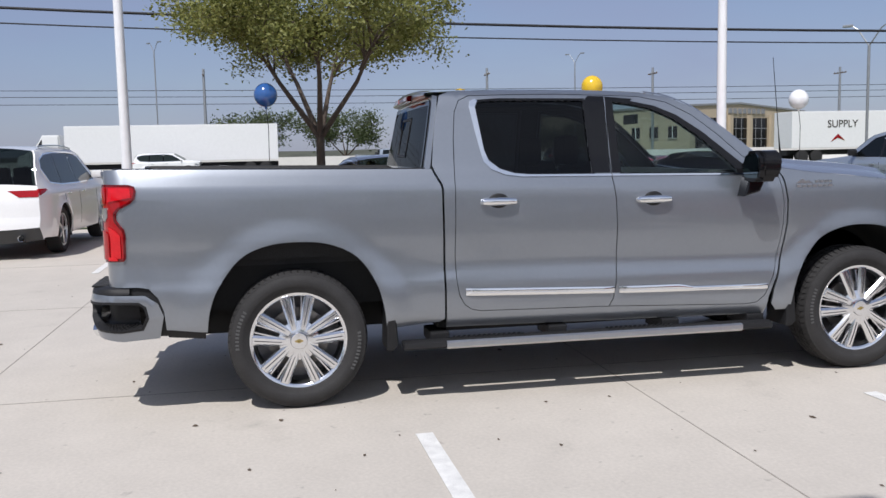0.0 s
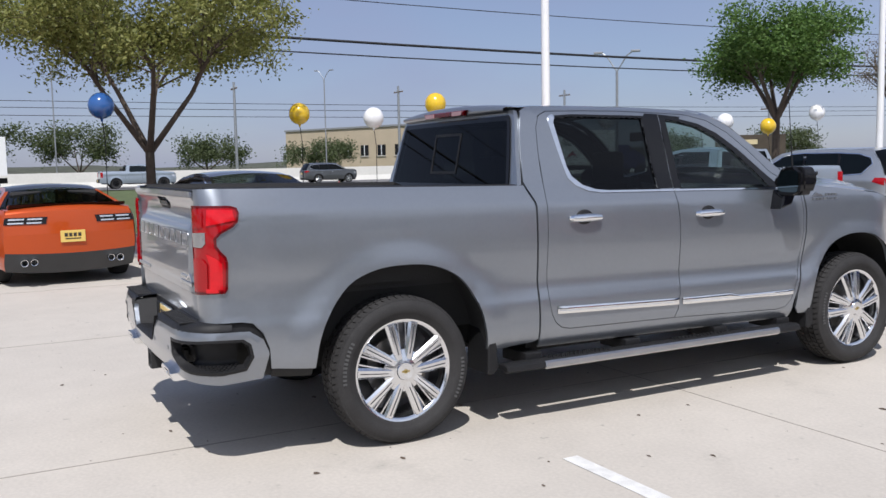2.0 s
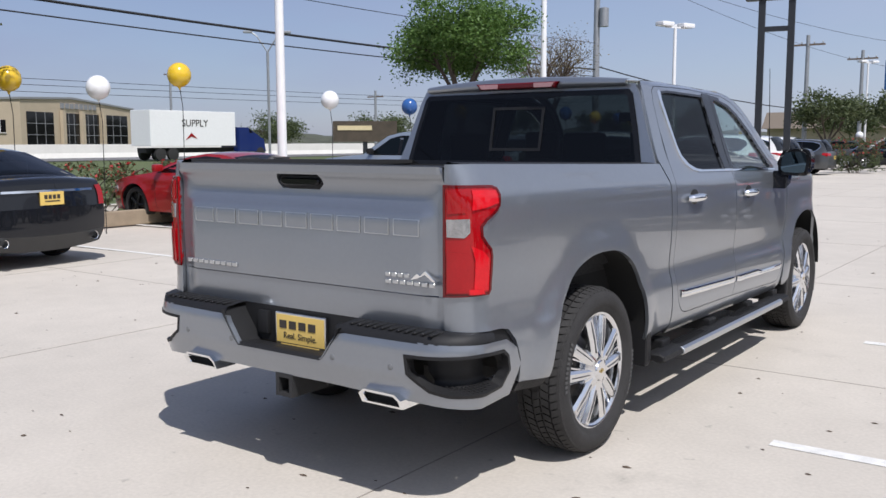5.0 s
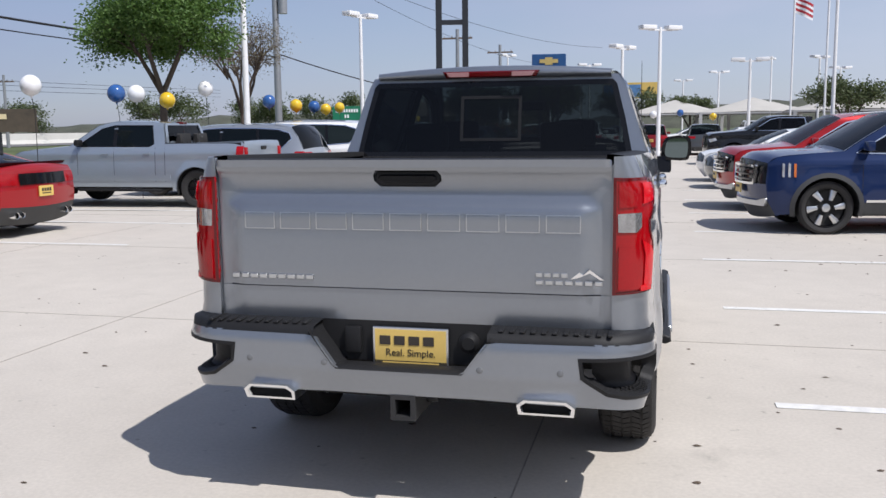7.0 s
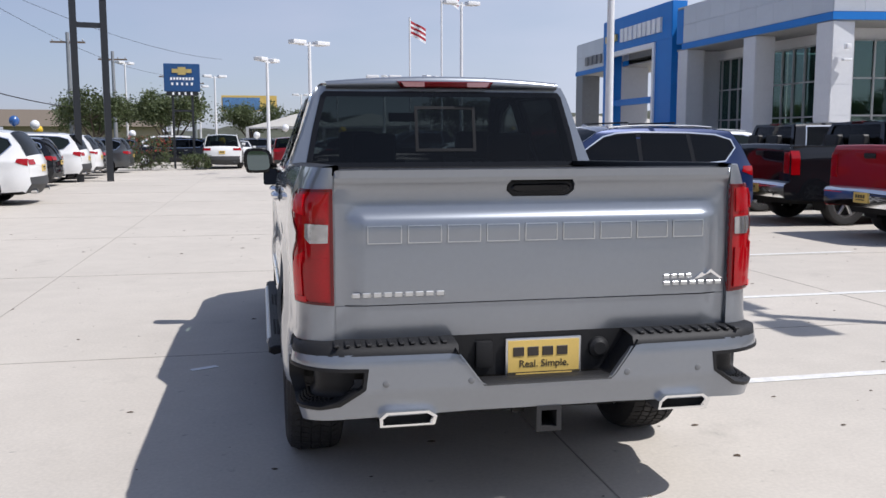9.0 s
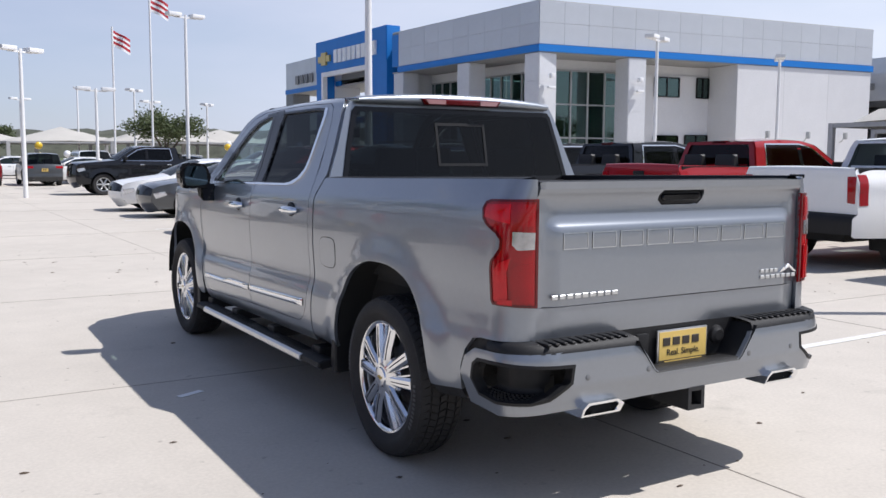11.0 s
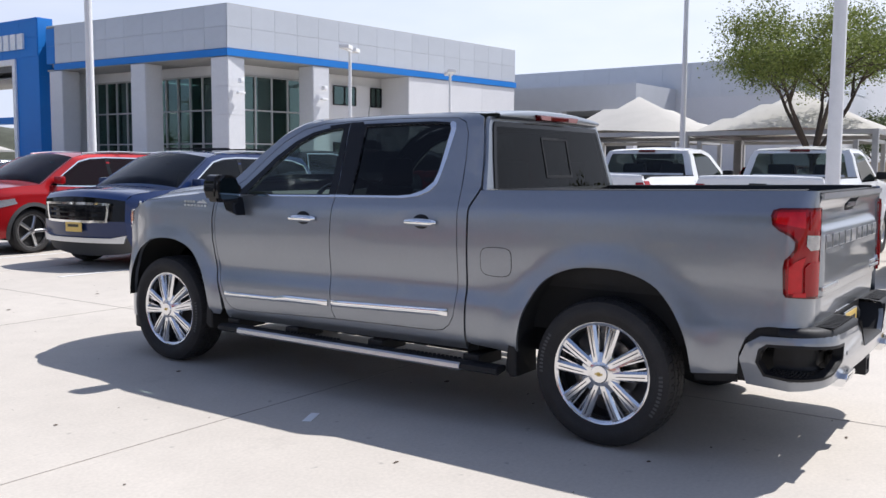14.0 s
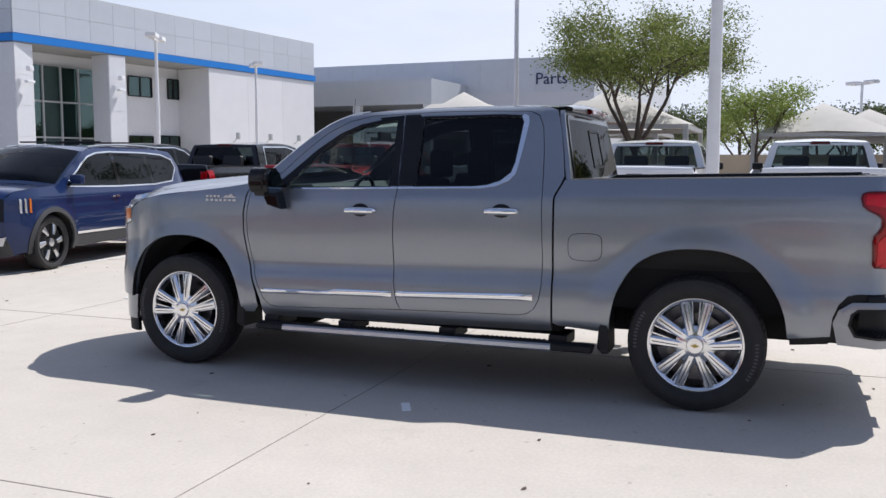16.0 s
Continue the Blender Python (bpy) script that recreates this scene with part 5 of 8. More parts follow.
SHAPES = {
    # silhouette from the nose over the roof to the tail: y, z and the part that starts there; belt height; windows; lamps
    "suv": dict(dlo=[(1.06, 1.16), (0.34, 1.59), (0.08, 1.645), (-0.30, 1.665), (-1.28, 1.655), (-1.82, 1.625), (-2.13, 1.54), (-2.20, 1.40), (-1.97, 1.175), (-1.36, 1.13), (-0.3, 1.128), (0.4, 1.14)], W=1.98, wb=2.90, R=0.385, belt=1.12, roofw=0.70, top=[(2.12, 0.26, "front_skirt"), (2.24, 0.48, "front_bumper"), (2.27, 0.72, "grille"), (2.25, 1.02, "bonnet"), (2.12, 1.11, "bonnet"), (1.75, 1.155, "bonnet"), (1.22, 1.185, "windscreen"), (0.85, 1.42, "windscreen"), (0.42, 1.665, "roof"), (0.10, 1.725, "roof"), (-0.6, 1.75, "roof"), (-1.6, 1.735, "roof"), (-2.15, 1.68, "rear_window"), (-2.36, 1.42, "rear_window"), (-2.50, 1.14, "tailgate"), (-2.56, 0.95, "tailgate"), (-2.57, 0.66, "rear_bumper"), (-2.59, 0.50, "rear_skirt"), (-2.46, 0.30, "rear_skirt")],
                windows=[[(0.98, 1.19), (0.32, 1.57), (0.08, 1.62), (-0.28, 1.64), (-0.28, 1.15)], [(-0.36, 1.15), (-0.36, 1.64), (-1.25, 1.63), (-1.30, 1.15)], [(-1.38, 1.155), (-1.33, 1.625), (-1.80, 1.60), (-2.10, 1.52), (-2.16, 1.40), (-1.95, 1.20)]], seams=(0.98, -0.32, -1.33), lamp=(0.92, 1.09, 0.34), sill=0.30),
    "sedan": dict(dlo=[(0.88, 0.968), (0.18, 1.312), (-0.30, 1.37), (-0.86, 1.355), (-1.20, 1.268), (-1.57, 1.055), (-1.42, 0.975), (-0.35, 0.955)], W=1.86, wb=2.93, R=0.345, belt=0.96, roofw=0.66, top=[(2.20, 0.20, "front_bumper"), (2.36, 0.40, "front_bumper"), (2.38, 0.56, "grille"), (2.34, 0.73, "bonnet"), (2.12, 0.82, "bonnet"), (1.6, 0.905, "bonnet"), (1.05, 0.975, "windscreen"), (0.62, 1.19, "windscreen"), (0.15, 1.375, "roof"), (-0.25, 1.43, "roof"), (-0.8, 1.425, "roof"), (-1.15, 1.375, "rear_window"), (-1.60, 1.20, "rear_window"), (-1.95, 1.065, "boot_lid"), (-2.36, 1.045, "boot_lid"), (-2.44, 0.98, "tail"), (-2.47, 0.72, "rear_bumper"), (-2.48, 0.42, "rear_skirt"), (-2.36, 0.25, "rear_skirt")],
                  windows=[[(0.80, 0.99), (0.18, 1.29), (-0.28, 1.345), (-0.32, 0.98)], [(-0.39, 0.98), (-0.36, 1.345), (-0.85, 1.33), (-1.18, 1.245), (-1.52, 1.06), (-1.40, 1.0)]], seams=(0.82, -0.355), lamp=(0.72, 0.98, 0.16), sill=0.24),
    "coupe": dict(dlo=[(0.74, 0.985), (0.05, 1.258), (-0.35, 1.30), (-0.77, 1.278), (-1.09, 1.165), (-1.20, 1.02)], W=1.90, wb=2.81, R=0.355, belt=0.98, roofw=0.62, top=[(2.15, 0.18, "front_bumper"), (2.28, 0.40, "front_bumper"), (2.27, 0.62, "grille"), (2.15, 0.78, "bonnet"), (1.6, 0.90, "bonnet"), (0.90, 0.985, "windscreen"), (0.45, 1.17, "windscreen"), (0.02, 1.295, "roof"), (-0.35, 1.34, "roof"), (-0.8, 1.33, "roof"), (-1.10, 1.275, "rear_window"), (-1.50, 1.14, "rear_window"), (-1.80, 1.045, "boot_lid"), (-2.25, 1.055, "boot_lid"), (-2.34, 1.00, "tail"), (-2.37, 0.72, "rear_bumper"), (-2.36, 0.48, "rear_skirt"), (-2.22, 0.22, "rear_skirt")],
                  windows=[[(0.66, 1.01), (0.05, 1.235), (-0.35, 1.275), (-0.75, 1.255), (-1.05, 1.15), (-1.15, 1.03)]], seams=(0.75, -0.72), lamp=(0.72, 0.94, 0.50), sill=0.22),
    "pickup": dict(dlo=[(1.17, 1.345), (0.53, 1.755), (0.21, 1.825), (-0.74, 1.815), (-0.82, 1.40), (-0.70, 1.335)], W=2.03, wb=3.70, R=0.42, belt=1.33, roofw=0.72, top=[(2.70, 0.35, "front_bumper"), (2.84, 0.55, "front_bumper"), (2.86, 0.80, "grille"), (2.82, 1.15, "bonnet"), (2.62, 1.24, "bonnet"), (2.0, 1.30, "bonnet"), (1.33, 1.36, "windscreen"), (0.95, 1.62, "windscreen"), (0.62, 1.82, "roof"), (0.30, 1.89, "roof"), (-0.3, 1.90, "roof"), (-0.98, 1.86, "rear_window"), (-1.08, 1.42, "bed"), (-2.93, 1.44, "tailgate"), (-2.98, 1.38, "tailgate"), (-2.99, 0.80, "rear_bumper"), (-3.10, 0.74, "rear_bumper"), (-3.09, 0.52, "rear_bumper")],
                   windows=[[(1.08, 1.37), (0.52, 1.73), (0.22, 1.80), (0.22, 1.36)], [(0.12, 1.36), (0.12, 1.80), (-0.72, 1.79), (-0.78, 1.40), (-0.68, 1.36)]], seams=(1.10, 0.17, -0.86, -1.10), lamp=(0.92, 1.34, 0.17), sill=0.45),
    "work_pickup": dict(dlo=[(1.07, 1.345), (0.43, 1.755), (0.12, 1.825), (-0.38, 1.815), (-0.41, 1.335)], W=2.03, wb=3.55, R=0.40, belt=1.33, roofw=0.72, top=[(2.60, 0.35, "front_bumper"), (2.72, 0.55, "front_bumper"), (2.74, 0.80, "grille"), (2.70, 1.15, "bonnet"), (2.50, 1.24, "bonnet"), (1.9, 1.30, "bonnet"), (1.23, 1.36, "windscreen"), (0.85, 1.62, "windscreen"), (0.52, 1.83, "roof"), (0.25, 1.90, "roof"), (-0.25, 1.90, "roof"), (-0.55, 1.86, "rear_window"), (-0.66, 1.42, "bed"), (-2.93, 1.42, "tailgate"), (-2.98, 1.38, "tailgate"), (-2.99, 0.80, "rear_bumper"), (-3.08, 0.74, "rear_bumper"), (-3.07, 0.52, "rear_bumper")],
                        windows=[[(0.98, 1.37), (0.42, 1.73), (0.12, 1.80), (-0.36, 1.79), (-0.38, 1.36)]], seams=(1.0, -0.44, -0.68), lamp=(0.92, 1.34, 0.17), sill=0.45),
}
PLATE_W = material("white plate", (0.7, 0.7, 0.68), rough=0.4)
CLAD = material("grey plastic cladding", (0.045, 0.046, 0.048), rough=0.6, bump=0.1)


def vehicle(name, label, category, shape, colour, at, turn, wheels=("silver", 5, 0.66), scale=1.0, group="", clad=False, rails=None, plate=True, lamps="corner", slim=False, roof_mat=None, chrome=True, low=False, face=None, spoiler=False, lampz=None, bar=None, panel=False, flares=False):
    """A parked car in the shape of its kind: sides with wheel arches, roof, bonnet, glass, lamps, wheels."""
    S = SHAPES[shape]
    t = thing(name, label, category, group, at, turn)
    t.scale = (scale, scale, scale)
    W2, belt, wb, R = S["W"] / 2, S["belt"], S["wb"], S["R"]
    top = S["top"]
    H = max(p[1] for p in top)
    y_front, y_rear = max(p[0] for p in top), min(p[0] for p in top)
    px = curve([(0.15, W2 * 0.90), (0.30, W2 * 0.955), (0.45, W2 * 0.985), (0.62, W2), (belt * 0.78, W2 * 0.99), (belt - 0.06, W2 * 0.975), (belt, W2 * 0.945), (belt + 0.05, W2 * 0.925), ((belt + H) / 2, W2 * (0.925 + S["roofw"] + 0.06) / 2), (H - 0.06, W2 * (S["roofw"] + 0.05)), (H, W2 * S["roofw"])])
    truckish = "pickup" in shape
    def sx(y, z):
        x = px(z)
        for y0 in (-wb / 2, wb / 2):
            r = math.hypot(y - y0, z - R)
            x += 0.022 * max(0.0, 1 - abs(r - R * 1.12) / 0.16) * (1 if z < belt - 0.1 else 0)
        x -= (0.16 if not truckish else 0.10) * max(0, (y - (y_front - 0.62)) / 0.62) ** 2.2
        x -= (0.10 if not truckish else 0.05) * max(0, ((y_rear + 0.5) - y) / 0.5) ** 2.2
        return x
    fm = lambda u, z: (sx(u, z), u, z)
    sill = S["sill"]
    arch = lambda y0: [(y0 + (R + 0.07) * math.cos(a), max(R + (R + 0.065) * math.sin(a), sill)) for a in np.linspace(math.pi * 1.08, -math.pi * 0.08, 15)]
    ends = [(p[0], p[1]) for p in top]
    bottom = [(ends[0][0] - 0.05, sill - 0.02)] + arch(wb / 2)[::-1] + arch(-wb / 2)[::-1] + [(ends[-1][0] + 0.05, sill + 0.03)]
    outline = ends + bottom[::-1]
    for side in (1, -1):
        bs = skin("body_side", outline[::-1], fm, colour, t, step=0.13 if low else 0.085, side=side, depth=0.02)
        for w in S["windows"]:
            skin("side_window", w[::-1], fm, CARGLASS, bs, step=0.2, off=0.006, side=side, depth=0.004)
        # black surround of the windows, with a bright edge on the better-trimmed cars
        dlo = np.array(S["dlo"], float)[::-1]
        skin("window_surround", dlo, fm, GLOSSBLACK, bs, holes=[np.array(w, float)[::-1] for w in S["windows"]], step=0.2, off=0.004, side=side, depth=0.006)
        if chrome:
            skin("bright_edge", shrink(dlo, -0.012), fm, CHROME, bs, holes=[shrink(dlo, 0.010)], step=0.2, off=0.009, side=side, depth=0.01)
        if face == "mesh":
            skin("sill_strip", [(-wb / 2 + R + 0.14, sill + 0.165), (-wb / 2 + R + 0.14, sill + 0.20), (wb / 2 - R - 0.14, sill + 0.20), (wb / 2 - R - 0.14, sill + 0.165)][::-1], fm, CHROME, bs, step=0.2, off=0.014, side=side, depth=0.015, label="chrome sill strip")
        for y in S["seams"]:
            zt = belt - 0.005
            skin("door_seam", [(y - 0.004, sill + 0.12), (y + 0.004, sill + 0.12), (y + 0.004, zt), (y - 0.004, zt)], fm, DARK, bs, step=0.15, off=0.0025, side=side, depth=0.004)
        for y in (S["seams"][1] + 0.22, (S["seams"][2] + 0.20) if len(S["seams"]) > 2 and shape != "work_pickup" else None):
            if y is not None:
                zz = belt - 0.14
                xx = side * (sx(y, zz) + 0.015)
                part("door_handle", box_bm(xx - 0.014, xx + 0.014, y - 0.09, y + 0.09, zz - 0.014, zz + 0.014, bev=0.008), CHROME if chrome else colour, bs, smooth=True)
        if flares:
            for y0 in (wb / 2, -wb / 2):
                outer = [(y0 + (R + 0.15) * math.cos(a), R + (R + 0.145) * math.sin(a)) for a in np.linspace(-0.1, math.pi + 0.1, 19)]
                inner = [(y0 + (R + 0.06) * math.cos(a), R + (R + 0.055) * math.sin(a)) for a in np.linspace(math.pi + 0.1, -0.1, 19)]
                skin("arch_flare", outer + inner, fm, colour, bs, step=0.1, off=0.028, side=side, depth=0.04)
            skin("lower_moulding", [(-wb / 2 + R + 0.20, sill + 0.14), (-wb / 2 + R + 0.20, sill + 0.27), (wb / 2 - R - 0.20, sill + 0.27), (wb / 2 - R - 0.20, sill + 0.14)][::-1], fm, colour, bs, step=0.15, off=0.014, side=side, depth=0.02)
            xs = side * (W2 - 0.03)
            part("side_step", tube_bm([(xs * 0.9, wb / 2 - R - 0.2, sill - 0.04), (xs, wb / 2 - R - 0.32, sill - 0.07), (xs, -wb / 2 + R + 0.5, sill - 0.07), (xs * 0.9, -wb / 2 + R + 0.38, sill - 0.04)], 0.032, 8), BLACK, t, "black tubular side step", smooth=True)
        if clad:
            skin("cladding", [(-wb / 2 + R + 0.12, sill - 0.01), (-wb / 2 + R + 0.12, sill + 0.16), (wb / 2 - R - 0.12, sill + 0.16), (wb / 2 - R - 0.12, sill - 0.01)][::-1], fm, CLAD, bs, step=0.15, off=0.008, side=side, depth=0.02)
            for y0 in (wb / 2, -wb / 2):
                outer = [(y0 + (R + 0.12) * math.cos(a), R + (R + 0.115) * math.sin(a)) for a in np.linspace(-0.25, math.pi + 0.25, 19)]
                inner = [(y0 + (R + 0.055) * math.cos(a), R + (R + 0.05) * math.sin(a)) for a in np.linspace(math.pi + 0.25, -0.25, 19)]
                skin("arch_trim", outer + inner, fm, CLAD, bs, step=0.1, off=0.010, side=side, depth=0.03)
        # mirrors
        ym, zm = S["windows"][0][0][0] - 0.06, S["windows"][0][0][1] + 0.06
        xm = side * (px(zm) + 0.13)
        mr = part("door_mirror", box_bm(xm - 0.10, xm + 0.10, ym - 0.05, ym + 0.06, zm - 0.06, zm + 0.08, bev=0.035, seg=2), BLACK if truckish or roof_mat else colour, t, smooth=True)
        part("mirror_foot", box_bm(min(side * px(zm - .05), xm), max(side * px(zm - .05), xm), ym - 0.03, ym + 0.03, zm - 0.05, zm - 0.01), BLACK, mr)
        # tail lamps and head lamps
        z0, z1, wide = lampz or S["lamp"]
        if slim:
            z0 = z1 - 0.10
        wrap = 0.10 if lampz else 0.26
        if lamps == "corner":
            skin("tail_lamp", [(y_rear + 0.05, z0), (y_rear + 0.05 + wrap, z0 + 0.08), (y_rear + 0.05 + wrap * 0.85, z1), (y_rear + 0.05, z1)][::-1] if not truckish else [(y_rear + 0.12, z0), (y_rear + 0.28, z0), (y_rear + 0.28, z1), (y_rear + 0.12, z1)][::-1], fm, REDLENS, t, step=0.08, off=0.008, side=side, depth=0.02, label="red tail lamp")
        yl = y_front - 0.36
        zl = top[3][1] - (0.10 if not truckish else 0.12)
        if face == "mesh":
            for k in range(3):
                yk = y_front - 0.22 - 0.075 * k
                skin("lamp_bar", [(yk - 0.015, 0.82), (yk - 0.015, 1.01), (yk + 0.015, 1.02), (yk + 0.015, 0.83)], fm, AMBER if k == 2 else CLEARLENS, t, step=0.08, off=0.010, side=side, depth=0.02, label="upright front light")
        else:
            if face == "bars":
                yl -= 0.16
            skin("head_lamp", [(yl, zl - 0.05), (y_front - 0.10, zl - 0.14), (y_front - 0.04, zl - 0.01), (yl + 0.05, zl + 0.04)][::-1], fm, CLEARLENS, t, step=0.08, off=0.008, side=side, depth=0.02, label="clear head lamp")
        for y0 in (wb / 2, -wb / 2):
            plain_wheel(t, pose(side * (W2 - 0.145), y0, R, 0, 0, 0 if side > 0 else 180), R, wheels)
            bm = bmesh.new()
            poly = [(y0 + (R + 0.07) * math.cos(a), R + (R + 0.065) * math.sin(a)) for a in np.linspace(math.pi * 1.1, -math.pi * 0.1, 13)]
            va = [bm.verts.new((side * (W2 - 0.02), p[0], p[1])) for p in poly]
            vb = [bm.verts.new((side * (W2 - 0.34), p[0], p[1])) for p in poly]
            for i in range(12):
                bm.faces.new((va[i], va[i + 1], vb[i + 1], vb[i]))
            bm.faces.new(vb)
            part("arch_liner", bm, DARK, t)
        if rails:
            pts = [(side * (px(H - 0.05) - 0.02), y, np.interp(y, [p[0] for p in top[::-1]][5:12], [p[1] for p in top[::-1]][5:12]) + 0.035) for y in np.linspace(0.2, -1.8, 7)]
            part("roof_rail", tube_bm([(pts[0][0], pts[0][1], pts[0][2] - 0.04)] + pts + [(pts[-1][0], pts[-1][1], pts[-1][2] - 0.04)], 0.014, 8), SATIN, t, "silver roof rail", smooth=True)
    if rails == "bars":
        for y in (-0.15, -1.05):
            part("roof_bar", box_bm(-W2 * 0.72, W2 * 0.72, y - 0.03, y + 0.03, H + 0.06, H + 0.085, bev=0.01), BLACK, t, "black roof bar", smooth=True)
    # the strip over nose, roof and tail, part by part
    runs, i = [], 0
    while i < len(top) - 1:
        j = i
        while j < len(top) - 1 and top[j][2] == top[i][2]:
            j += 1
        runs.append((top[i][2], [(p[0], p[1]) for p in top[i:j + 1]], i, j))
        i = j
    for tag, pts, first_i, last_i in runs:
        if tag == "bed":
            bedbox = bmesh.new()
            (ya, za), (yb, zb) = pts[0], pts[-1]
            box_bm(-W2 + 0.20, W2 - 0.20, yb + 0.04, ya, 0.75, 0.95, bm=bedbox)
            part("bed_floor", bedbox, bedm, t)
            for s in (1, -1):
                part("bed_wall", box_bm(min(s * (W2 - 0.20), s * (W2 - 0.085)), max(s * (W2 - 0.20), s * (W2 - 0.085)), yb + 0.02, ya, 0.9, za + 0.004), BLACK, t)
            continue
        fine = smooth_poly(pts, 4) if len(pts) > 2 else np.array([np.array(pts[0]) + (np.array(pts[-1]) - np.array(pts[0])) * k / 4 for k in range(5)])
        rows = []
        for k, (y, z) in enumerate(fine):
            a, b = fine[max(k - 1, 0)], fine[min(k + 1, len(fine) - 1)]
            if k == 0 and first_i > 0 and not truckish:
                a, b = top[first_i - 1][:2], top[first_i + 1][:2]
            if k == len(fine) - 1 and last_i < len(top) - 1 and not truckish:
                a, b = top[last_i - 1][:2], top[last_i + 1][:2]
            d = np.array(b) - np.array(a)
            n = np.array([d[1], -d[0]]) / max(np.hypot(*d), 1e-6)
            xe = sx(y, z)
            end = abs(n[0])
            bul = (0.16 if y > 0 else 0.11) * end + 0.035 * (1 - end)
            if truckish and y < 0:
                bul = 0.02
            rows.append([(xe * s, y + n[0] * bul * (1 - s * s), z + n[1] * bul * (1 - s * s)) for s in np.linspace(-1, 1, 13)])
        mat = {"windscreen": SCREEN, "rear_window": SCREEN if shape == "work_pickup" else CARGLASS, "grille": GLOSSBLACK, "tail": colour, "rear_skirt": CLAD, "front_skirt": CLAD}.get(tag, colour)
        if tag == "roof" and roof_mat:
            mat = roof_mat
        if truckish and tag in ("rear_bumper",):
            mat = CHROME if chrome else BLACK
        if clad and tag == "rear_bumper":
            mat = CLAD
        ob = grid_sheet(tag, rows, mat, t, centre=(0, 0, 0.9))
        if tag in ("windscreen", "rear_window"):
            # body-coloured edge of the opening
            for s in (1, -1):
                edge = [[(s * abs(r[0][0]) * q, r[0][1] + 0.0, r[0][2] + 0.008) for q in (1.0, 0.93)] for r in rows]
                grid_sheet("pillar", edge[::s], colour, t)
                if truckish and tag == "rear_window":
                    edge = [[(s * abs(r[0][0]) * q, r[0][1] - 0.034, r[0][2]) for q in (0.99, 0.86)] for r in rows]
                    grid_sheet("cab_corner", edge[::s], colour, t)
            if truckish and tag == "rear_window":
                (ya, za), (yb, zb) = pts[0], pts[-1]
                for nm, k0, k1 in (("cab_header", 0.0, 0.11), ("cab_footer", 0.92, 1.0)):
                    band = [[(sx(0, za) * 0.97 * q, ya + (yb - ya) * k - 0.030, za + (zb - za) * k) for q in np.linspace(-1, 1, 5)] for k in (k0, k1)]
                    grid_sheet(nm, band, colour, t, centre=(0, 0.5, 1.5))
    # plates, rear lamps across the tail
    yb = y_rear - (0.10 if not truckish else 0.035)
    if truckish:
        zpl = 0.66
    else:
        zpl = {"suv": 0.86, "sedan": 0.84, "coupe": 0.68}[shape]
        yb = np.interp(zpl, [p[1] for p in top[::-1]][:5], [p[0] for p in top[::-1]][:5]) - 0.125
    if plate:
        pl = part("number_plate", box_bm(-0.16, 0.16, yb - 0.01, yb + 0.01, zpl - 0.08, zpl + 0.08, bev=0.004), YELLOW, t, "yellow dealer plate")
        for k in range(4):
            part("plate_mark", box_bm(-0.11 + k * 0.058, -0.068 + k * 0.058, yb - 0.013, yb - 0.008, zpl - 0.005, zpl + 0.045), INK, pl)
        part("plate_bar", box_bm(-0.10, 0.10, yb - 0.013, yb - 0.008, zpl - 0.04, zpl - 0.025), INK, pl)
    z0, z1, wide = lampz or S["lamp"]
    if slim:
        z0, wide = z1 - 0.15, 0.46
    for s in (1, -1):
        if not truckish:
            yy = np.interp((z0 + z1) / 2, [p[1] for p in top[::-1]][:7], [p[0] for p in top[::-1]][:7])
            xo = sx(y_rear + 0.05, (z0 + z1) / 2) - 0.015
            rows = []
            for z in np.linspace(z0 + 0.03, z1 - 0.015, 4):
                y0 = np.interp(z, [p[1] for p in top[::-1]][:7], [p[0] for p in top[::-1]][:7])
                xe = sx(y0, z)
                rows.append([(s * x, y0 - 0.11 * (1 - (x / xe) ** 2) - 0.012, z) for x in np.linspace(xe - wide * (1 - (0.5 * (z1 - z) / (z1 - z0) if slim else 0)) - (0.25 if lamps == "full" else 0), xe - 0.004, 6)])
            grid_sheet("tail_lamp", rows if s < 0 else [r[::-1] for r in rows], REDLENS if lamps != "smoked" else GLOSSBLACK, t, "red tail lamp" if lamps != "smoked" else "smoked tail lamp")
            if lamps == "smoked":
                for xa, xb in ((0.05, 0.24), (0.28, 0.46)):
                    for zc in (z0 + 0.050, z1 - 0.040):
                        strip = []
                        for z in (zc - 0.010, zc + 0.010):
                            y0 = np.interp(z, [p[1] for p in top[::-1]][:7], [p[0] for p in top[::-1]][:7])
                            xe = sx(y0, z)
                            strip.append([(s * x, y0 - 0.11 * (1 - (x / xe) ** 2) - 0.018, z) for x in np.linspace(xe - xb, xe - xa, 5)])
                        grid_sheet("lamp_strip", strip if s < 0 else [r[::-1] for r in strip], CLEARLENS, t, "pale strip in the tail lamp")
            part("exhaust_tip", lathe([(0.045, y_rear - 0.06), (0.05, y_rear - 0.065), (0.05, y_rear + 0.1)], 16, "y", (s * 0.62, 0, 0.34)), CHROME, t, smooth=True)
    if truckish:
        for s in (1, -1):
            part("rear_lamp", box_bm(min(s * (W2 - 0.215), s * (W2 - 0.075)), max(s * (W2 - 0.215), s * (W2 - 0.075)), y_rear + 0.085, y_rear + 0.16, z0 + 0.02, z1 - 0.02, bev=0.015, seg=2), REDLENS, t, "red tail lamp", smooth=True)
        part("tailgate_handle", box_bm(-0.13, 0.13, y_rear + 0.085, y_rear + 0.13, 1.25, 1.32, bev=0.012), BLACK, t, "black tailgate handle", smooth=True)
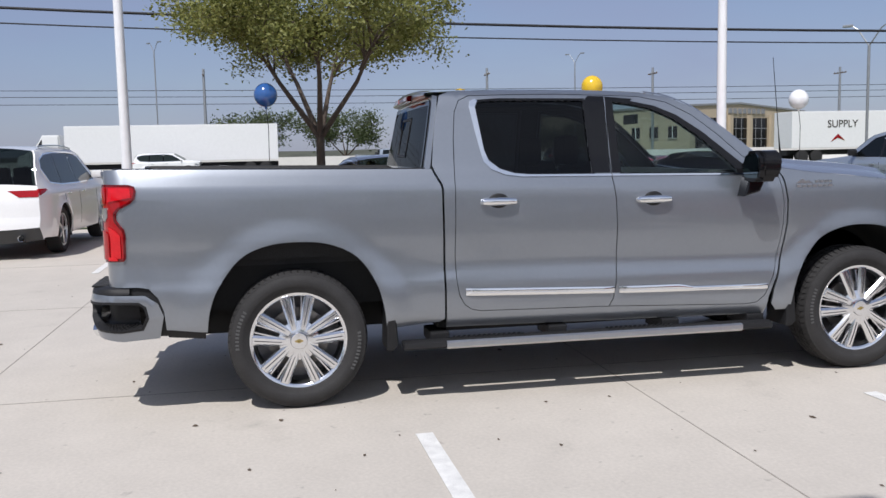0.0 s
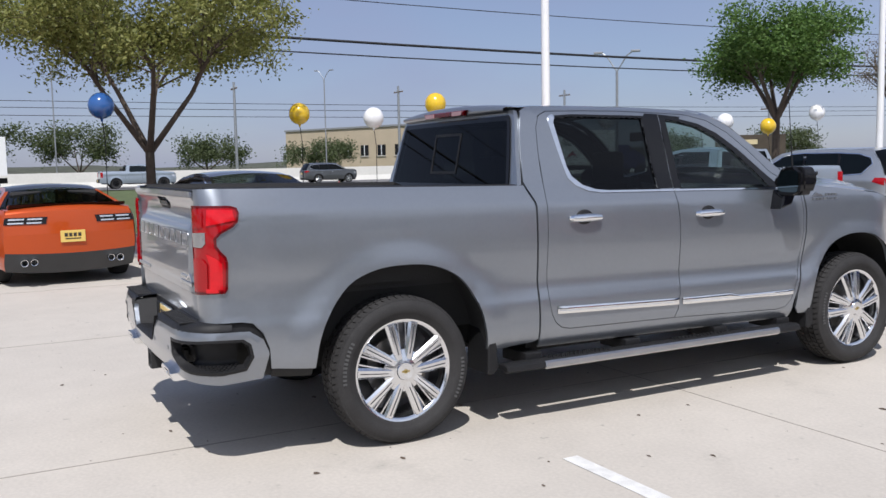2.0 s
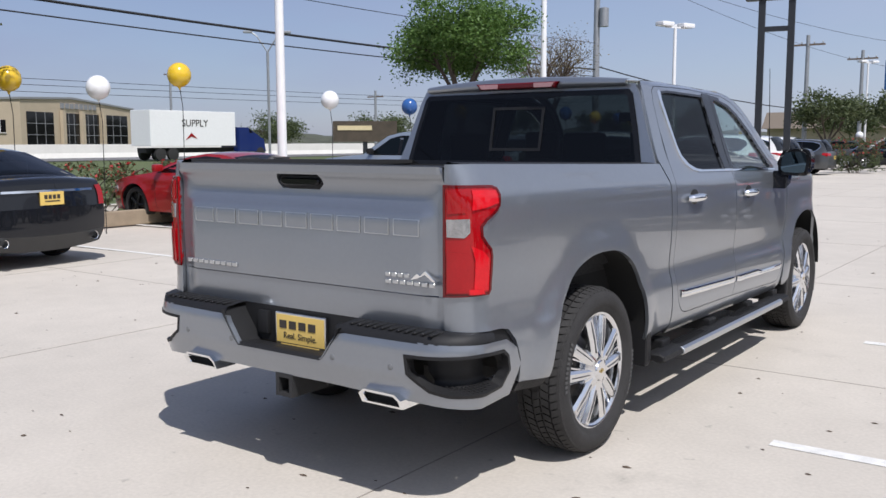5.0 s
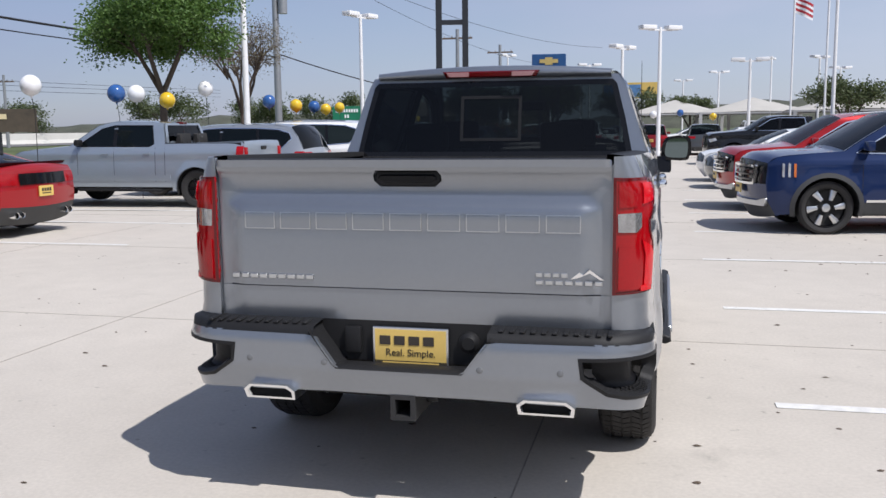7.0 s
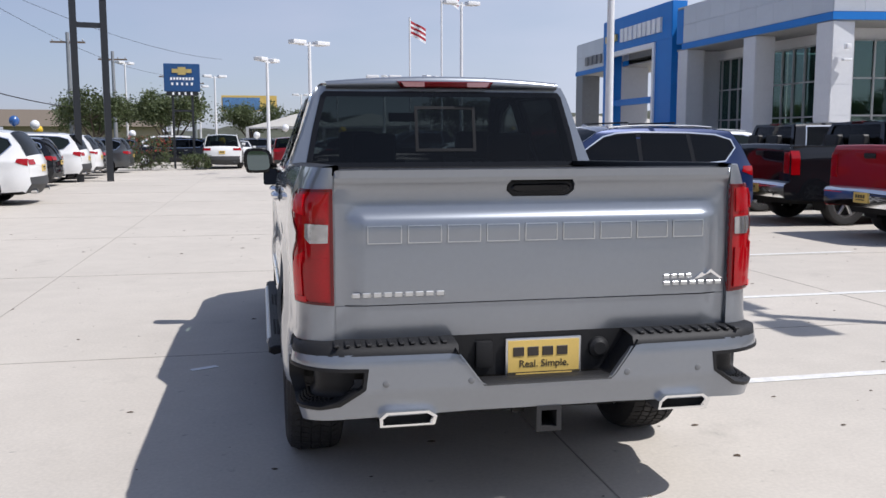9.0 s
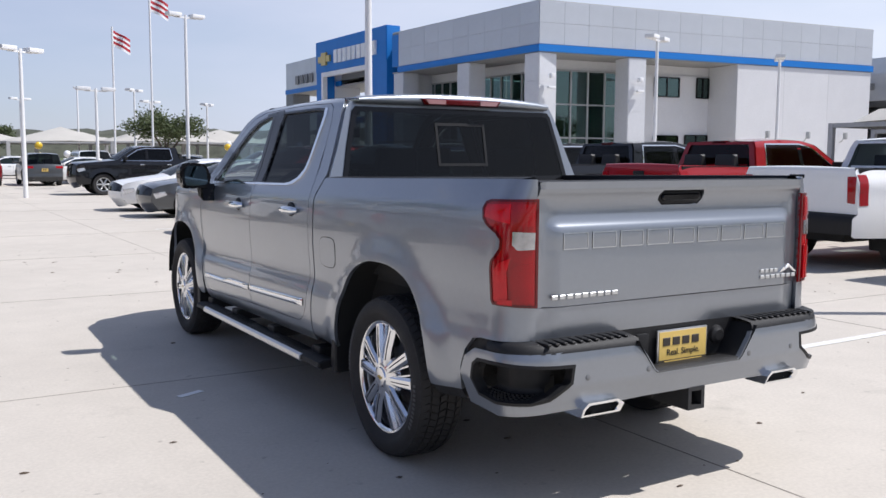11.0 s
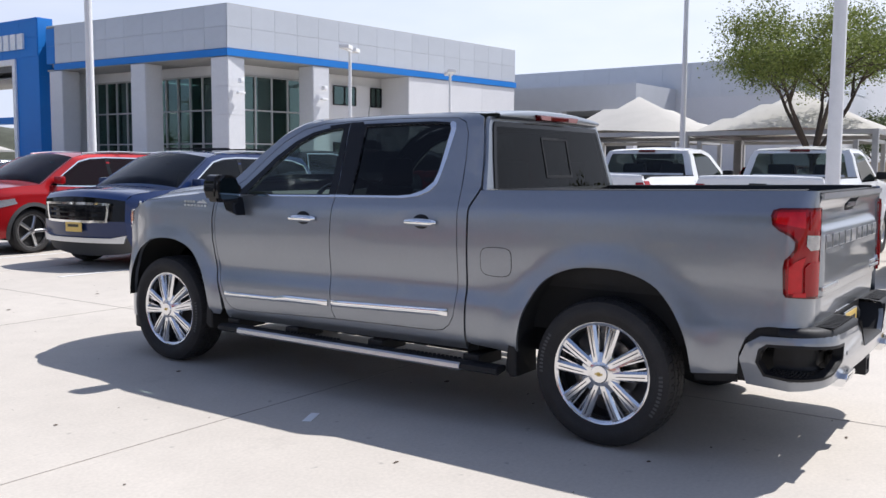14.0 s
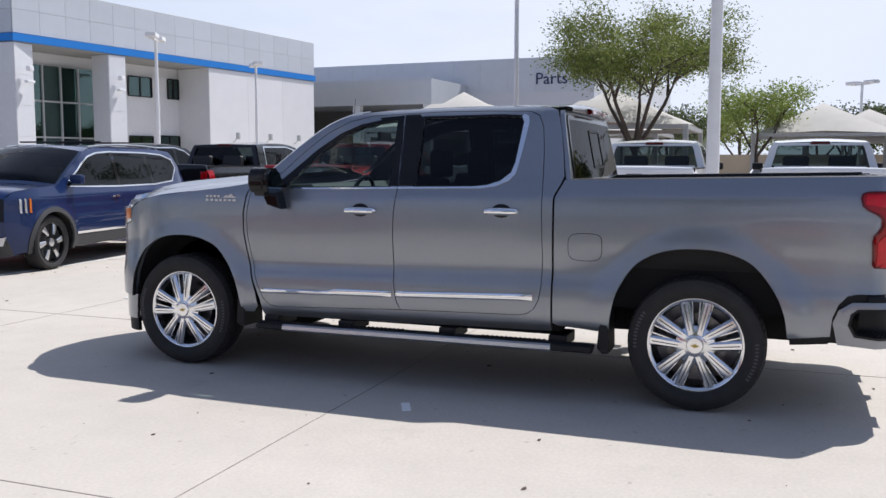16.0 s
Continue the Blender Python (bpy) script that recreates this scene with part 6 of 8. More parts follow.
        part("brake_light", box_bm(-0.16, 0.16, -1.03 if shape == "pickup" else -0.61, -0.90 if shape == "pickup" else -0.50, H - 0.065, H - 0.025, bev=0.01), DARKRED, t, "red high brake light", smooth=True)
    if panel:
        rows = []
        for z in np.linspace(0.79, 0.96, 4):
            y0 = np.interp(z, [p[1] for p in top[::-1]][:7], [p[0] for p in top[::-1]][:7])
            rows.append([(x, y0 - 0.11 * (1 - (x / W2) ** 2) - 0.013, z) for x in np.linspace(-0.52, 0.52, 9)])
        grid_sheet("tail_panel", rows, GLOSSBLACK, t, "gloss black panel between the tail lamps", centre=(0, 0, 0.85))
    if shape == "coupe":
        for s in (1, -1):
            for k in (0.50, 0.62):
                part("exhaust_tip", lathe([(0.034, y_rear + 0.03), (0.040, y_rear - 0.075), (0.046, y_rear - 0.08), (0.046, y_rear + 0.03)], 16, "y", (s * k, 0, 0.345)), CHROME, t, "round chrome exhaust tip", smooth=True)
    if bar:
        rows = []
        for z in (bar - 0.014, bar + 0.014):
            y0 = np.interp(z, [p[1] for p in top[::-1]][:7], [p[0] for p in top[::-1]][:7])
            rows.append([(x, y0 - 0.11 * (1 - (x / W2) ** 2) - 0.016, z) for x in np.linspace(-0.62, 0.62, 9)])
        grid_sheet("tail_strip", rows, CHROME, t, "chrome strip across the boot", centre=(0, 0, bar))
    if truckish:
        yt, zt = [(p[0], p[1]) for p in top if p[2] == "rear_window"][0]
        part("high_brake_light", box_bm(-0.15, 0.15, yt - 0.05, yt + 0.05, zt - 0.012, zt + 0.026, bev=0.008), DARKRED, t, "red high brake light", smooth=True)
        part("gate_handle", box_bm(-0.13, 0.13, y_rear + 0.075, y_rear + 0.11, 1.27, 1.335, bev=0.01), BLACK, t, "black tailgate handle", smooth=True)
    if spoiler:
        part("spoiler", prism_bm([(y_rear + 0.10, 1.075), (y_rear + 0.06, 1.125), (y_rear + 0.22, 1.115), (y_rear + 0.25, 1.065)], "x", -W2 * 0.80, W2 * 0.80, bev=0.012), GLOSSBLACK, t, "black rear spoiler", smooth=True)
    if face:
        # grille frame, bars, lower bumper and front plate
        yf = y_front + 0.155
        zg0, zg1 = top[2][1] - 0.02, top[3][1] - 0.03
        rim_ = [tuple(q) for q in smooth_poly([(-0.60, zg0 + 0.05), (-0.63, zg1 - 0.05), (-0.55, zg1), (0.55, zg1), (0.63, zg1 - 0.05), (0.60, zg0 + 0.05), (0.50, zg0), (-0.50, zg0)], 3, closed=True)]
        bend = lambda u, z: (-u, yf - 0.16 * (u / (W2 * 0.92)) ** 2 + 0.02, z)
        gr = skin("grille_frame", rim_, bend, CHROME, t, holes=[shrink(np.array(rim_), 0.035)], step=0.05, off=0.02, depth=0.04, label="bright grille frame")
        for k in range(3):
            z = zg0 + (zg1 - zg0) * (k + 1) / 4
            skin("grille_bar", [(-0.56, z - 0.012), (0.56, z - 0.012), (0.56, z + 0.012), (-0.56, z + 0.012)], bend, CHROME if face == "bars" else GLOSSBLACK, gr, step=0.08, off=0.012, depth=0.02)
        skin("bumper_bar", [(-0.80, 0.40), (0.80, 0.40), (0.84, 0.52), (0.60, 0.47), (-0.60, 0.47), (-0.84, 0.52)], lambda u, z: (-u, yf - 0.19 * (u / (W2 * 0.92)) ** 2 - 0.02, z), SATIN, t, step=0.07, off=0.03, depth=0.05, label="silver lower bumper bar")
        fp = part("front_plate", box_bm(-0.16, 0.16, yf + 0.03, yf + 0.05, 0.56, 0.70, bev=0.004), YELLOW, t, "yellow dealer plate")
        part("plate_bar", box_bm(-0.11, 0.11, yf + 0.049, yf + 0.054, 0.63, 0.67), INK, fp)
    # dark inside and floor so that the glass has depth
    part("floor_pan", box_bm(-W2 + 0.36, W2 - 0.36, y_rear + 0.3, y_front - 0.35, sill - 0.06, sill + 0.12), DARK, t)
    yc = S["windows"][0][0][0]
    for x in (-0.38, 0.38):
        for ys in ((-0.35, -1.2) if shape not in ("work_pickup",) else (-0.2,)):
            part("seat", prism_bm([(ys, sill + 0.3), (ys - 0.12, belt + 0.12), (ys - 0.10, belt + 0.30), (ys + 0.02, belt + 0.30), (ys + 0.14, sill + 0.45), (ys + 0.55, sill + 0.4)], "x", x - 0.22, x + 0.22, bev=0.03), LEATHER, t, smooth=True)
    part("dash", box_bm(-W2 + 0.15, W2 - 0.15, yc - 0.25, yc + 0.15, belt - 0.35, belt - 0.02, bev=0.05), LEATHER, t)
    return t


ORANGE = paint("orange paint", (0.44, 0.066, 0.010), metal=0.2)
BLACKP = paint("black paint", (0.010, 0.011, 0.014), metal=0.1, rough=0.15)
REDP = paint("red paint", (0.33, 0.012, 0.016), metal=0.25)
DKRED = paint("dark red paint", (0.20, 0.010, 0.014), metal=0.3)
BLUEP = paint("blue paint", (0.010, 0.024, 0.085), metal=0.15)
SILVER = paint("silver paint", (0.45, 0.47, 0.49), metal=0.7, rough=0.3)
GREYP = paint("dark grey paint", (0.10, 0.105, 0.11), metal=0.6, rough=0.3)
SILVBLUE = paint("silver blue paint", (0.36, 0.41, 0.47), metal=0.6, rough=0.3)

# west row, noses to the verge
suv_white = vehicle("suv", "white luxury estate SUV parked nose to the verge", "car", "suv", WHITEP, (-11.05, -4.45, 0), 88, ("silver", 5, 0.70), clad=False, slim=True, rails="rails", group="cars in the west row")
camaro = vehicle("sports_coupe", "bright orange sports coupe with black roof", "car", "coupe", ORANGE, (-10.25, -1.06, 0), 95, ("black", 10, 0.72), group="cars in the west row", roof_mat=GLOSSBLACK, lamps="smoked", chrome=False, spoiler=True, lampz=(0.83, 0.97, 0.52))
cad = vehicle("saloon_car", "glossy black saloon car with red tail lamps", "car", "sedan", BLACKP, (-10.2, 1.90, 0), 95.5, ("silver", 10, 0.72), scale=1.03, lampz=(0.70, 0.99, 0.10), bar=0.93, group="cars in the west row")
mustang = vehicle("sports_coupe", "red sports coupe with dark tail panel", "car", "coupe", REDP, (-10.7, 7.45, 0), 90, ("black", 5, 0.72), group="cars in the west row", chrome=False, lampz=(0.76, 0.98, 0.30), panel=True, spoiler=True)
tacoma = vehicle("pickup_truck", "silver four-door pickup truck on black off-road wheels", "pickup truck", "pickup", SILVBLUE, (-9.95, 13.05, 0), 90, ("black", 6, 0.58), scale=0.93, group="cars in the west row", chrome=False, flares=True)
vehicle("suv", "silver crossover SUV with red tail lamps", "car", "suv", SILVER, (-9.6, 16.1, 0), 90, scale=0.97, group="cars in the west row")
suv_w2 = vehicle("suv", "white seven-seat SUV with black lower bumper", "car", "suv", WHITEP, (-9.1, 19.2, 0), 90, ("black", 5, 0.70), clad=True, rails="rails", group="cars in the west row", scale=1.02)
suv_red = vehicle("suv", "dark red crossover SUV in the parked row", "car", "suv", DKRED, (-10.2, 22.3, 0), 90, scale=0.93, group="cars in the west row", low=True)
suv_grey = vehicle("suv", "dark grey crossover SUV in the parked row", "car", "suv", GREYP, (-10.2, 25.1, 0), 90, scale=0.93, group="cars in the west row", low=True)
suv_blk = vehicle("suv", "black crossover SUV in the parked row", "car", "suv", BLACKP, (-10.2, 27.9, 0), 90, scale=0.93, group="cars in the west row", low=True)


def again(ob, x, y, turn, z=0.0, group="", label=""):
    c = copy_thing(ob, pose(x, y, z, 0, 0, turn))
    return tagged(c, label, group=group)


again(suv_w2, -10.1, 31.0, 90)
again(suv_white, -10.1, 34.0, 90, label="white SUV parked in the row")
again(suv_blk, -10.1, 37.0, 90)
# east row, noses to the aisle
vehicle("suv", "dark blue SUV with silver window trim and black roof bars", "car", "suv", BLUEP, (4.60, 10.25, 0), 98, ("two_tone", 6, 0.74), clad=True, rails="bars", group="cars in the east row", plate=False, face="mesh")
atlas = vehicle("suv", "bright red SUV facing the aisle", "car", "suv", paint("bright red paint", (0.34, 0.010, 0.013), metal=0.2), (4.45, 13.70, 0), 96, ("silver", 5, 0.74), clad=True, rails="rails", group="cars in the east row", plate=False, face="bars")
vehicle("saloon_car", "dark grey saloon car with black grille", "car", "sedan", GREYP, (4.6, 19.3, 0), 90, ("black", 5, 0.7), group="cars in the east row", plate=False, chrome=False)
sed_w = vehicle("saloon_car", "white saloon car with silver wheels", "car", "sedan", WHITEP, (4.5, 22.3, 0), 90, ("silver", 10, 0.7), group="cars in the east row", plate=False)
blk_truck = vehicle("pickup_truck", "black four-door pickup truck facing the aisle", "pickup truck", "pickup", BLACKP, (5.6, 33.6, 0), 90, ("silver", 6, 0.62), group="cars in the east row", plate=False)
# second east row, tails to the first
b2 = vehicle("pickup_truck", "black pickup truck with chrome rear bumper", "pickup truck", "pickup", BLACKP, (11.0, 10.75, 0), -90, ("silver", 6, 0.62), group="pickups in the second row")
tundra = vehicle("pickup_truck", "red four-door pickup truck with chrome bumper", "pickup truck", "pickup", REDP, (11.0, 7.65, 0), -90, ("silver", 6, 0.6), group="pickups in the second row")
wt = vehicle("pickup_truck", "white single-cab work pickup with dark rear window", "pickup truck", "work_pickup", WHITEP, (11.05, 4.45, 0), -90, ("silver", 5, 0.55), group="pickups in the second row", chrome=False)
again(wt, 11.05, 1.72, -90)
again(wt, 11.05, -1.12, -90)
again(wt, 11.05, -3.95, -90)
again(blk_truck, 11.2, 13.9, -90, label="black pickup truck parked in the second row")
again(suv_white, 10.6, 16.9, -90, label="white SUV parked in the second row")
# rows further back
for x, y, tn, ob in [(12.5, 26, 90, sed_w), (12.5, 29, 90, suv_red), (12.3, 32, 90, suv_grey), (12.4, 35, 90, sed_w), (12.4, 38, 90, suv_w2), (16, 42, 90, suv_red), (9, 45, 90, suv_grey), (5.2, 48, 90, sed_w),
                                   (-3.1, 46.5, 0, suv_w2), (0.4, 46.8, 0, suv_red), (3.2, 47.0, 0, suv_grey), (-6.5, 52, 90, suv_blk), (-10.5, 53, 90, suv_grey), (-14, 52, 90, suv_w2),
                                   (-2.5, 54, 0, sed_w), (6.3, 51, 0, suv_w2), (-8, 60, 90, suv_w2), (-2, 62, 90, suv_grey), (3, 61, 90, sed_w), (9, 60, 90, suv_blk), (-14, 62, 90, suv_red), (-20, 60, 90, sed_w),
                                   (-9.5, 40.2, 90, suv_grey), (22, 4.8, -90, suv_red), (22, 8.2, -90, suv_w2), (23, 12.0, -90, suv_grey), (20, -0.5, -90, sed_w), (24, -5, -90, suv_w2), (22, -9, -90, suv_grey)]:
    again(ob, x, y, tn, group="cars further off")

# ---- buildings ----
PANEL = material("pale grey metal panel", (0.57, 0.59, 0.62), rough=0.35, metal=0.25, var=0.05, scale=1.5, per_object=0.03)
WHITEWALL = material("white wall panel", (0.70, 0.70, 0.71), rough=0.6, var=0.05, scale=1.0, per_object=0.02)
BRANDBLUE = material("blue metal cladding", (0.006, 0.185, 0.60), rough=0.5, var=0.04, scale=1.0, per_object=0.02)
COLUMN = material("light grey column cladding", (0.66, 0.67, 0.69), rough=0.5, var=0.05, per_object=0.02)
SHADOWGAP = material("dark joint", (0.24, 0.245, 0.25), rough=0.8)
# soffit colour lowered to carry the shadow under the overhang
SOFFIT = material("shade-toned beige soffit", (0.34, 0.34, 0.33), rough=0.8, var=0.06)
SHOPGLASS = glass("green shop glass", (0.32, 0.47, 0.42), 2.2, (0.62, 0.80, 0.76))
FRAME = material("grey window frame", (0.42, 0.43, 0.43), rough=0.5)
SIGNWHITE = material("white sign letter", (0.85, 0.85, 0.85), rough=0.4)
GOLD = material("gold sign emblem", (0.60, 0.45, 0.16), rough=0.3, metal=0.5)


def child_box(name, mat, parent, x0, x1, y0, y1, z0, z1, bev=0.0, label=""):
    return part(name, box_bm(x0, x1, y0, y1, z0, z1, bev=bev, seg=1), mat, parent, label)


def panels(parent, mat, axis, fixed, a0, a1, z0, z1, n, rows, out, gap=0.010, thick=0.03, name="panel"):
    """Cladding panels set apart by open joints, alike panels on one mesh."""
    da, dz = (a1 - a0) / n, (z1 - z0) / rows
    bm = box_bm(-da / 2 + gap / 2, da / 2 - gap / 2, -thick / 2, thick / 2, -dz / 2 + gap / 2, dz / 2 - gap / 2)
    first = None
    for i in range(n):
        for j in range(rows):
            c = a0 + (i + 0.5) * da
            p = (c, fixed + out * thick / 2, z0 + (j + 0.5) * dz) if axis == "x" else (fixed + out * thick / 2, c, z0 + (j + 0.5) * dz)
            m = pose(*p, 0, 0, 0 if axis == "x" else 90)
            if first is None:
                first = part(name, bm, mat, parent)
                first.matrix_basis = m
            else:
                o = new(name, first.data)
                o.parent, o.matrix_basis = parent, m


dealer = thing("dealership_building", "grey-panelled car showroom with blue band and columns", "building", at=(20.95, 27.65, 0), turn=1.4)
# local axes: y north along the west front; the south front swings back from the corner
BX, ROOF = 20.25, 8.32                      # length of the south front, height of the parapet
SWING = Matrix.Rotation(radians(-7.9), 4, "Z")


def swung(obs):
    """Turns parts of the south front about the building's corner."""
    for ob in obs:
        ob.matrix_basis = SWING @ ob.matrix_basis


def at_south(x, y):
    p = SWING @ Vector((x, y, 0))
    return (p.x, p.y)


plan = [at_south(0.04, 0.04), at_south(BX, 0.04), at_south(BX, 14.0), (0.04, 13.0)]
part("core", prism_bm(plan, "z", 6.5, ROOF - 0.02), SHADOWGAP, dealer)
part("roof", prism_bm(plan, "z", ROOF - 0.02, ROOF + 0.04), material("roof membrane", (0.55, 0.55, 0.54), rough=0.8), dealer)
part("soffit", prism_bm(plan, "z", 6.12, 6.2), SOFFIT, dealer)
old = set(dealer.children)
panels(dealer, PANEL, "x", 0.04, 0.0, BX, 6.48, ROOF, 16, 2, -1)
child_box("blue_band", BRANDBLUE, dealer, -0.06, BX + 0.05, -0.06, 0.05, 6.16, 6.46, label="blue fascia band")
child_box("fascia_back", SHADOWGAP, dealer, 0.05, BX - 0.1, 0.06, 0.30, 6.14, 6.46)
swung(set(dealer.children) - old)
panels(dealer, PANEL, "y", 0.04, 0.06, 12.3, 6.48, ROOF, 9, 2, -1)
panels(dealer, BRANDBLUE, "y", 0.03, 12.3, 13.0, 6.48, ROOF - 0.1, 1, 2, -1)
child_box("blue_band", BRANDBLUE, dealer, -0.06, 0.05, 0.055, 12.3, 6.16, 6.46, label="blue fascia band")
for x, y in ((0.0, 0.0), (4.72, 0.0), (0.0, 5.4), (0.0, 11.75)):
    col = child_box("column", COLUMN, dealer, x, x + 0.95, y, y + 1.0, 0, 6.11, label="clad column")
    panels(col, COLUMN, "x", y - 0.001, x, x + 0.95, 0.02, 6.10, 1, 5, -1, thick=0.02)
    panels(col, COLUMN, "y", x - 0.001, y, y + 1.0, 0.02, 6.10, 1, 5, -1, thick=0.02)
    if x:
        swung([col])
# north wing, set back behind the arch
NORTH = pose(20.95, 27.65, 0, 0, 0, 1.4).inverted() @ pose(21.4, 28.15, 0, 0, 0, -1.4)
old = set(dealer.children)
child_box("core", SHADOWGAP, dealer, 0.04, 3.6, 13.0, 32.4, 6.5, 8.40)
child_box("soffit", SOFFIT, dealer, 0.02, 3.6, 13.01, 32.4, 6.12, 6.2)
panels(dealer, PANEL, "y", 0.04, 22.0, 32.4, 6.48, 8.42, 8, 2, -1)
child_box("blue_band", BRANDBLUE, dealer, -0.06, 0.05, 22.0, 32.4, 6.16, 6.46, label="blue fascia band")
for y in (24.3, 30.9):
    child_box("column", material("dark column", (0.18, 0.19, 0.20), rough=0.5), dealer, 0.0, 1.3, y, y + 1.5, 0, 6.11)
for i in range(4):
    child_box("sign_letter", SHADOWGAP, dealer, -0.10, -0.03, 29.6 - i * 0.9, 30.2 - i * 0.9, 6.75, 7.35, label="dark sign letter block")
for ob in set(dealer.children) - old:
    ob.matrix_basis = NORTH @ ob.matrix_basis
# shop windows set back behind the columns
def curtain(parent, axis, fixed, a0, a1, z0, z1, n, levels):
    w = part("shop_window", box_bm(a0, a1, fixed, fixed + 0.02, z0, z1) if axis == "x" else box_bm(fixed, fixed + 0.02, a0, a1, z0, z1), SHOPGLASS, parent, "dark green glazed shop front")
    for i in range(n + 1):
        a = a0 + (a1 - a0) * i / n
        b = box_bm(a - 0.035, a + 0.035, fixed - 0.08, fixed + 0.03, z0, z1) if axis == "x" else box_bm(fixed - 0.08, fixed + 0.03, a - 0.035, a + 0.035, z0, z1)
        part("mullion", b, FRAME, w)
    for z in levels:
        b = box_bm(a0, a1, fixed - 0.06, fixed + 0.03, z - 0.035, z + 0.035) if axis == "x" else box_bm(fixed - 0.06, fixed + 0.03, a0, a1, z - 0.035, z + 0.035)
        part("transom", b, FRAME, w)
    return w


old = set(dealer.children)
curtain(dealer, "x", 2.1, 2.0, 6.75, 0.0, 5.66, 5, (0.05, 1.1, 2.5, 4.05, 5.62))
child_box("pier", COLUMN, dealer, 1.5, 1.98, 1.95, 2.4, 0, 6.11)
child_box("window_head", WHITEWALL, dealer, 1.5, 13.2, 2.12, 2.4, 5.67, 6.11)
child_box("recess_wall", WHITEWALL, dealer, 6.78, 13.2, 2.05, 2.11, 0, 5.66)
child_box("recess_cheek", WHITEWALL, dealer, 11.15, 11.4, 0.6, 2.04, 0, 6.11)
for x0, x1, z0, z1 in ((7.75, 9.25, 4.62, 5.5), (10.35, 11.1, 4.62, 5.55), (7.75, 9.25, 1.5, 2.65), (9.7, 11.1, 1.5, 2.70)):
    wn_ = child_box("window", SHOPGLASS, dealer, x0, x1, 2.00, 2.03, z0, z1, label="small dark window")
    child_box("window_back", DARK, wn_, x0, x1, 2.035, 2.048, z0, z1)
    for k in range(3):
        x = x0 + (x1 - x0) * k / 2
        child_box("mullion", GLOSSBLACK, wn_, x - 0.025, x + 0.025, 1.96, 2.04, z0, z1)
    child_box("head", GLOSSBLACK, wn_, x0, x1, 1.96, 2.04, z1, z1 + 0.05)
    child_box("sill", GLOSSBLACK, wn_, x0, x1, 1.96, 2.04, z0 - 0.05, z0)
wallm = child_box("south_wall", WHITEWALL, dealer, 11.15, BX - 0.05, 0.03, 0.6, 0, 6.12)
panels(wallm, WHITEWALL, "x", 0.028, 11.15, BX - 0.05, 0.02, 6.12, 3, 1, -1, thick=0.02)
for x in (12.9, 15.6, 18.2):
    lp_ = part("wall_lamp", box_bm(x - 0.07, x + 0.07, -0.42, -0.22, 2.6, 2.95, bev=0.03), FRAME, dealer, "grey wall lamp", smooth=True)
    part("arm", tube_bm([(x, -0.3, 2.75), (x, -0.1, 2.5), (x, 0.04, 2.45)], 0.025, 6), FRAME, lp_)
for x, y in ((0.5, -0.12), (5.2, -0.12)):
    cm = part("camera_box", box_bm(x - 0.1, x + 0.1, y - 0.25, y, 5.0, 5.22, bev=0.04), SIGNWHITE, dealer, "white security camera", smooth=True)
    part("lamp_head", box_bm(x - 0.18, x + 0.18, y - 0.2, y, 4.55, 4.65, bev=0.03), SIGNWHITE, cm, smooth=True)
swung(set(dealer.children) - old)
curtain(dealer, "y", 2.2, 2.3, 8.3, 0.0, 5.66, 7, (0.05, 1.1, 2.5, 4.05, 5.62))
curtain(dealer, "y", 2.2, 8.75, 12.8, 0.0, 5.66, 5, (0.05, 1.1, 2.5, 4.05, 5.62))
child_box("pier", COLUMN, dealer, 2.1, 2.6, 8.32, 8.73, 0, 5.66)
child_box("window_head", WHITEWALL, dealer, 2.15, 2.5, 2.3, 12.8, 5.67, 6.11)
child_box("showroom_floor", material("showroom floor", (0.5, 0.5, 0.48), rough=0.3), dealer, 3.0, 18, 3.0, 12.6, 0.01, 0.05)
child_box("showroom_back", material("showroom wall", (0.45, 0.46, 0.44), rough=0.8), dealer, 9.0, 9.2, 3.2, 12.7, 0, 6.1)
child_box("return_wall", COLUMN, dealer, 0.96, 2.2, 12.3, 12.5, 0, 6.11)
child_box("north_wall", WHITEWALL, dealer, 2.3, 18.0, 12.82, 13.0, 0, 6.11)
# blue entrance arch
arch_b = thing("entrance_arch", "tall blue entrance arch with white inner frame", "arch", at=(22.2, 29.1, 0), turn=0)
ya, yb_, ia, ib, it = 12.9, 22.9, 14.95, 21.9, 6.98
for nm, (p0, p1, z0, z1) in (("leg", (ya, ia, 0, it)), ("leg", (ib, yb_, 0, it)), ("head", (ya, yb_, it, 9.0))):
    child_box(nm, BRANDBLUE, arch_b, -1.2, -0.35, p0, p1, z0, z1)
panels(arch_b, BRANDBLUE, "y", -1.2, ya, yb_, it + 0.05, 8.98, 6, 2, -1, gap=0.01)
panels(arch_b, BRANDBLUE, "x", ya, -1.2, -0.35, 0.05, 8.98, 1, 6, -1, gap=0.01)
child_box("reveal", COLUMN, arch_b, -0.34, 1.5, ib + 0.02, ib + 0.3, 0, it, label="pale grey inner reveal")
child_box("back_beam", BRANDBLUE, arch_b, 2.2, 2.5, ia + 0.3, ib, 6.2, 6.7)
for p0, p1, z0, z1 in ((ia, ia + 0.28, 0, it), (ib - 0.28, ib, 0, it), (ia + 0.28, ib - 0.28, it - 0.28, it)):
    child_box("inner_frame", SIGNWHITE, arch_b, -1.30, -1.0, p0, p1, z0, z1, label="white inner frame")
child_box("cross_bar", BRANDBLUE, arch_b, -1.0, -0.6, ia - 0.6, ib + 0.6, 3.62, 3.98)
for y in (18.0,):
    child_box("inner_column", material("mid grey column", (0.33, 0.33, 0.34), rough=0.6), arch_b, 1.7, 2.6, y, y + 1.7, 0, 6.1)
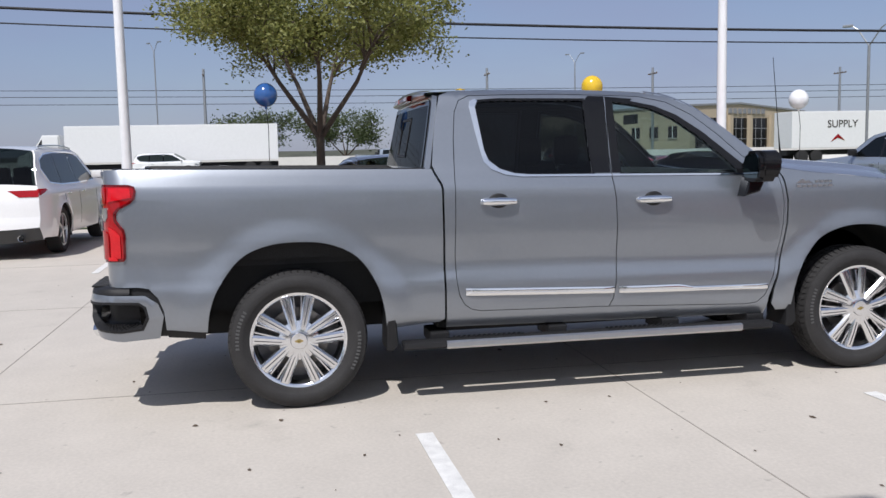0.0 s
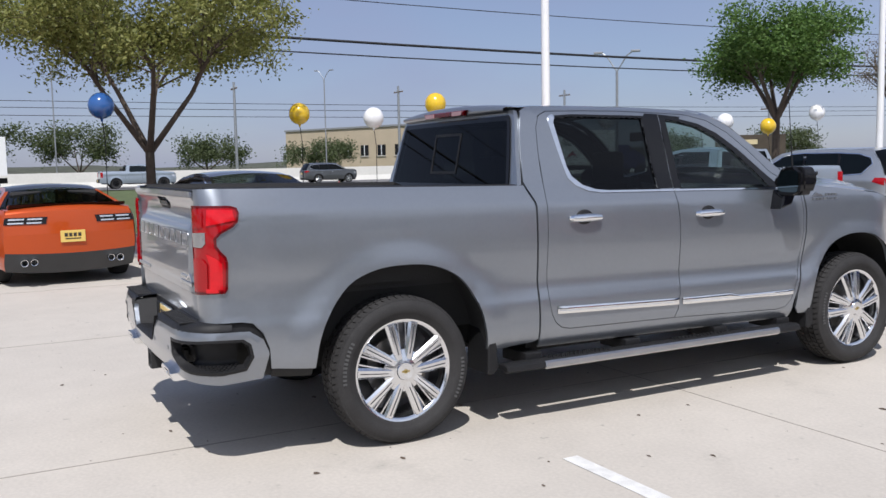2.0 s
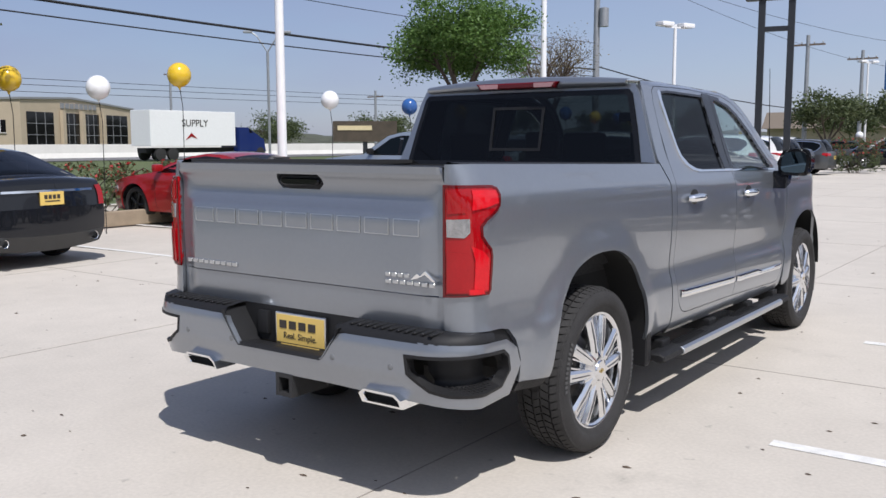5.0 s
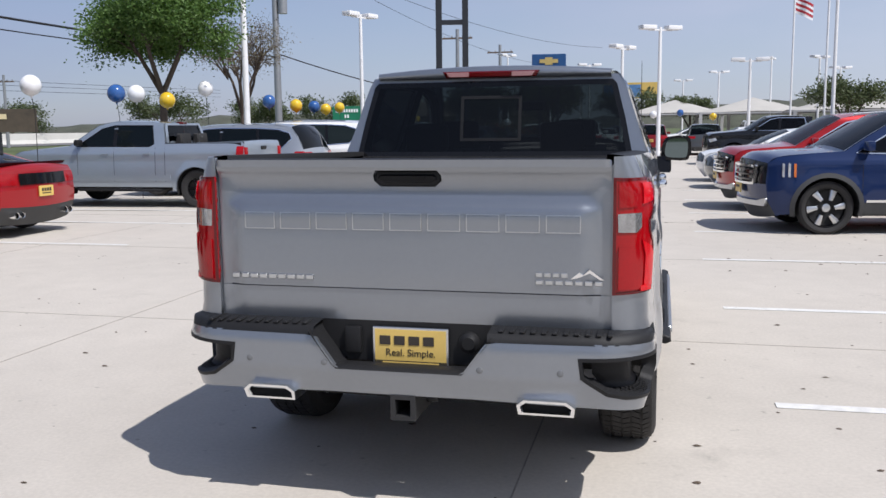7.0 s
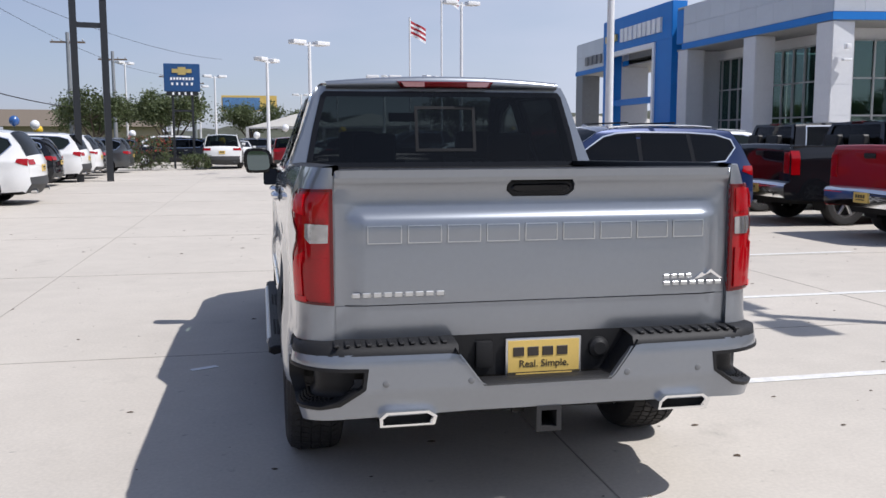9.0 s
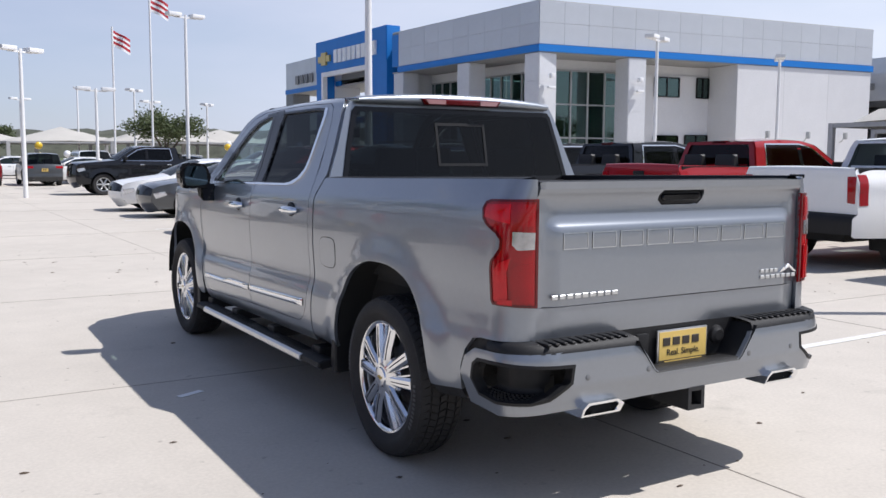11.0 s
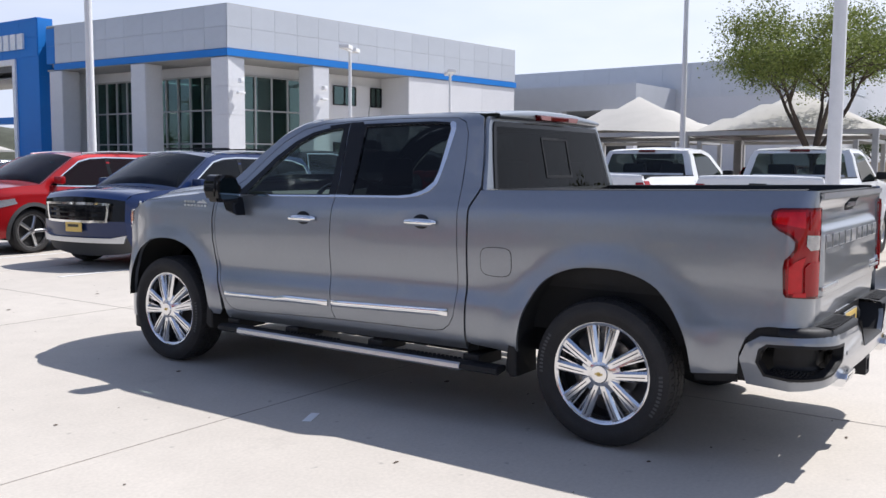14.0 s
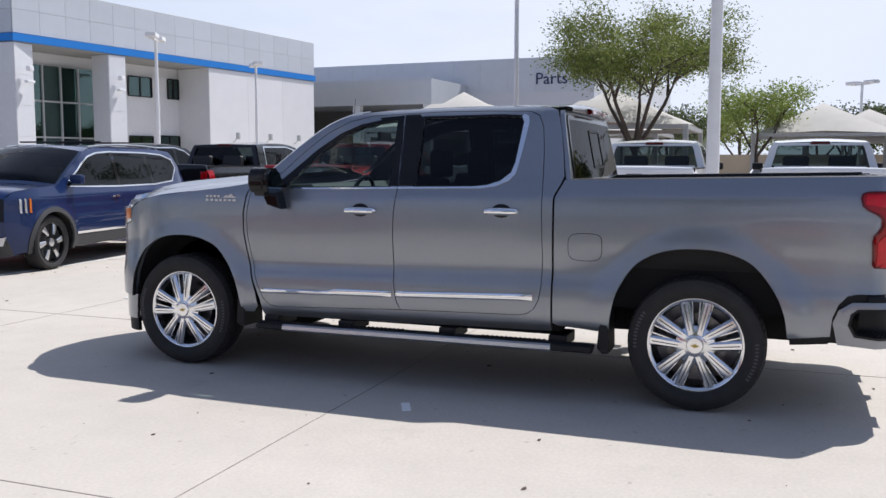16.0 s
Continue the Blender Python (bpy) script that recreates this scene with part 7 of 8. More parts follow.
# sign bars in place of letters, with a gold cross
for i in range(9):
    y = 19.6 - i * 0.66
    child_box("sign_letter", SIGNWHITE, arch_b, -1.36, -1.23, y - 0.24, y + 0.24, 7.45, 8.25, label="white sign letter block")
em = child_box("sign_emblem", GOLD, arch_b, -1.36, -1.23, 20.5, 22.3, 7.62, 8.02, label="gold cross emblem")
child_box("emblem_arm", GOLD, em, -1.38, -1.231, 21.05, 21.75, 7.42, 8.22)

# parts and service building further east
svc = thing("service_building", "long pale grey service building with flat parapet", "building", at=(53, 17, 0), turn=-3)
child_box("wall", material("grey white wall", (0.60, 0.61, 0.64), rough=0.6, var=0.04, scale=0.6), svc, 0, 30, -6.0, 18, 0, 8.4)
panels(svc, PANEL, "y", 0.0, -6.0, 18.0, 6.1, 8.4, 12, 1, -1)
panels(svc, PANEL, "x", -6.0, 0.0, 12.0, 6.6, 8.4, 6, 1, -1)
child_box("lower_wing", PANEL, svc, -6, -0.05, 3.0, 19, 5.1, 6.7, label="grey fascia over the service bays")
# back wall coloured near black for the shade inside the bays
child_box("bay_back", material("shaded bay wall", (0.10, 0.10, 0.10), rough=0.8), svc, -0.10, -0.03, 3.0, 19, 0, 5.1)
child_box("bay_end", WHITEWALL, svc, -6, -0.11, 19.02, 19.2, 0, 6.7)
for y in (3.1, 8.2, 13.4, 18.4):
    child_box("bay_pillar", COLUMN, svc, -5.95, -5.45, y, y + 0.5, 0, 5.09)
for i in range(9):
    child_box("sign_letter", SHADOWGAP, svc, -6.08, -6.01, 12.2 + i * 0.5, 12.55 + i * 0.5, 5.75, 6.15)
text_part("parts_sign", "Parts", 1.1, material("navy sign", (0.02, 0.03, 0.10), rough=0.4), svc, pose(-0.06, -3.1, 6.95, 90, 0, -90), 0.03)

# fabric shade canopies
FABRIC = material("beige shade cloth", (0.45, 0.43, 0.39), rough=0.9, var=0.08, scale=2)
STEEL = material("grey painted steel", (0.42, 0.42, 0.42), rough=0.5)


def canopy(x, y, s=2.45, eave=2.62, peak=3.75):
    c = thing("shade_canopy", "beige pyramid shade cloth on grey steel posts", "canopy", "shade canopies", (x, y, 0))
    n = 7
    rows = []
    for i in range(n):
        r = []
        for j in range(n):
            u, v = -1 + 2 * i / (n - 1), -1 + 2 * j / (n - 1)
            d = max(abs(u), abs(v))
            r.append((u * s, v * s, eave + (peak - eave) * (1 - d) ** 1.03 - 0.10 * d * (1 - abs(abs(u) - abs(v)))))
        rows.append(r)
    grid_sheet("cloth", rows, FABRIC, c)
    for u in (-1, 1):
        part("eave_beam", box_bm(-s, s, u * s - 0.05, u * s + 0.05, eave - 0.2, eave - 0.08), STEEL, c)
        part("cross_beam", box_bm(u * s - 0.05, u * s + 0.05, -s, s, eave - 0.2, eave - 0.08), STEEL, c)
        for v in (-1, 1):
            part("post", box_bm(u * s - 0.07, u * s + 0.07, v * s - 0.07, v * s + 0.07, 0, eave - 0.08), STEEL, c)
    return c


first = canopy(21.3, 9.2)
for x, y in ((21.3, 4.4), (27.0, 11.7), (27.0, 5.9), (31, -2), (36, -4), (31, -7.5), (36, -9.5), (42, -6), (42, -12)):
    copy_thing(first, pose(x, y, 0))
for x, y in ((14, 66), (20, 70), (8, 72), (26, 68), (2, 76), (32, 74)):
    copy_thing(first, pose(x, y, 0) @ Matrix.Diagonal((1.7, 1.7, 1.0, 1)))

# building beyond the highway
shop = thing("warehouse", "tan brick warehouse with dark bay doors", "building", at=(-88.7, 46.6, 0.0), turn=114.8)
BRICKT = material("tan wall", (0.46, 0.38, 0.27), rough=0.85, var=0.10, scale=0.8)
SIDE = 25.0
part("wall", prism_bm([(0, 0), (22, 0), (22, 5.7), (9, 6.5), (0, 6.15)], "y", 0, SIDE), BRICKT, shop)
part("roof_edge", prism_bm([(-0.15, 6.14), (9, 6.5), (22.15, 5.69), (22.15, 5.9), (9, 6.72), (-0.15, 6.36)], "y", -0.15, SIDE + 0.1), SHADOWGAP, shop)
for x, w in ((0.9, 4.6), (7.2, 3.1), (10.9, 3.4), (15.6, 5.0)):
    bd = child_box("bay_door", GLOSSBLACK, shop, x, x + w, -0.06, 0.05, 0, 4.9, label="dark glazed bay")
    for k in range(1, 4):
        child_box("door_rail", SHADOWGAP, bd, x, x + w, -0.09, -0.061, k * 1.22 - 0.03, k * 1.22 + 0.03)
    for k in range(1, 3):
        child_box("door_stile", SHADOWGAP, bd, x + w * k / 3 - 0.03, x + w * k / 3 + 0.03, -0.092, -0.0615, 0, 4.9)
for x in (6.6, 10.3, 14.6):
    child_box("pier", BRICKT, shop, x, x + 0.55, -0.5, -0.10, 0, 5.2)
for k in range(8):
    child_box("sign_letter", SHADOWGAP, shop, 6.8 + k * 0.9, 7.4 + k * 0.9, -0.16, -0.02, 5.4, 6.0, label="dark sign block")
for y in (1.8, 4.6, 7.4, 10.2, 13.0, 15.8, 18.6, 21.4):
    wn2 = child_box("window", GLOSSBLACK, shop, -0.05, 0.04, y, y + 1.3, 2.7, 4.0)
    child_box("window_bar", SIGNWHITE, wn2, -0.08, -0.051, y + 0.61, y + 0.69, 2.7, 4.0)
    child_box("window_sill", CURBM, wn2, -0.12, -0.051, y - 0.1, y + 1.4, 2.58, 2.68)
house = thing("house", "brown-roofed house beyond the lot", "house", at=(-22, 112, 0), turn=10)
child_box("wall", BRICKT, house, -9, 9, 0, 8, 0, 3.2)
part("roof", prism_bm([(-1, 3.1), (4, 5.2), (9, 3.1)], "x", -9.6, 9.6), material("brown shingles", (0.16, 0.13, 0.10), rough=0.9), house)

# ---- highway in the west ----
road = mesh("road", [(-74, -400, 0.16), (-62, -400, 0.16), (-62, 400, 0.16), (-74, 400, 0.16)], [(0, 1, 2, 3)], ASPHALT, None, smooth=False)
tagged(road, "grey asphalt highway beyond the verge", "road", kind="structure")
bar = part("barrier", prism_bm([(-76.3, 0.1), (-75.6, 0.1), (-75.8, 0.6), (-75.85, 1.42), (-76.1, 1.42), (-76.1, 0.6)], "y", -400, 400), material("pale concrete barrier", (0.66, 0.64, 0.60), rough=0.8, var=0.08, scale=0.5), None)
tagged(bar, "pale concrete highway barrier wall", "barrier", kind="structure")
kerb = part("kerb", prism_bm([(-15.2, 0.0), (-15.2, 0.13), (-15.17, 0.15), (-15.45, 0.15), (-15.45, 0.0)], "y", -60, 34, bev=0.0), CURBM, None)
tagged(kerb, "concrete kerb along the grass verge", "kerb", kind="structure")


def lorry(name, label, at, turn, box_len, cab_mat, trailer):
    t = thing(name, label, "lorry", "traffic", at, turn)
    part("cargo_box", box_bm(-1.25, 1.25, -box_len, 0, 1.15, 3.95, bev=0.03), material("white box panel", (0.78, 0.78, 0.77), rough=0.5, var=0.04), t)
    cab = part("cab", prism_bm([(0.4, 0.6), (0.4, 3.3 if trailer else 2.7), (1.6, 3.3 if trailer else 2.7), (2.2, 2.2), (3.4, 1.7), (3.6, 0.6)], "x", -1.15, 1.15, bev=0.08, seg=2), cab_mat, t, smooth=True)
    part("cab_glass", prism_bm([(1.65, 2.25), (1.62, 3.0 if trailer else 2.6), (2.1, 2.25)], "x", -1.17, 1.17), GLOSSBLACK, cab)
    part("chassis", box_bm(-0.5, 0.5, -box_len, 3.2, 0.6, 1.0), BLACK, t)
    for y in (2.9, -box_len + 1.0, -box_len + 2.2) + ((-0.6, 0.6) if trailer else ()):
        for s in (1, -1):
            part("wheel", lathe([(0.0005, s * 1.18), (0.28, s * 1.18), (0.5, s * 1.15), (0.5, s * 0.85), (0.0005, s * 0.85)], 24, "x", (0, y, 0.5)), RUBBER, t, smooth=True)
    return t


lorry("articulated_lorry", "white articulated lorry with a long white trailer", (-68, -15.4, 0.16), 180, 16, WHITEP, True)
bt = lorry("box_lorry", "white box lorry with a dark blue cab", (-58.0, 47.8, 0.15), 0, 8.5, paint("navy paint", (0.012, 0.025, 0.12)), False)
text_part("lorry_sign", "SUPPLY", 0.8, INK, bt, pose(1.27, -4.2, 2.95, 90, 0, 90), 0.01)
part("lorry_mark", prism_bm([(-5.2, 1.6), (-4.6, 2.2), (-4.0, 1.7), (-4.6, 1.9)], "x", 1.26, 1.28), REDP, bt)
again(suv_white, -64, -7.5, 0, 0.16, "traffic", "white SUV driving along the highway")
again(suv_grey, -66, 25, 0, 0.16, "traffic", "grey SUV driving along the highway")
again(tacoma, -66, 9.5, 0, 0.16, "traffic", "silver pickup driving along the highway")

# ---- poles, lamps, signs ----
POLE = material("white painted pole", (0.78, 0.78, 0.78), rough=0.45, var=0.06)
GALV = material("galvanised steel", (0.33, 0.34, 0.35), rough=0.45, metal=0.6)
BLACKST = material("black painted steel", (0.018, 0.02, 0.024), rough=0.4)
WOODP = material("weathered pole wood", (0.16, 0.12, 0.09), rough=0.9, var=0.2)


def light_pole(x, y, h, r=0.075, heads=2, turn=0, base=0.0, z=0.0):
    t = thing("lamp_post", "white square-headed car park lamp post", "lamp post", "car park lamp posts", (x, y, z), turn)
    part("pole", tube_bm([(0, 0, base), (0, 0, h)], r, 12, taper=[r * 1.15, r * 0.8]), POLE, t, smooth=True)
    if base:
        part("pedestal", lathe([(0.30, 0), (0.30, base - 0.03), (0.27, base), (0.0005, base)], 24, "z"), CURBM, t, "round concrete pedestal", smooth=True)
    for k in range(heads):
        s = 1 if k == 0 else -1
        a = part("arm", box_bm(min(0, s * 0.5), max(0, s * 0.5), -0.03, 0.03, h - 0.14, h - 0.08), POLE, t)
        part("head", box_bm(min(s * 0.25, s * 0.85), max(s * 0.25, s * 0.85), -0.20, 0.20, h - 0.10, h + 0.06, bev=0.03), POLE, t, "flat box lamp head", smooth=True)
    return t


light_pole(-14.2, -3.17, 9.0, 0.10, 2, 0, base=0.85)
for x, y in ((-10.35, 8.75), (-11.0, 20.3)):
    light_pole(x, y, 9.5, 0.085, 2, 0, base=0.85)
light_pole(6.86, 0.44, 6.5, 0.088, 2, 90)
light_pole(7.85, 17.9, 7.4, 0.10, 2, 90)
light_pole(17.6, 6.4, 7.5, 0.07, 2)
for x, y, h in ((-10.3, 28.9, 5.9), (0.85, 31.5, 5.3), (-0.75, 36, 5.0), (22.56, 22.2, 6.25), (30.3, 22.6, 6.0), (7.7, 35, 7.5), (4.9, 40, 4.6), (-4.2, 62, 6.0), (-8, 70, 6.5), (-6.4, 80, 6.3), (-10.5, 64, 7.0), (5.5, 75, 6.0), (9.3, 72, 6.8), (2.8, 84, 5.8), (13, 64, 5.5), (16, 60, 5.2), (40, -4, 5.2), (11, 60, 6.0)):
    light_pole(x, y, h, 0.075, 2, (x * 37) % 90)
# flag poles with drooping flags
for x, y, h in ((8.6, 54.6, 9.4), (9.8, 50.0, 11)):
    fl = thing("flag_pole", "white flag pole with a red and white striped flag", "flag pole", "flag poles", (x, y, 0))
    part("pole", tube_bm([(0, 0, 0), (0, 0, h)], 0.06, 10), POLE, fl, smooth=True)
    for k in range(6):
        rows = [[(0.08 + u * 1.0, 0.10 * math.sin(u * 7 + k * 0.2), h - 0.2 - k * 0.16 - v * 0.16 - u * 0.5) for u in np.linspace(0, 1, 9)] for v in (0, 1)]
        grid_sheet("stripe", rows, material("red flag cloth", (0.45, 0.03, 0.04), rough=0.8) if k % 2 == 0 else SIGNWHITE, fl)
# twin-post black sign frame
sp = thing("sign_frame", "tall black steel sign frame on two posts", "sign frame", at=(-7.15, 30.8, 0), turn=12)
for x in (-0.52, 0.52):
    part("post", box_bm(x - 0.12, x + 0.12, -0.12, 0.12, 0, 6.75), BLACKST, sp)
part("cross_bar", box_bm(-0.40, 0.40, -0.08, 0.08, 5.60, 5.78), BLACKST, sp)
part("top_beam", box_bm(-1.1, 1.1, -0.2, 0.2, 6.75, 7.0), BLACKST, sp)
# blue sign on legs
bs_ = thing("pylon_sign", "blue dealer sign on two black legs with gold cross", "sign", at=(-5.1, 45.4, 0), turn=4)
part("panel", box_bm(-0.92, 0.92, -0.15, 0.15, 4.05, 5.5, bev=0.03), material("sign blue", (0.015, 0.07, 0.20), rough=0.4), bs_)
part("lower_panel", box_bm(-0.80, 0.80, -0.12, 0.12, 3.85, 4.045), BLACKST, bs_)
for x in (-0.5, 0.5):
    part("leg", box_bm(x - 0.06, x + 0.06, -0.06, 0.06, 0, 3.85), BLACKST, bs_)
part("leg_bar", box_bm(-0.44, 0.44, -0.04, 0.04, 3.0, 3.1), BLACKST, bs_)
part("emblem", box_bm(-0.5, 0.5, -0.19, -0.152, 5.02, 5.22), GOLD, bs_, "gold cross emblem")
part("emblem_arm", box_bm(-0.2, 0.2, -0.195, -0.153, 4.92, 5.32), GOLD, bs_)
for z, n in ((4.72, 8), (4.45, 5), (3.95, 4)):
    for i in range(n):
        x = -0.62 + 1.24 * (i + 0.5) / n
        part("letter_block", box_bm(x - 0.05, x + 0.05, -0.17, -0.121, z - 0.07, z + 0.07), SIGNWHITE, bs_)
# hoarding far off
hb = thing("billboard", "yellow and blue advertising hoarding on one post", "billboard", at=(-2.1, 85, 0))
part("panel", box_bm(-2.6, 2.6, -0.2, 0.2, 4.2, 5.7), YELLOW, hb)
part("picture", box_bm(-2.5, 1.0, -0.25, -0.21, 4.3, 5.5), material("hoarding picture", (0.10, 0.22, 0.42), rough=0.5, var=0.4, scale=1.0), hb)
part("post", box_bm(-0.2, 0.2, -0.2, 0.2, 0, 4.2), BLACKST, hb)
# dark hoarding in the north-west
hb2 = thing("billboard", "dark brown advertising hoarding with pale lettering bars", "billboard", at=(-49.5, 56.2, 0), turn=44)
part("panel", box_bm(-2.8, 2.8, -0.2, 0.2, 1.6, 3.4), material("brown hoarding", (0.06, 0.045, 0.03), rough=0.6, var=0.5, scale=1.5), hb2)
part("lettering_bar", box_bm(-2.4, 0.6, -0.26, -0.21, 2.6, 3.0), material("tan letter", (0.6, 0.5, 0.3), rough=0.6), hb2)
part("leg", box_bm(-0.2, 0.2, -0.1, 0.1, 0, 1.6), BLACKST, hb2)
# green street sign
gs = thing("street_sign", "green street name sign on a steel post", "street sign", at=(-12.4, 33, 0), turn=18)
part("panel", box_bm(-0.62, 0.62, -0.02, 0.02, 1.95, 2.55, bev=0.01), material("sign green", (0.01, 0.16, 0.08), rough=0.4), gs)
for z, n in ((2.36, 9), (2.12, 2)):
    for i in range(n):
        x = -0.5 + 1.0 * (i + 0.5) / 9 + (0.38 if n == 2 else 0)
        part("name_bar", box_bm(x - 0.035, x + 0.035, -0.035, -0.021, z - 0.07, z + 0.07), SIGNWHITE, gs)
part("post", tube_bm([(0, 0.05, 0), (0, 0.05, 2.6)], 0.04, 8), GALV, gs)
# highway lamps with two raised arms
for x, y, h in ((-27.7, 24.6, 6.6), (-80, 30, 11), (-80, 5, 11), (-80, -10, 12)):
    hl_ = thing("street_lamp", "tall steel street lamp with two raised arms", "street lamp", "street lamps", (x, y, land(x, y) - 0.05), 40)
    part("pole", tube_bm([(0, 0, 0), (0, 0, h - 1.0)], 0.06, 8), GALV, hl_)
    for s in (1, -1):
        part("arm", tube_bm([(0, 0, h - 1.0), (s * 0.45, 0, h - 0.3), (s * 0.7, 0, h - 0.12)], 0.03, 6), GALV, hl_)
        part("head", box_bm(min(s * 0.65, s * 1.05), max(s * 0.65, s * 1.05), -0.1, 0.1, h - 0.16, h - 0.06, bev=0.02), GALV, hl_)
# utility poles and wires
def util(x, y, h, z=0.0, arms=True):
    u = thing("utility_pole", "weathered utility pole with cross-arm", "utility pole", "utility poles", (x, y, z))
    part("pole", tube_bm([(0, 0, 0), (0, 0, h)], 0.14, 10, taper=[0.17, 0.12]), GALV, u, smooth=True)
    if arms:
        part("cross_arm", box_bm(-1.1, 1.1, -0.05, 0.05, h - 0.7, h - 0.58), WOODP, u)
        for k in (-0.95, -0.4, 0.4, 0.95):
            part("insulator", lathe([(0.03, h - 0.58), (0.05, h - 0.5), (0.02, h - 0.42), (0.0005, h - 0.42)], 8, "z", (k, 0, 0)), GALV, u)
    return u


u1 = util(-15.6, 33, 10.5)
part("transformer", lathe([(0.0005, 6.6), (0.2, 6.6), (0.2, 7.4), (0.0005, 7.45)], 16, "z", (0.35, 0, 0)), GALV, u1, smooth=True)
for x, y, h in ((-17.5, -42, 10.5), (-12.5, 72, 8.5), (-10, 92, 8.5), (-13.5, 60, 8.6), (-8.5, 105, 8.6), (-84, 22, 10), (-84, 40, 10), (-84, -6, 10), (-84, 62, 10), (-60, 70, 7)):
    util(x, y, h)
WIRE = material("black cable", (0.012, 0.012, 0.013), rough=0.7)


def wire(a, b, sag, r):
    pts = [Vector(a).lerp(Vector(b), t) - Vector((0, 0, sag * 4 * t * (1 - t))) for t in np.linspace(0, 1, 25)]
    w = part("power_line", tube_bm(pts, r, 5), WIRE, None)
    return tagged(w, "black overhead power line", "power line", "power lines")


wire((-17.5, -42, 7.6), (-15.6, 33, 4.75), 1.15, 0.035)
wire((-17.5, -42, 7.2), (-15.6, 33, 4.45), 1.15, 0.018)
wire((-17.5, -42, 8.7), (-15.6, 33, 5.9), 1.25, 0.012)
wire((-17.5, -42, 10.2), (-15.6, 33, 8.2), 1.1, 0.010)
wire((-15.6, 33, 4.9), (-10, 92, 5.6), 1.6, 0.03)
wire((-15.6, 33, 9.6), (-10, 92, 8.0), 1.2, 0.012)
wire((-15.6, 33, 9.6), (-4.0, 72, 8.0), 1.0, 0.012)
for z in (6.9, 6.3, 5.6):
    wire((-84, -120, z + 2.5), (-84, 160, z + 2.5), 1.5, 0.028)

# ---- balloons ----
BALL = {"blue": material("blue balloon vinyl", (0.03, 0.10, 0.30), rough=0.18, coat=0.6), "gold": material("gold balloon vinyl", (0.70, 0.46, 0.02), rough=0.2, coat=0.6), "white": material("white balloon vinyl", (0.80, 0.80, 0.80), rough=0.25, coat=0.4)}


def balloon(colour, x, y, z, r=0.20, ground=1.0):
    t = thing("balloon", f"{colour} vinyl balloon on a thin stick above the cars", "balloon", "balloons", (x, y, 0))
    bm = bmesh.new()
    bmesh.ops.create_uvsphere(bm, u_segments=24, v_segments=16, radius=r, matrix=Matrix.Translation((0, 0, z)) @ Matrix.Diagonal((1, 1, 1.03, 1)))
    b = part("ball", bm, BALL[colour], t, smooth=True)
    part("neck", lathe([(0.012, z - r - 0.05), (0.02, z - r - 0.02), (0.045, z - r + 0.02)], 10, "z"), BALL[colour], b, smooth=True)
    part("stick", tube_bm([(0.0, 0, z - r), (0.03, 0.03, z - r - 0.35), (0.02, 0.02, ground)], 0.007, 5), BLACK, t)
    return t


for c, x, y, z in (("blue", -9.6, -0.15, 2.57), ("gold", -11.1, 3.6, 2.56), ("gold", -9.7, 5.8, 2.68), ("white", -10.9, 5.05, 2.48), ("white", -11.0, 10.85, 2.48), ("white", -10.9, 17.65, 2.68), ("blue", -11.0, 13.7, 2.42), ("white", -11.0, 14.5, 2.44), ("gold", -11.2, 16.2, 2.34),
                   ("blue", -10.6, 21.0, 2.42), ("gold", -10.4, 22.6, 2.33), ("blue", -10.9, 25.4, 2.36), ("gold", -11.0, 26.8, 2.3), ("gold", -11.2, 28.8, 2.4), ("blue", -10.7, 34.2, 2.3), ("white", -10.8, 38, 2.2), ("gold", -10.9, 39.0, 2.0), ("white", -14.5, -7.2, 1.95)):
    beside = min(abs(y - yc) for yc in (-4.45, -0.95, 2.12, 7.45, 13.05, 16.1, 19.2, 22.3, 25.1, 27.9, 31.0, 34.0, 37.0, 40.2))
    balloon(c, x, y, z, 0.20, 1.0 if beside < 0.8 else -0.03)
for i in range(16):
    balloon(("white", "blue", "gold", "white")[i % 4], -9 + i * 2.3 + 0.9 * math.sin(i * 7), 55 + 9 * math.sin(i * 3.1), 1.9 + 0.5 * math.sin(i * 5.3), 0.22, 0.9)

# ---- trees and shrubs ----
BARK = material("grey brown bark", (0.085, 0.065, 0.05), rough=0.95, var=0.3, scale=8, bump=0.9, bump_scale=30)


def leaf_material(name, a, b):
    m = material(name, a, rough=0.6, var=0.25, scale=3)
    n, l = m.node_tree.nodes, m.node_tree.links
    bs = n["Principled BSDF"]
    geo, mix = n.new("ShaderNodeNewGeometry"), n.new("ShaderNodeMixRGB")
    mix.inputs[1].default_value, mix.inputs[2].default_value = (*a, 1), (*b, 1)
    l.new(geo.outputs["Random Per Island"], mix.inputs[0])
    tr, add = n.new("ShaderNodeBsdfTranslucent"), n.new("ShaderNodeMixShader")
    l.new(mix.outputs[0], bs.inputs["Base Color"])
    l.new(mix.outputs[0], tr.inputs[0])
    add.inputs[0].default_value = 0.32
    out = n["Material Output"]
    l.new(bs.outputs[0], add.inputs[1])
    l.new(tr.outputs[0], add.inputs[2])
    l.new(add.outputs[0], out.inputs[0])
    return m


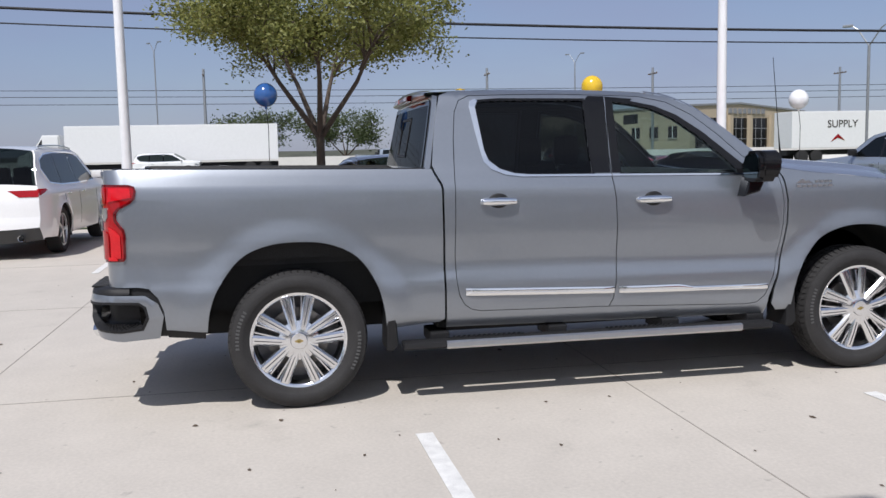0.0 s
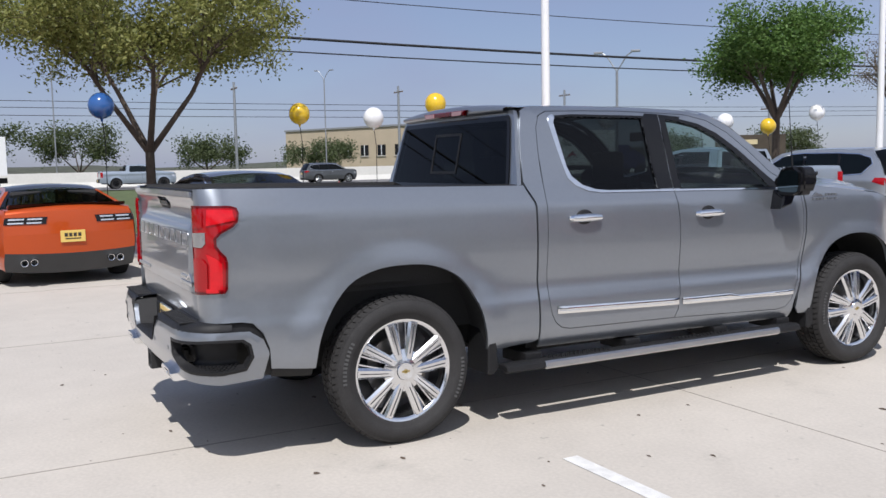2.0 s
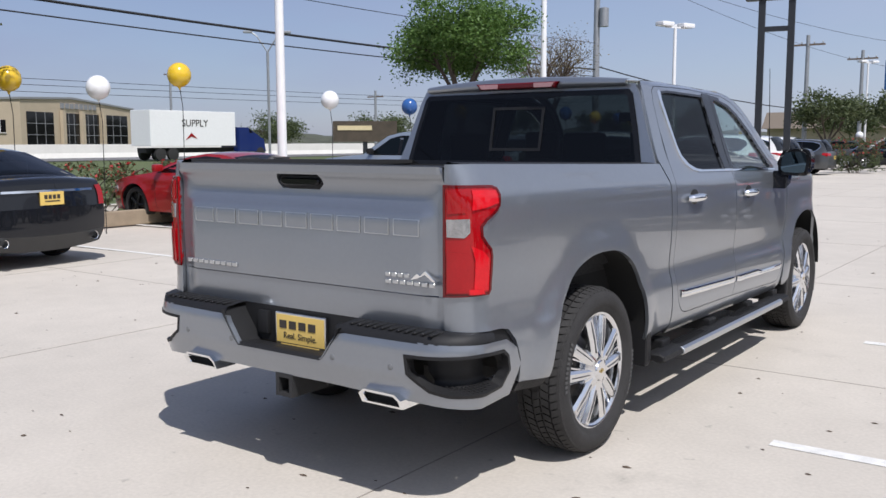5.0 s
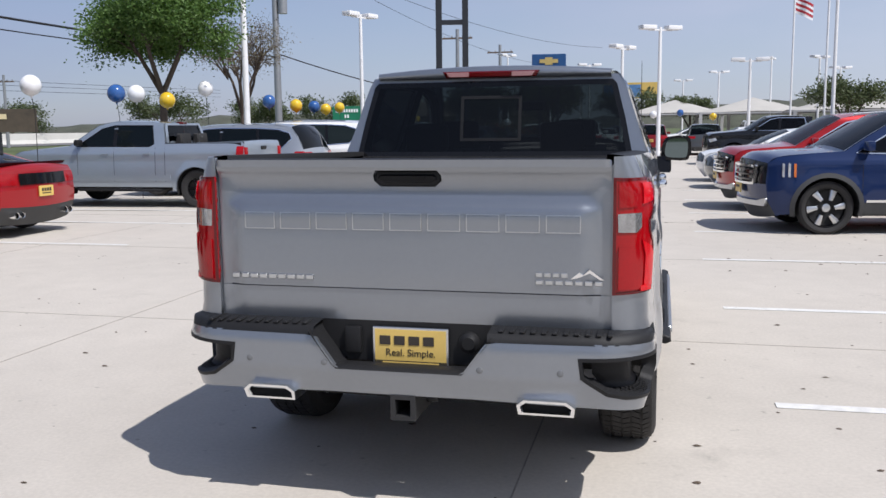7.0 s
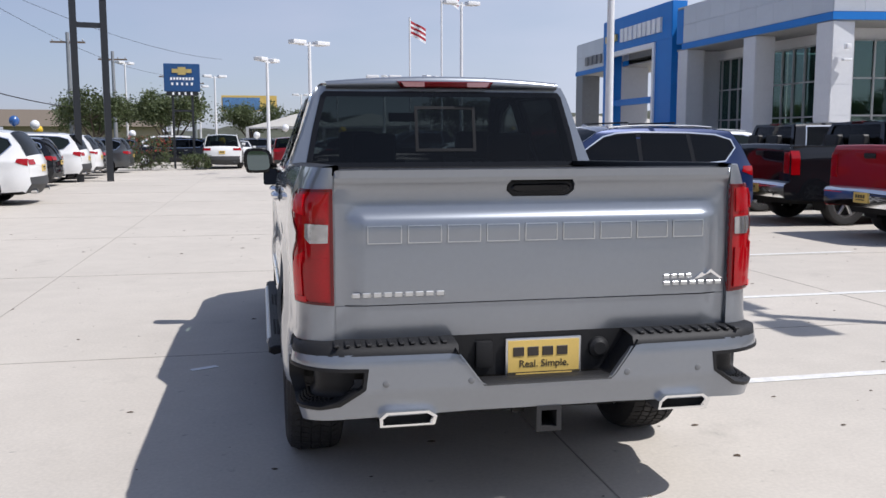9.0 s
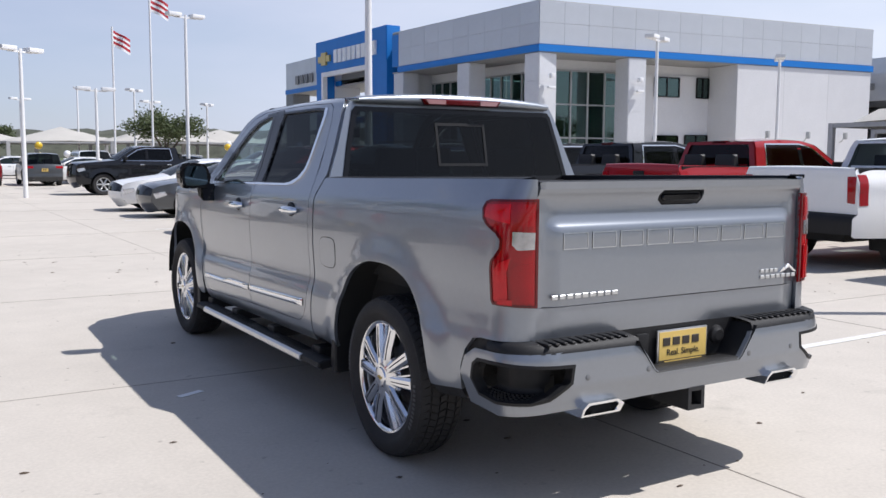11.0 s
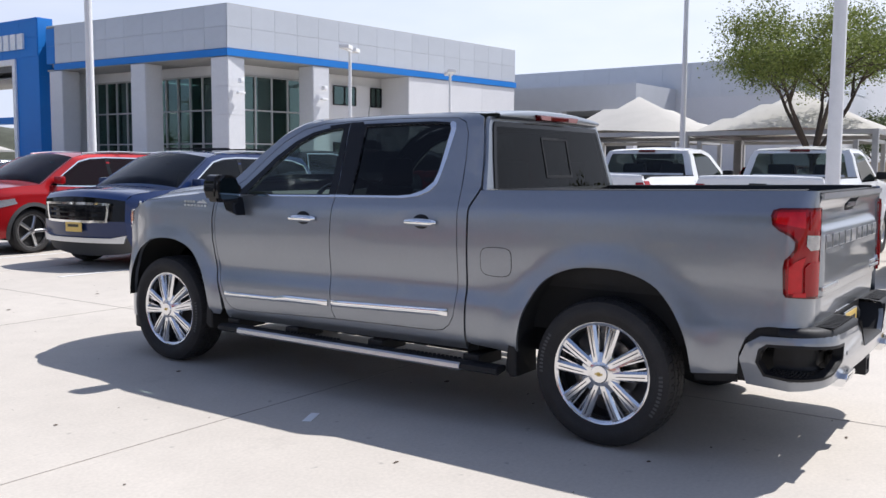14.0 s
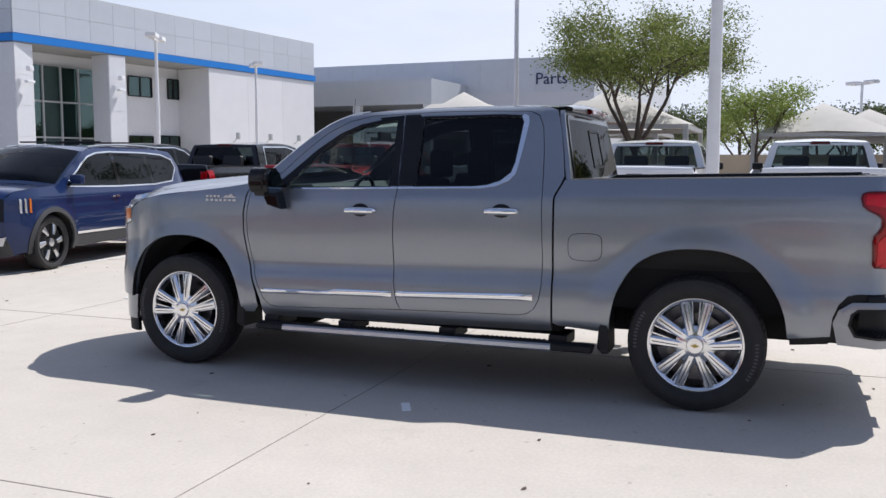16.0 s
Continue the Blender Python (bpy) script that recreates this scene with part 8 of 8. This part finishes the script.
OLIVE = leaf_material("olive leaves", (0.115, 0.135, 0.024), (0.27, 0.27, 0.075))
LEAFMIX = leaf_material("fresh olive leaves", (0.11, 0.15, 0.025), (0.26, 0.30, 0.075))
LIMEL = leaf_material("lime green leaves", (0.15, 0.21, 0.035), (0.30, 0.36, 0.085))
GREENL = leaf_material("green leaves", (0.045, 0.105, 0.014), (0.13, 0.22, 0.045))
DRYL = leaf_material("sparse dry leaves", (0.12, 0.10, 0.05), (0.20, 0.17, 0.09))
FARL = leaf_material("far foliage", (0.055, 0.078, 0.026), (0.11, 0.135, 0.055))


def leaf_cloud(tips, count, size, spread, rng, flat=0.7):
    """Small bent leaf blades gathered round the twig ends."""
    verts, faces = [], []
    for i in range(count):
        c = tips[rng.randrange(len(tips))]
        p = c + Vector((rng.gauss(0, spread), rng.gauss(0, spread), rng.gauss(0, spread * flat)))
        a = Vector((rng.gauss(0, 1), rng.gauss(0, 1), rng.gauss(0, 0.7))).normalized()
        b = a.cross(Vector((rng.gauss(0, 1), rng.gauss(0, 1), rng.gauss(0, 1)))).normalized()
        s = size * rng.uniform(0.6, 1.3)
        k = len(verts)
        verts += [p - a * s, p + b * s * 0.5, p + a * s, p - b * s * 0.5]
        faces.append((k, k + 1, k + 2, k + 3))
    return verts, faces


def tree(name, label, x, y, z0, fork, crown_z, crown_r, crown_h, leafmat, count, size, seed, trunk_r=0.14, limbs=6, stems=3, spread=0.22, group=""):
    rng = random.Random(seed)
    t = thing(name, label, "tree", group, (x, y, z0))
    bm = bmesh.new()
    top = Vector((rng.uniform(-0.15, 0.15), rng.uniform(-0.15, 0.15), fork))
    tube_bm([(0, 0, -0.05), (top.x * 0.3, top.y * 0.3, fork * 0.4), top], trunk_r, 10, taper=[trunk_r * 1.35, trunk_r, trunk_r * 0.85], bm=bm)
    tips = []
    ends = []
    for i in range(stems):
        a = 2 * math.pi * (i + rng.uniform(-0.2, 0.2)) / stems
        mid = top + Vector((math.cos(a) * crown_r * 0.28, math.sin(a) * crown_r * 0.28, (crown_z - fork) * 0.45))
        end = top + Vector((math.cos(a) * crown_r * 0.50, math.sin(a) * crown_r * 0.50, (crown_z - fork) * 0.92))
        tube_bm([top - Vector((0, 0, 0.15)), mid + Vector((rng.uniform(-.1, .1), rng.uniform(-.1, .1), 0)), end], 0.1, 8, taper=[trunk_r * 0.68, trunk_r * 0.45, trunk_r * 0.26], bm=bm)
        for j in range(limbs):
            b = a + rng.uniform(-1.2, 1.2)
            r = crown_r * rng.uniform(0.35, 0.98)
            h = crown_z + crown_h * rng.uniform(-0.42, 0.5) * math.sqrt(max(0.08, 1 - (r / crown_r) ** 2 * 0.85))
            st = mid.lerp(end, rng.uniform(0.1, 1.0))
            tip = Vector((math.cos(b) * r, math.sin(b) * r, h)) + Vector((top.x, top.y, 0))
            m1 = st.lerp(tip, 0.55) + Vector((rng.uniform(-.2, .2), rng.uniform(-.2, .2), rng.uniform(0, 0.2)))
            tube_bm([st, m1, tip], 0.03, 6, taper=[trunk_r * 0.24, trunk_r * 0.14, trunk_r * 0.05], bm=bm)
            tips += [tip, m1.lerp(tip, 0.6), m1]
            for k in range(3):
                c = tip + Vector((rng.gauss(0, 0.32), rng.gauss(0, 0.32), rng.gauss(0.05, 0.22))) * (crown_r / 2.6)
                tube_bm([m1.lerp(tip, rng.uniform(0.3, 0.9)), c], 0.01, 4, taper=[trunk_r * 0.07, trunk_r * 0.03], bm=bm)
                tips += [c, c.lerp(tip, 0.5)]
    part("trunk", bm, BARK, t, "grey brown trunk and limbs", smooth=True)
    v, f = leaf_cloud(tips, count, size, spread, rng)
    cr = mesh("crown", v, f, leafmat, t, "airy leafy crown", smooth=False)
    cr["kind"] = "stuff"
    return t


tree("tree", "olive-leaved live oak with forked trunk on the verge", -11.3, 0.85, 0.0, 2.0, 3.98, 2.65, 1.55, OLIVE, 40000, 0.042, 3, 0.092, 12, 5, 0.20, "verge trees")
tree("tree", "dense green oak on the verge", -12.0, 17.35, 0.0, 2.7, 4.45, 2.0, 2.2, GREENL, 36000, 0.052, 8, 0.11, 13, 5, 0.22, "verge trees")
tree("tree", "nearly bare tree with sparse dry leaves", -13.0, 24.1, 0.0, 2.2, 4.35, 1.55, 1.9, DRYL, 3800, 0.035, 12, 0.10, 14, 5, 0.26, "verge trees")
tree("tree", "slender tree with open olive crown among the pickups", 17.85, 3.1, 0.0, 1.9, 4.35, 2.45, 2.1, LEAFMIX, 44000, 0.036, 21, 0.10, 11, 5, 0.22)
tree("tree", "young bright green tree by the canopies", 28.5, 0.2, 0.0, 1.8, 3.5, 1.9, 1.6, LIMEL, 8000, 0.055, 23, 0.08, 9, 4, 0.25)
tree("tree", "broad dark tree beyond the lot", 12.2, 56.0, 0.0, 1.6, 3.4, 2.3, 1.9, FARL, 6000, 0.10, 31, 0.15, 8, 4, 0.3)
for i, (x, y, r, z) in enumerate([(-7, 62, 3.0, 3.6), (-12, 60, 2.6, 3.5), (-2, 78, 2.8, 3.4), (3.5, 78, 2.2, 3.2), (-9, 75, 3.0, 3.8), (36, -9, 2.2, 3.8), (44, -14, 2.8, 4.0), (34, -14, 2.4, 3.6), (48, -4, 2.5, 3.4),
                                  (-90, -2, 5, 4.0), (-90, 8, 4.5, 4.0), (-88, 20, 4, 3.0), (-92, 34, 4, 3.0), (-95, 88, 5, 3.5), (-80, 95, 5, 3.5), (-60, 100, 5, 4), (-34, 90, 4, 3.6), (-18, 96, 4, 3.6), (-46, 96, 4, 3.6)]):
    tree("tree", "green tree in the distance", x, y, 0.0, 1.4, z, r, r * 0.8, FARL, 6500, 0.06 + 0.02 * r, 40 + i, 0.13, 6, 4, 0.12 * r, "distant trees")
for i, (x, y, r) in enumerate([(54, 6.5, 2.6), (57, 2.0, 3.0), (60, -3.0, 3.0), (56, -8.0, 3.2), (64, 9.0, 3.0)]):
    tree("tree", "leafy green tree behind the canopies", x, y, 0.0, 1.4, 3.6, r, r * 0.95, LEAFMIX if i % 2 else FARL, 5200, 0.10, 90 + i, 0.13, 8, 4, 0.12 * r, "trees behind the canopies")
bw = part("boundary_wall", box_bm(49.0, 49.3, -16, 9.5, 0, 1.9), BRICKT, None)
tagged(bw, "low tan boundary wall behind the canopies", "wall")
# trees south of the bay, seen only as reflections
for i, (x, y) in enumerate([(-6, -24), (3, -26), (12, -22), (18, -18), (24, -15), (30, -11), (22, -24), (34, -17)]):
    tree("tree", "oak behind the car park, seen in the window reflections", x, y, 0.0, 2.2, 4.2, 3.4, 2.6, OLIVE, 6500, 0.14, 70 + i, 0.16, 6, 4, 0.4, "southern trees")


def shrub(x, y, sx, sy, h, leafmat, count, seed, flower=None, label="clipped green shrub beside the lot"):
    rng = random.Random(seed)
    t = thing("shrub", label, "shrub", "shrubs", (x, y, 0))
    bm = bmesh.new()
    tips = []
    for i in range(14):
        e = Vector((rng.uniform(-sx, sx), rng.uniform(-sy, sy), h * rng.uniform(0.5, 0.95)))
        tube_bm([(e.x * 0.3, e.y * 0.3, 0), e * 0.6 + Vector((0, 0, h * 0.1)), e], 0.012, 5, bm=bm)
    part("stem", bm, BARK, t)
    for i in range(260):
        tips.append(Vector((rng.uniform(-sx, sx), rng.uniform(-sy, sy), h * rng.uniform(0.08, 1.0))))
    v, f = leaf_cloud(tips, count, 0.045, 0.06, rng)
    mesh("leaves", v, f, leafmat, t, smooth=False)["kind"] = "stuff"
    if flower:
        v, f = leaf_cloud([p for p in tips if p.z > h * 0.5], 420, 0.045, 0.05, rng)
        mesh("blossom", v, f, flower, t, "red blossoms", smooth=False)["kind"] = "stuff"
    return t


ROSE = material("red blossom", (0.35, 0.03, 0.03), rough=0.7)
shrub(-13.2, 6.0, 0.9, 2.0, 1.15, FARL, 4000, 5, ROSE, "rose hedge with red blossoms on the verge")
shrub(-13.2, 9.8, 0.9, 1.6, 1.1, FARL, 3500, 6, ROSE, "rose hedge with red blossoms on the verge")
shrub(-6.7, 43.2, 1.1, 0.9, 1.7, FARL, 4200, 7, ROSE, "reddish green shrub at the end of the row")
shrub(-4.4, 43.4, 0.7, 0.5, 0.8, FARL, 2200, 8)
# low timber edging below the hedge
ed = part("timber_edge", box_bm(-12.0, -11.8, 4.4, 8.2, 0.0, 0.28, bev=0.02), material("weathered timber", (0.30, 0.24, 0.17), rough=0.9, var=0.2), None)
tagged(ed, "weathered timber edging below the rose hedge", "edging")
# wooded hills on the northern and eastern horizon
def hills(name, pts, h, seed, mat, rise=0.0):
    rng = random.Random(seed)
    v, f = [], []
    for i, (x, y) in enumerate(pts):
        z = h * (0.75 + 0.25 * math.sin(i * (30.0 / len(pts)) + seed)) + rng.uniform(-1.1, 1.1) + rise * min(max((x / y + 0.05) / 0.35, 0), 1)
        dx, dy = x / math.hypot(x, y), y / math.hypot(x, y)
        v += [(x, y, -1), (x + dx * 30, y + dy * 30, z * 0.7), (x + dx * 90, y + dy * 90, z), (x + dx * 260, y + dy * 260, -2)]
    for i in range(len(pts) - 1):
        for k in range(3):
            f.append((i * 4 + k, i * 4 + k + 1, i * 4 + k + 5, i * 4 + k + 4))
    tagged(mesh(name, v, f, mat, None), "low wooded hills on the horizon", "hill", kind="structure")


HILL = material("wooded hill", (0.066, 0.070, 0.048), rough=0.95, var=0.6, scale=0.12, bump=1.0, bump_scale=0.4)
hills("backdrop_north", [(520 * math.sin(a), 520 * math.cos(a)) for a in np.linspace(-0.9, 1.5, 190)], 11.0, 2, HILL, 13.0)
hills("backdrop_west", [(420 * math.sin(a), 420 * math.cos(a)) for a in np.linspace(-2.2, -0.9, 22)], 5.0, 5, HILL)
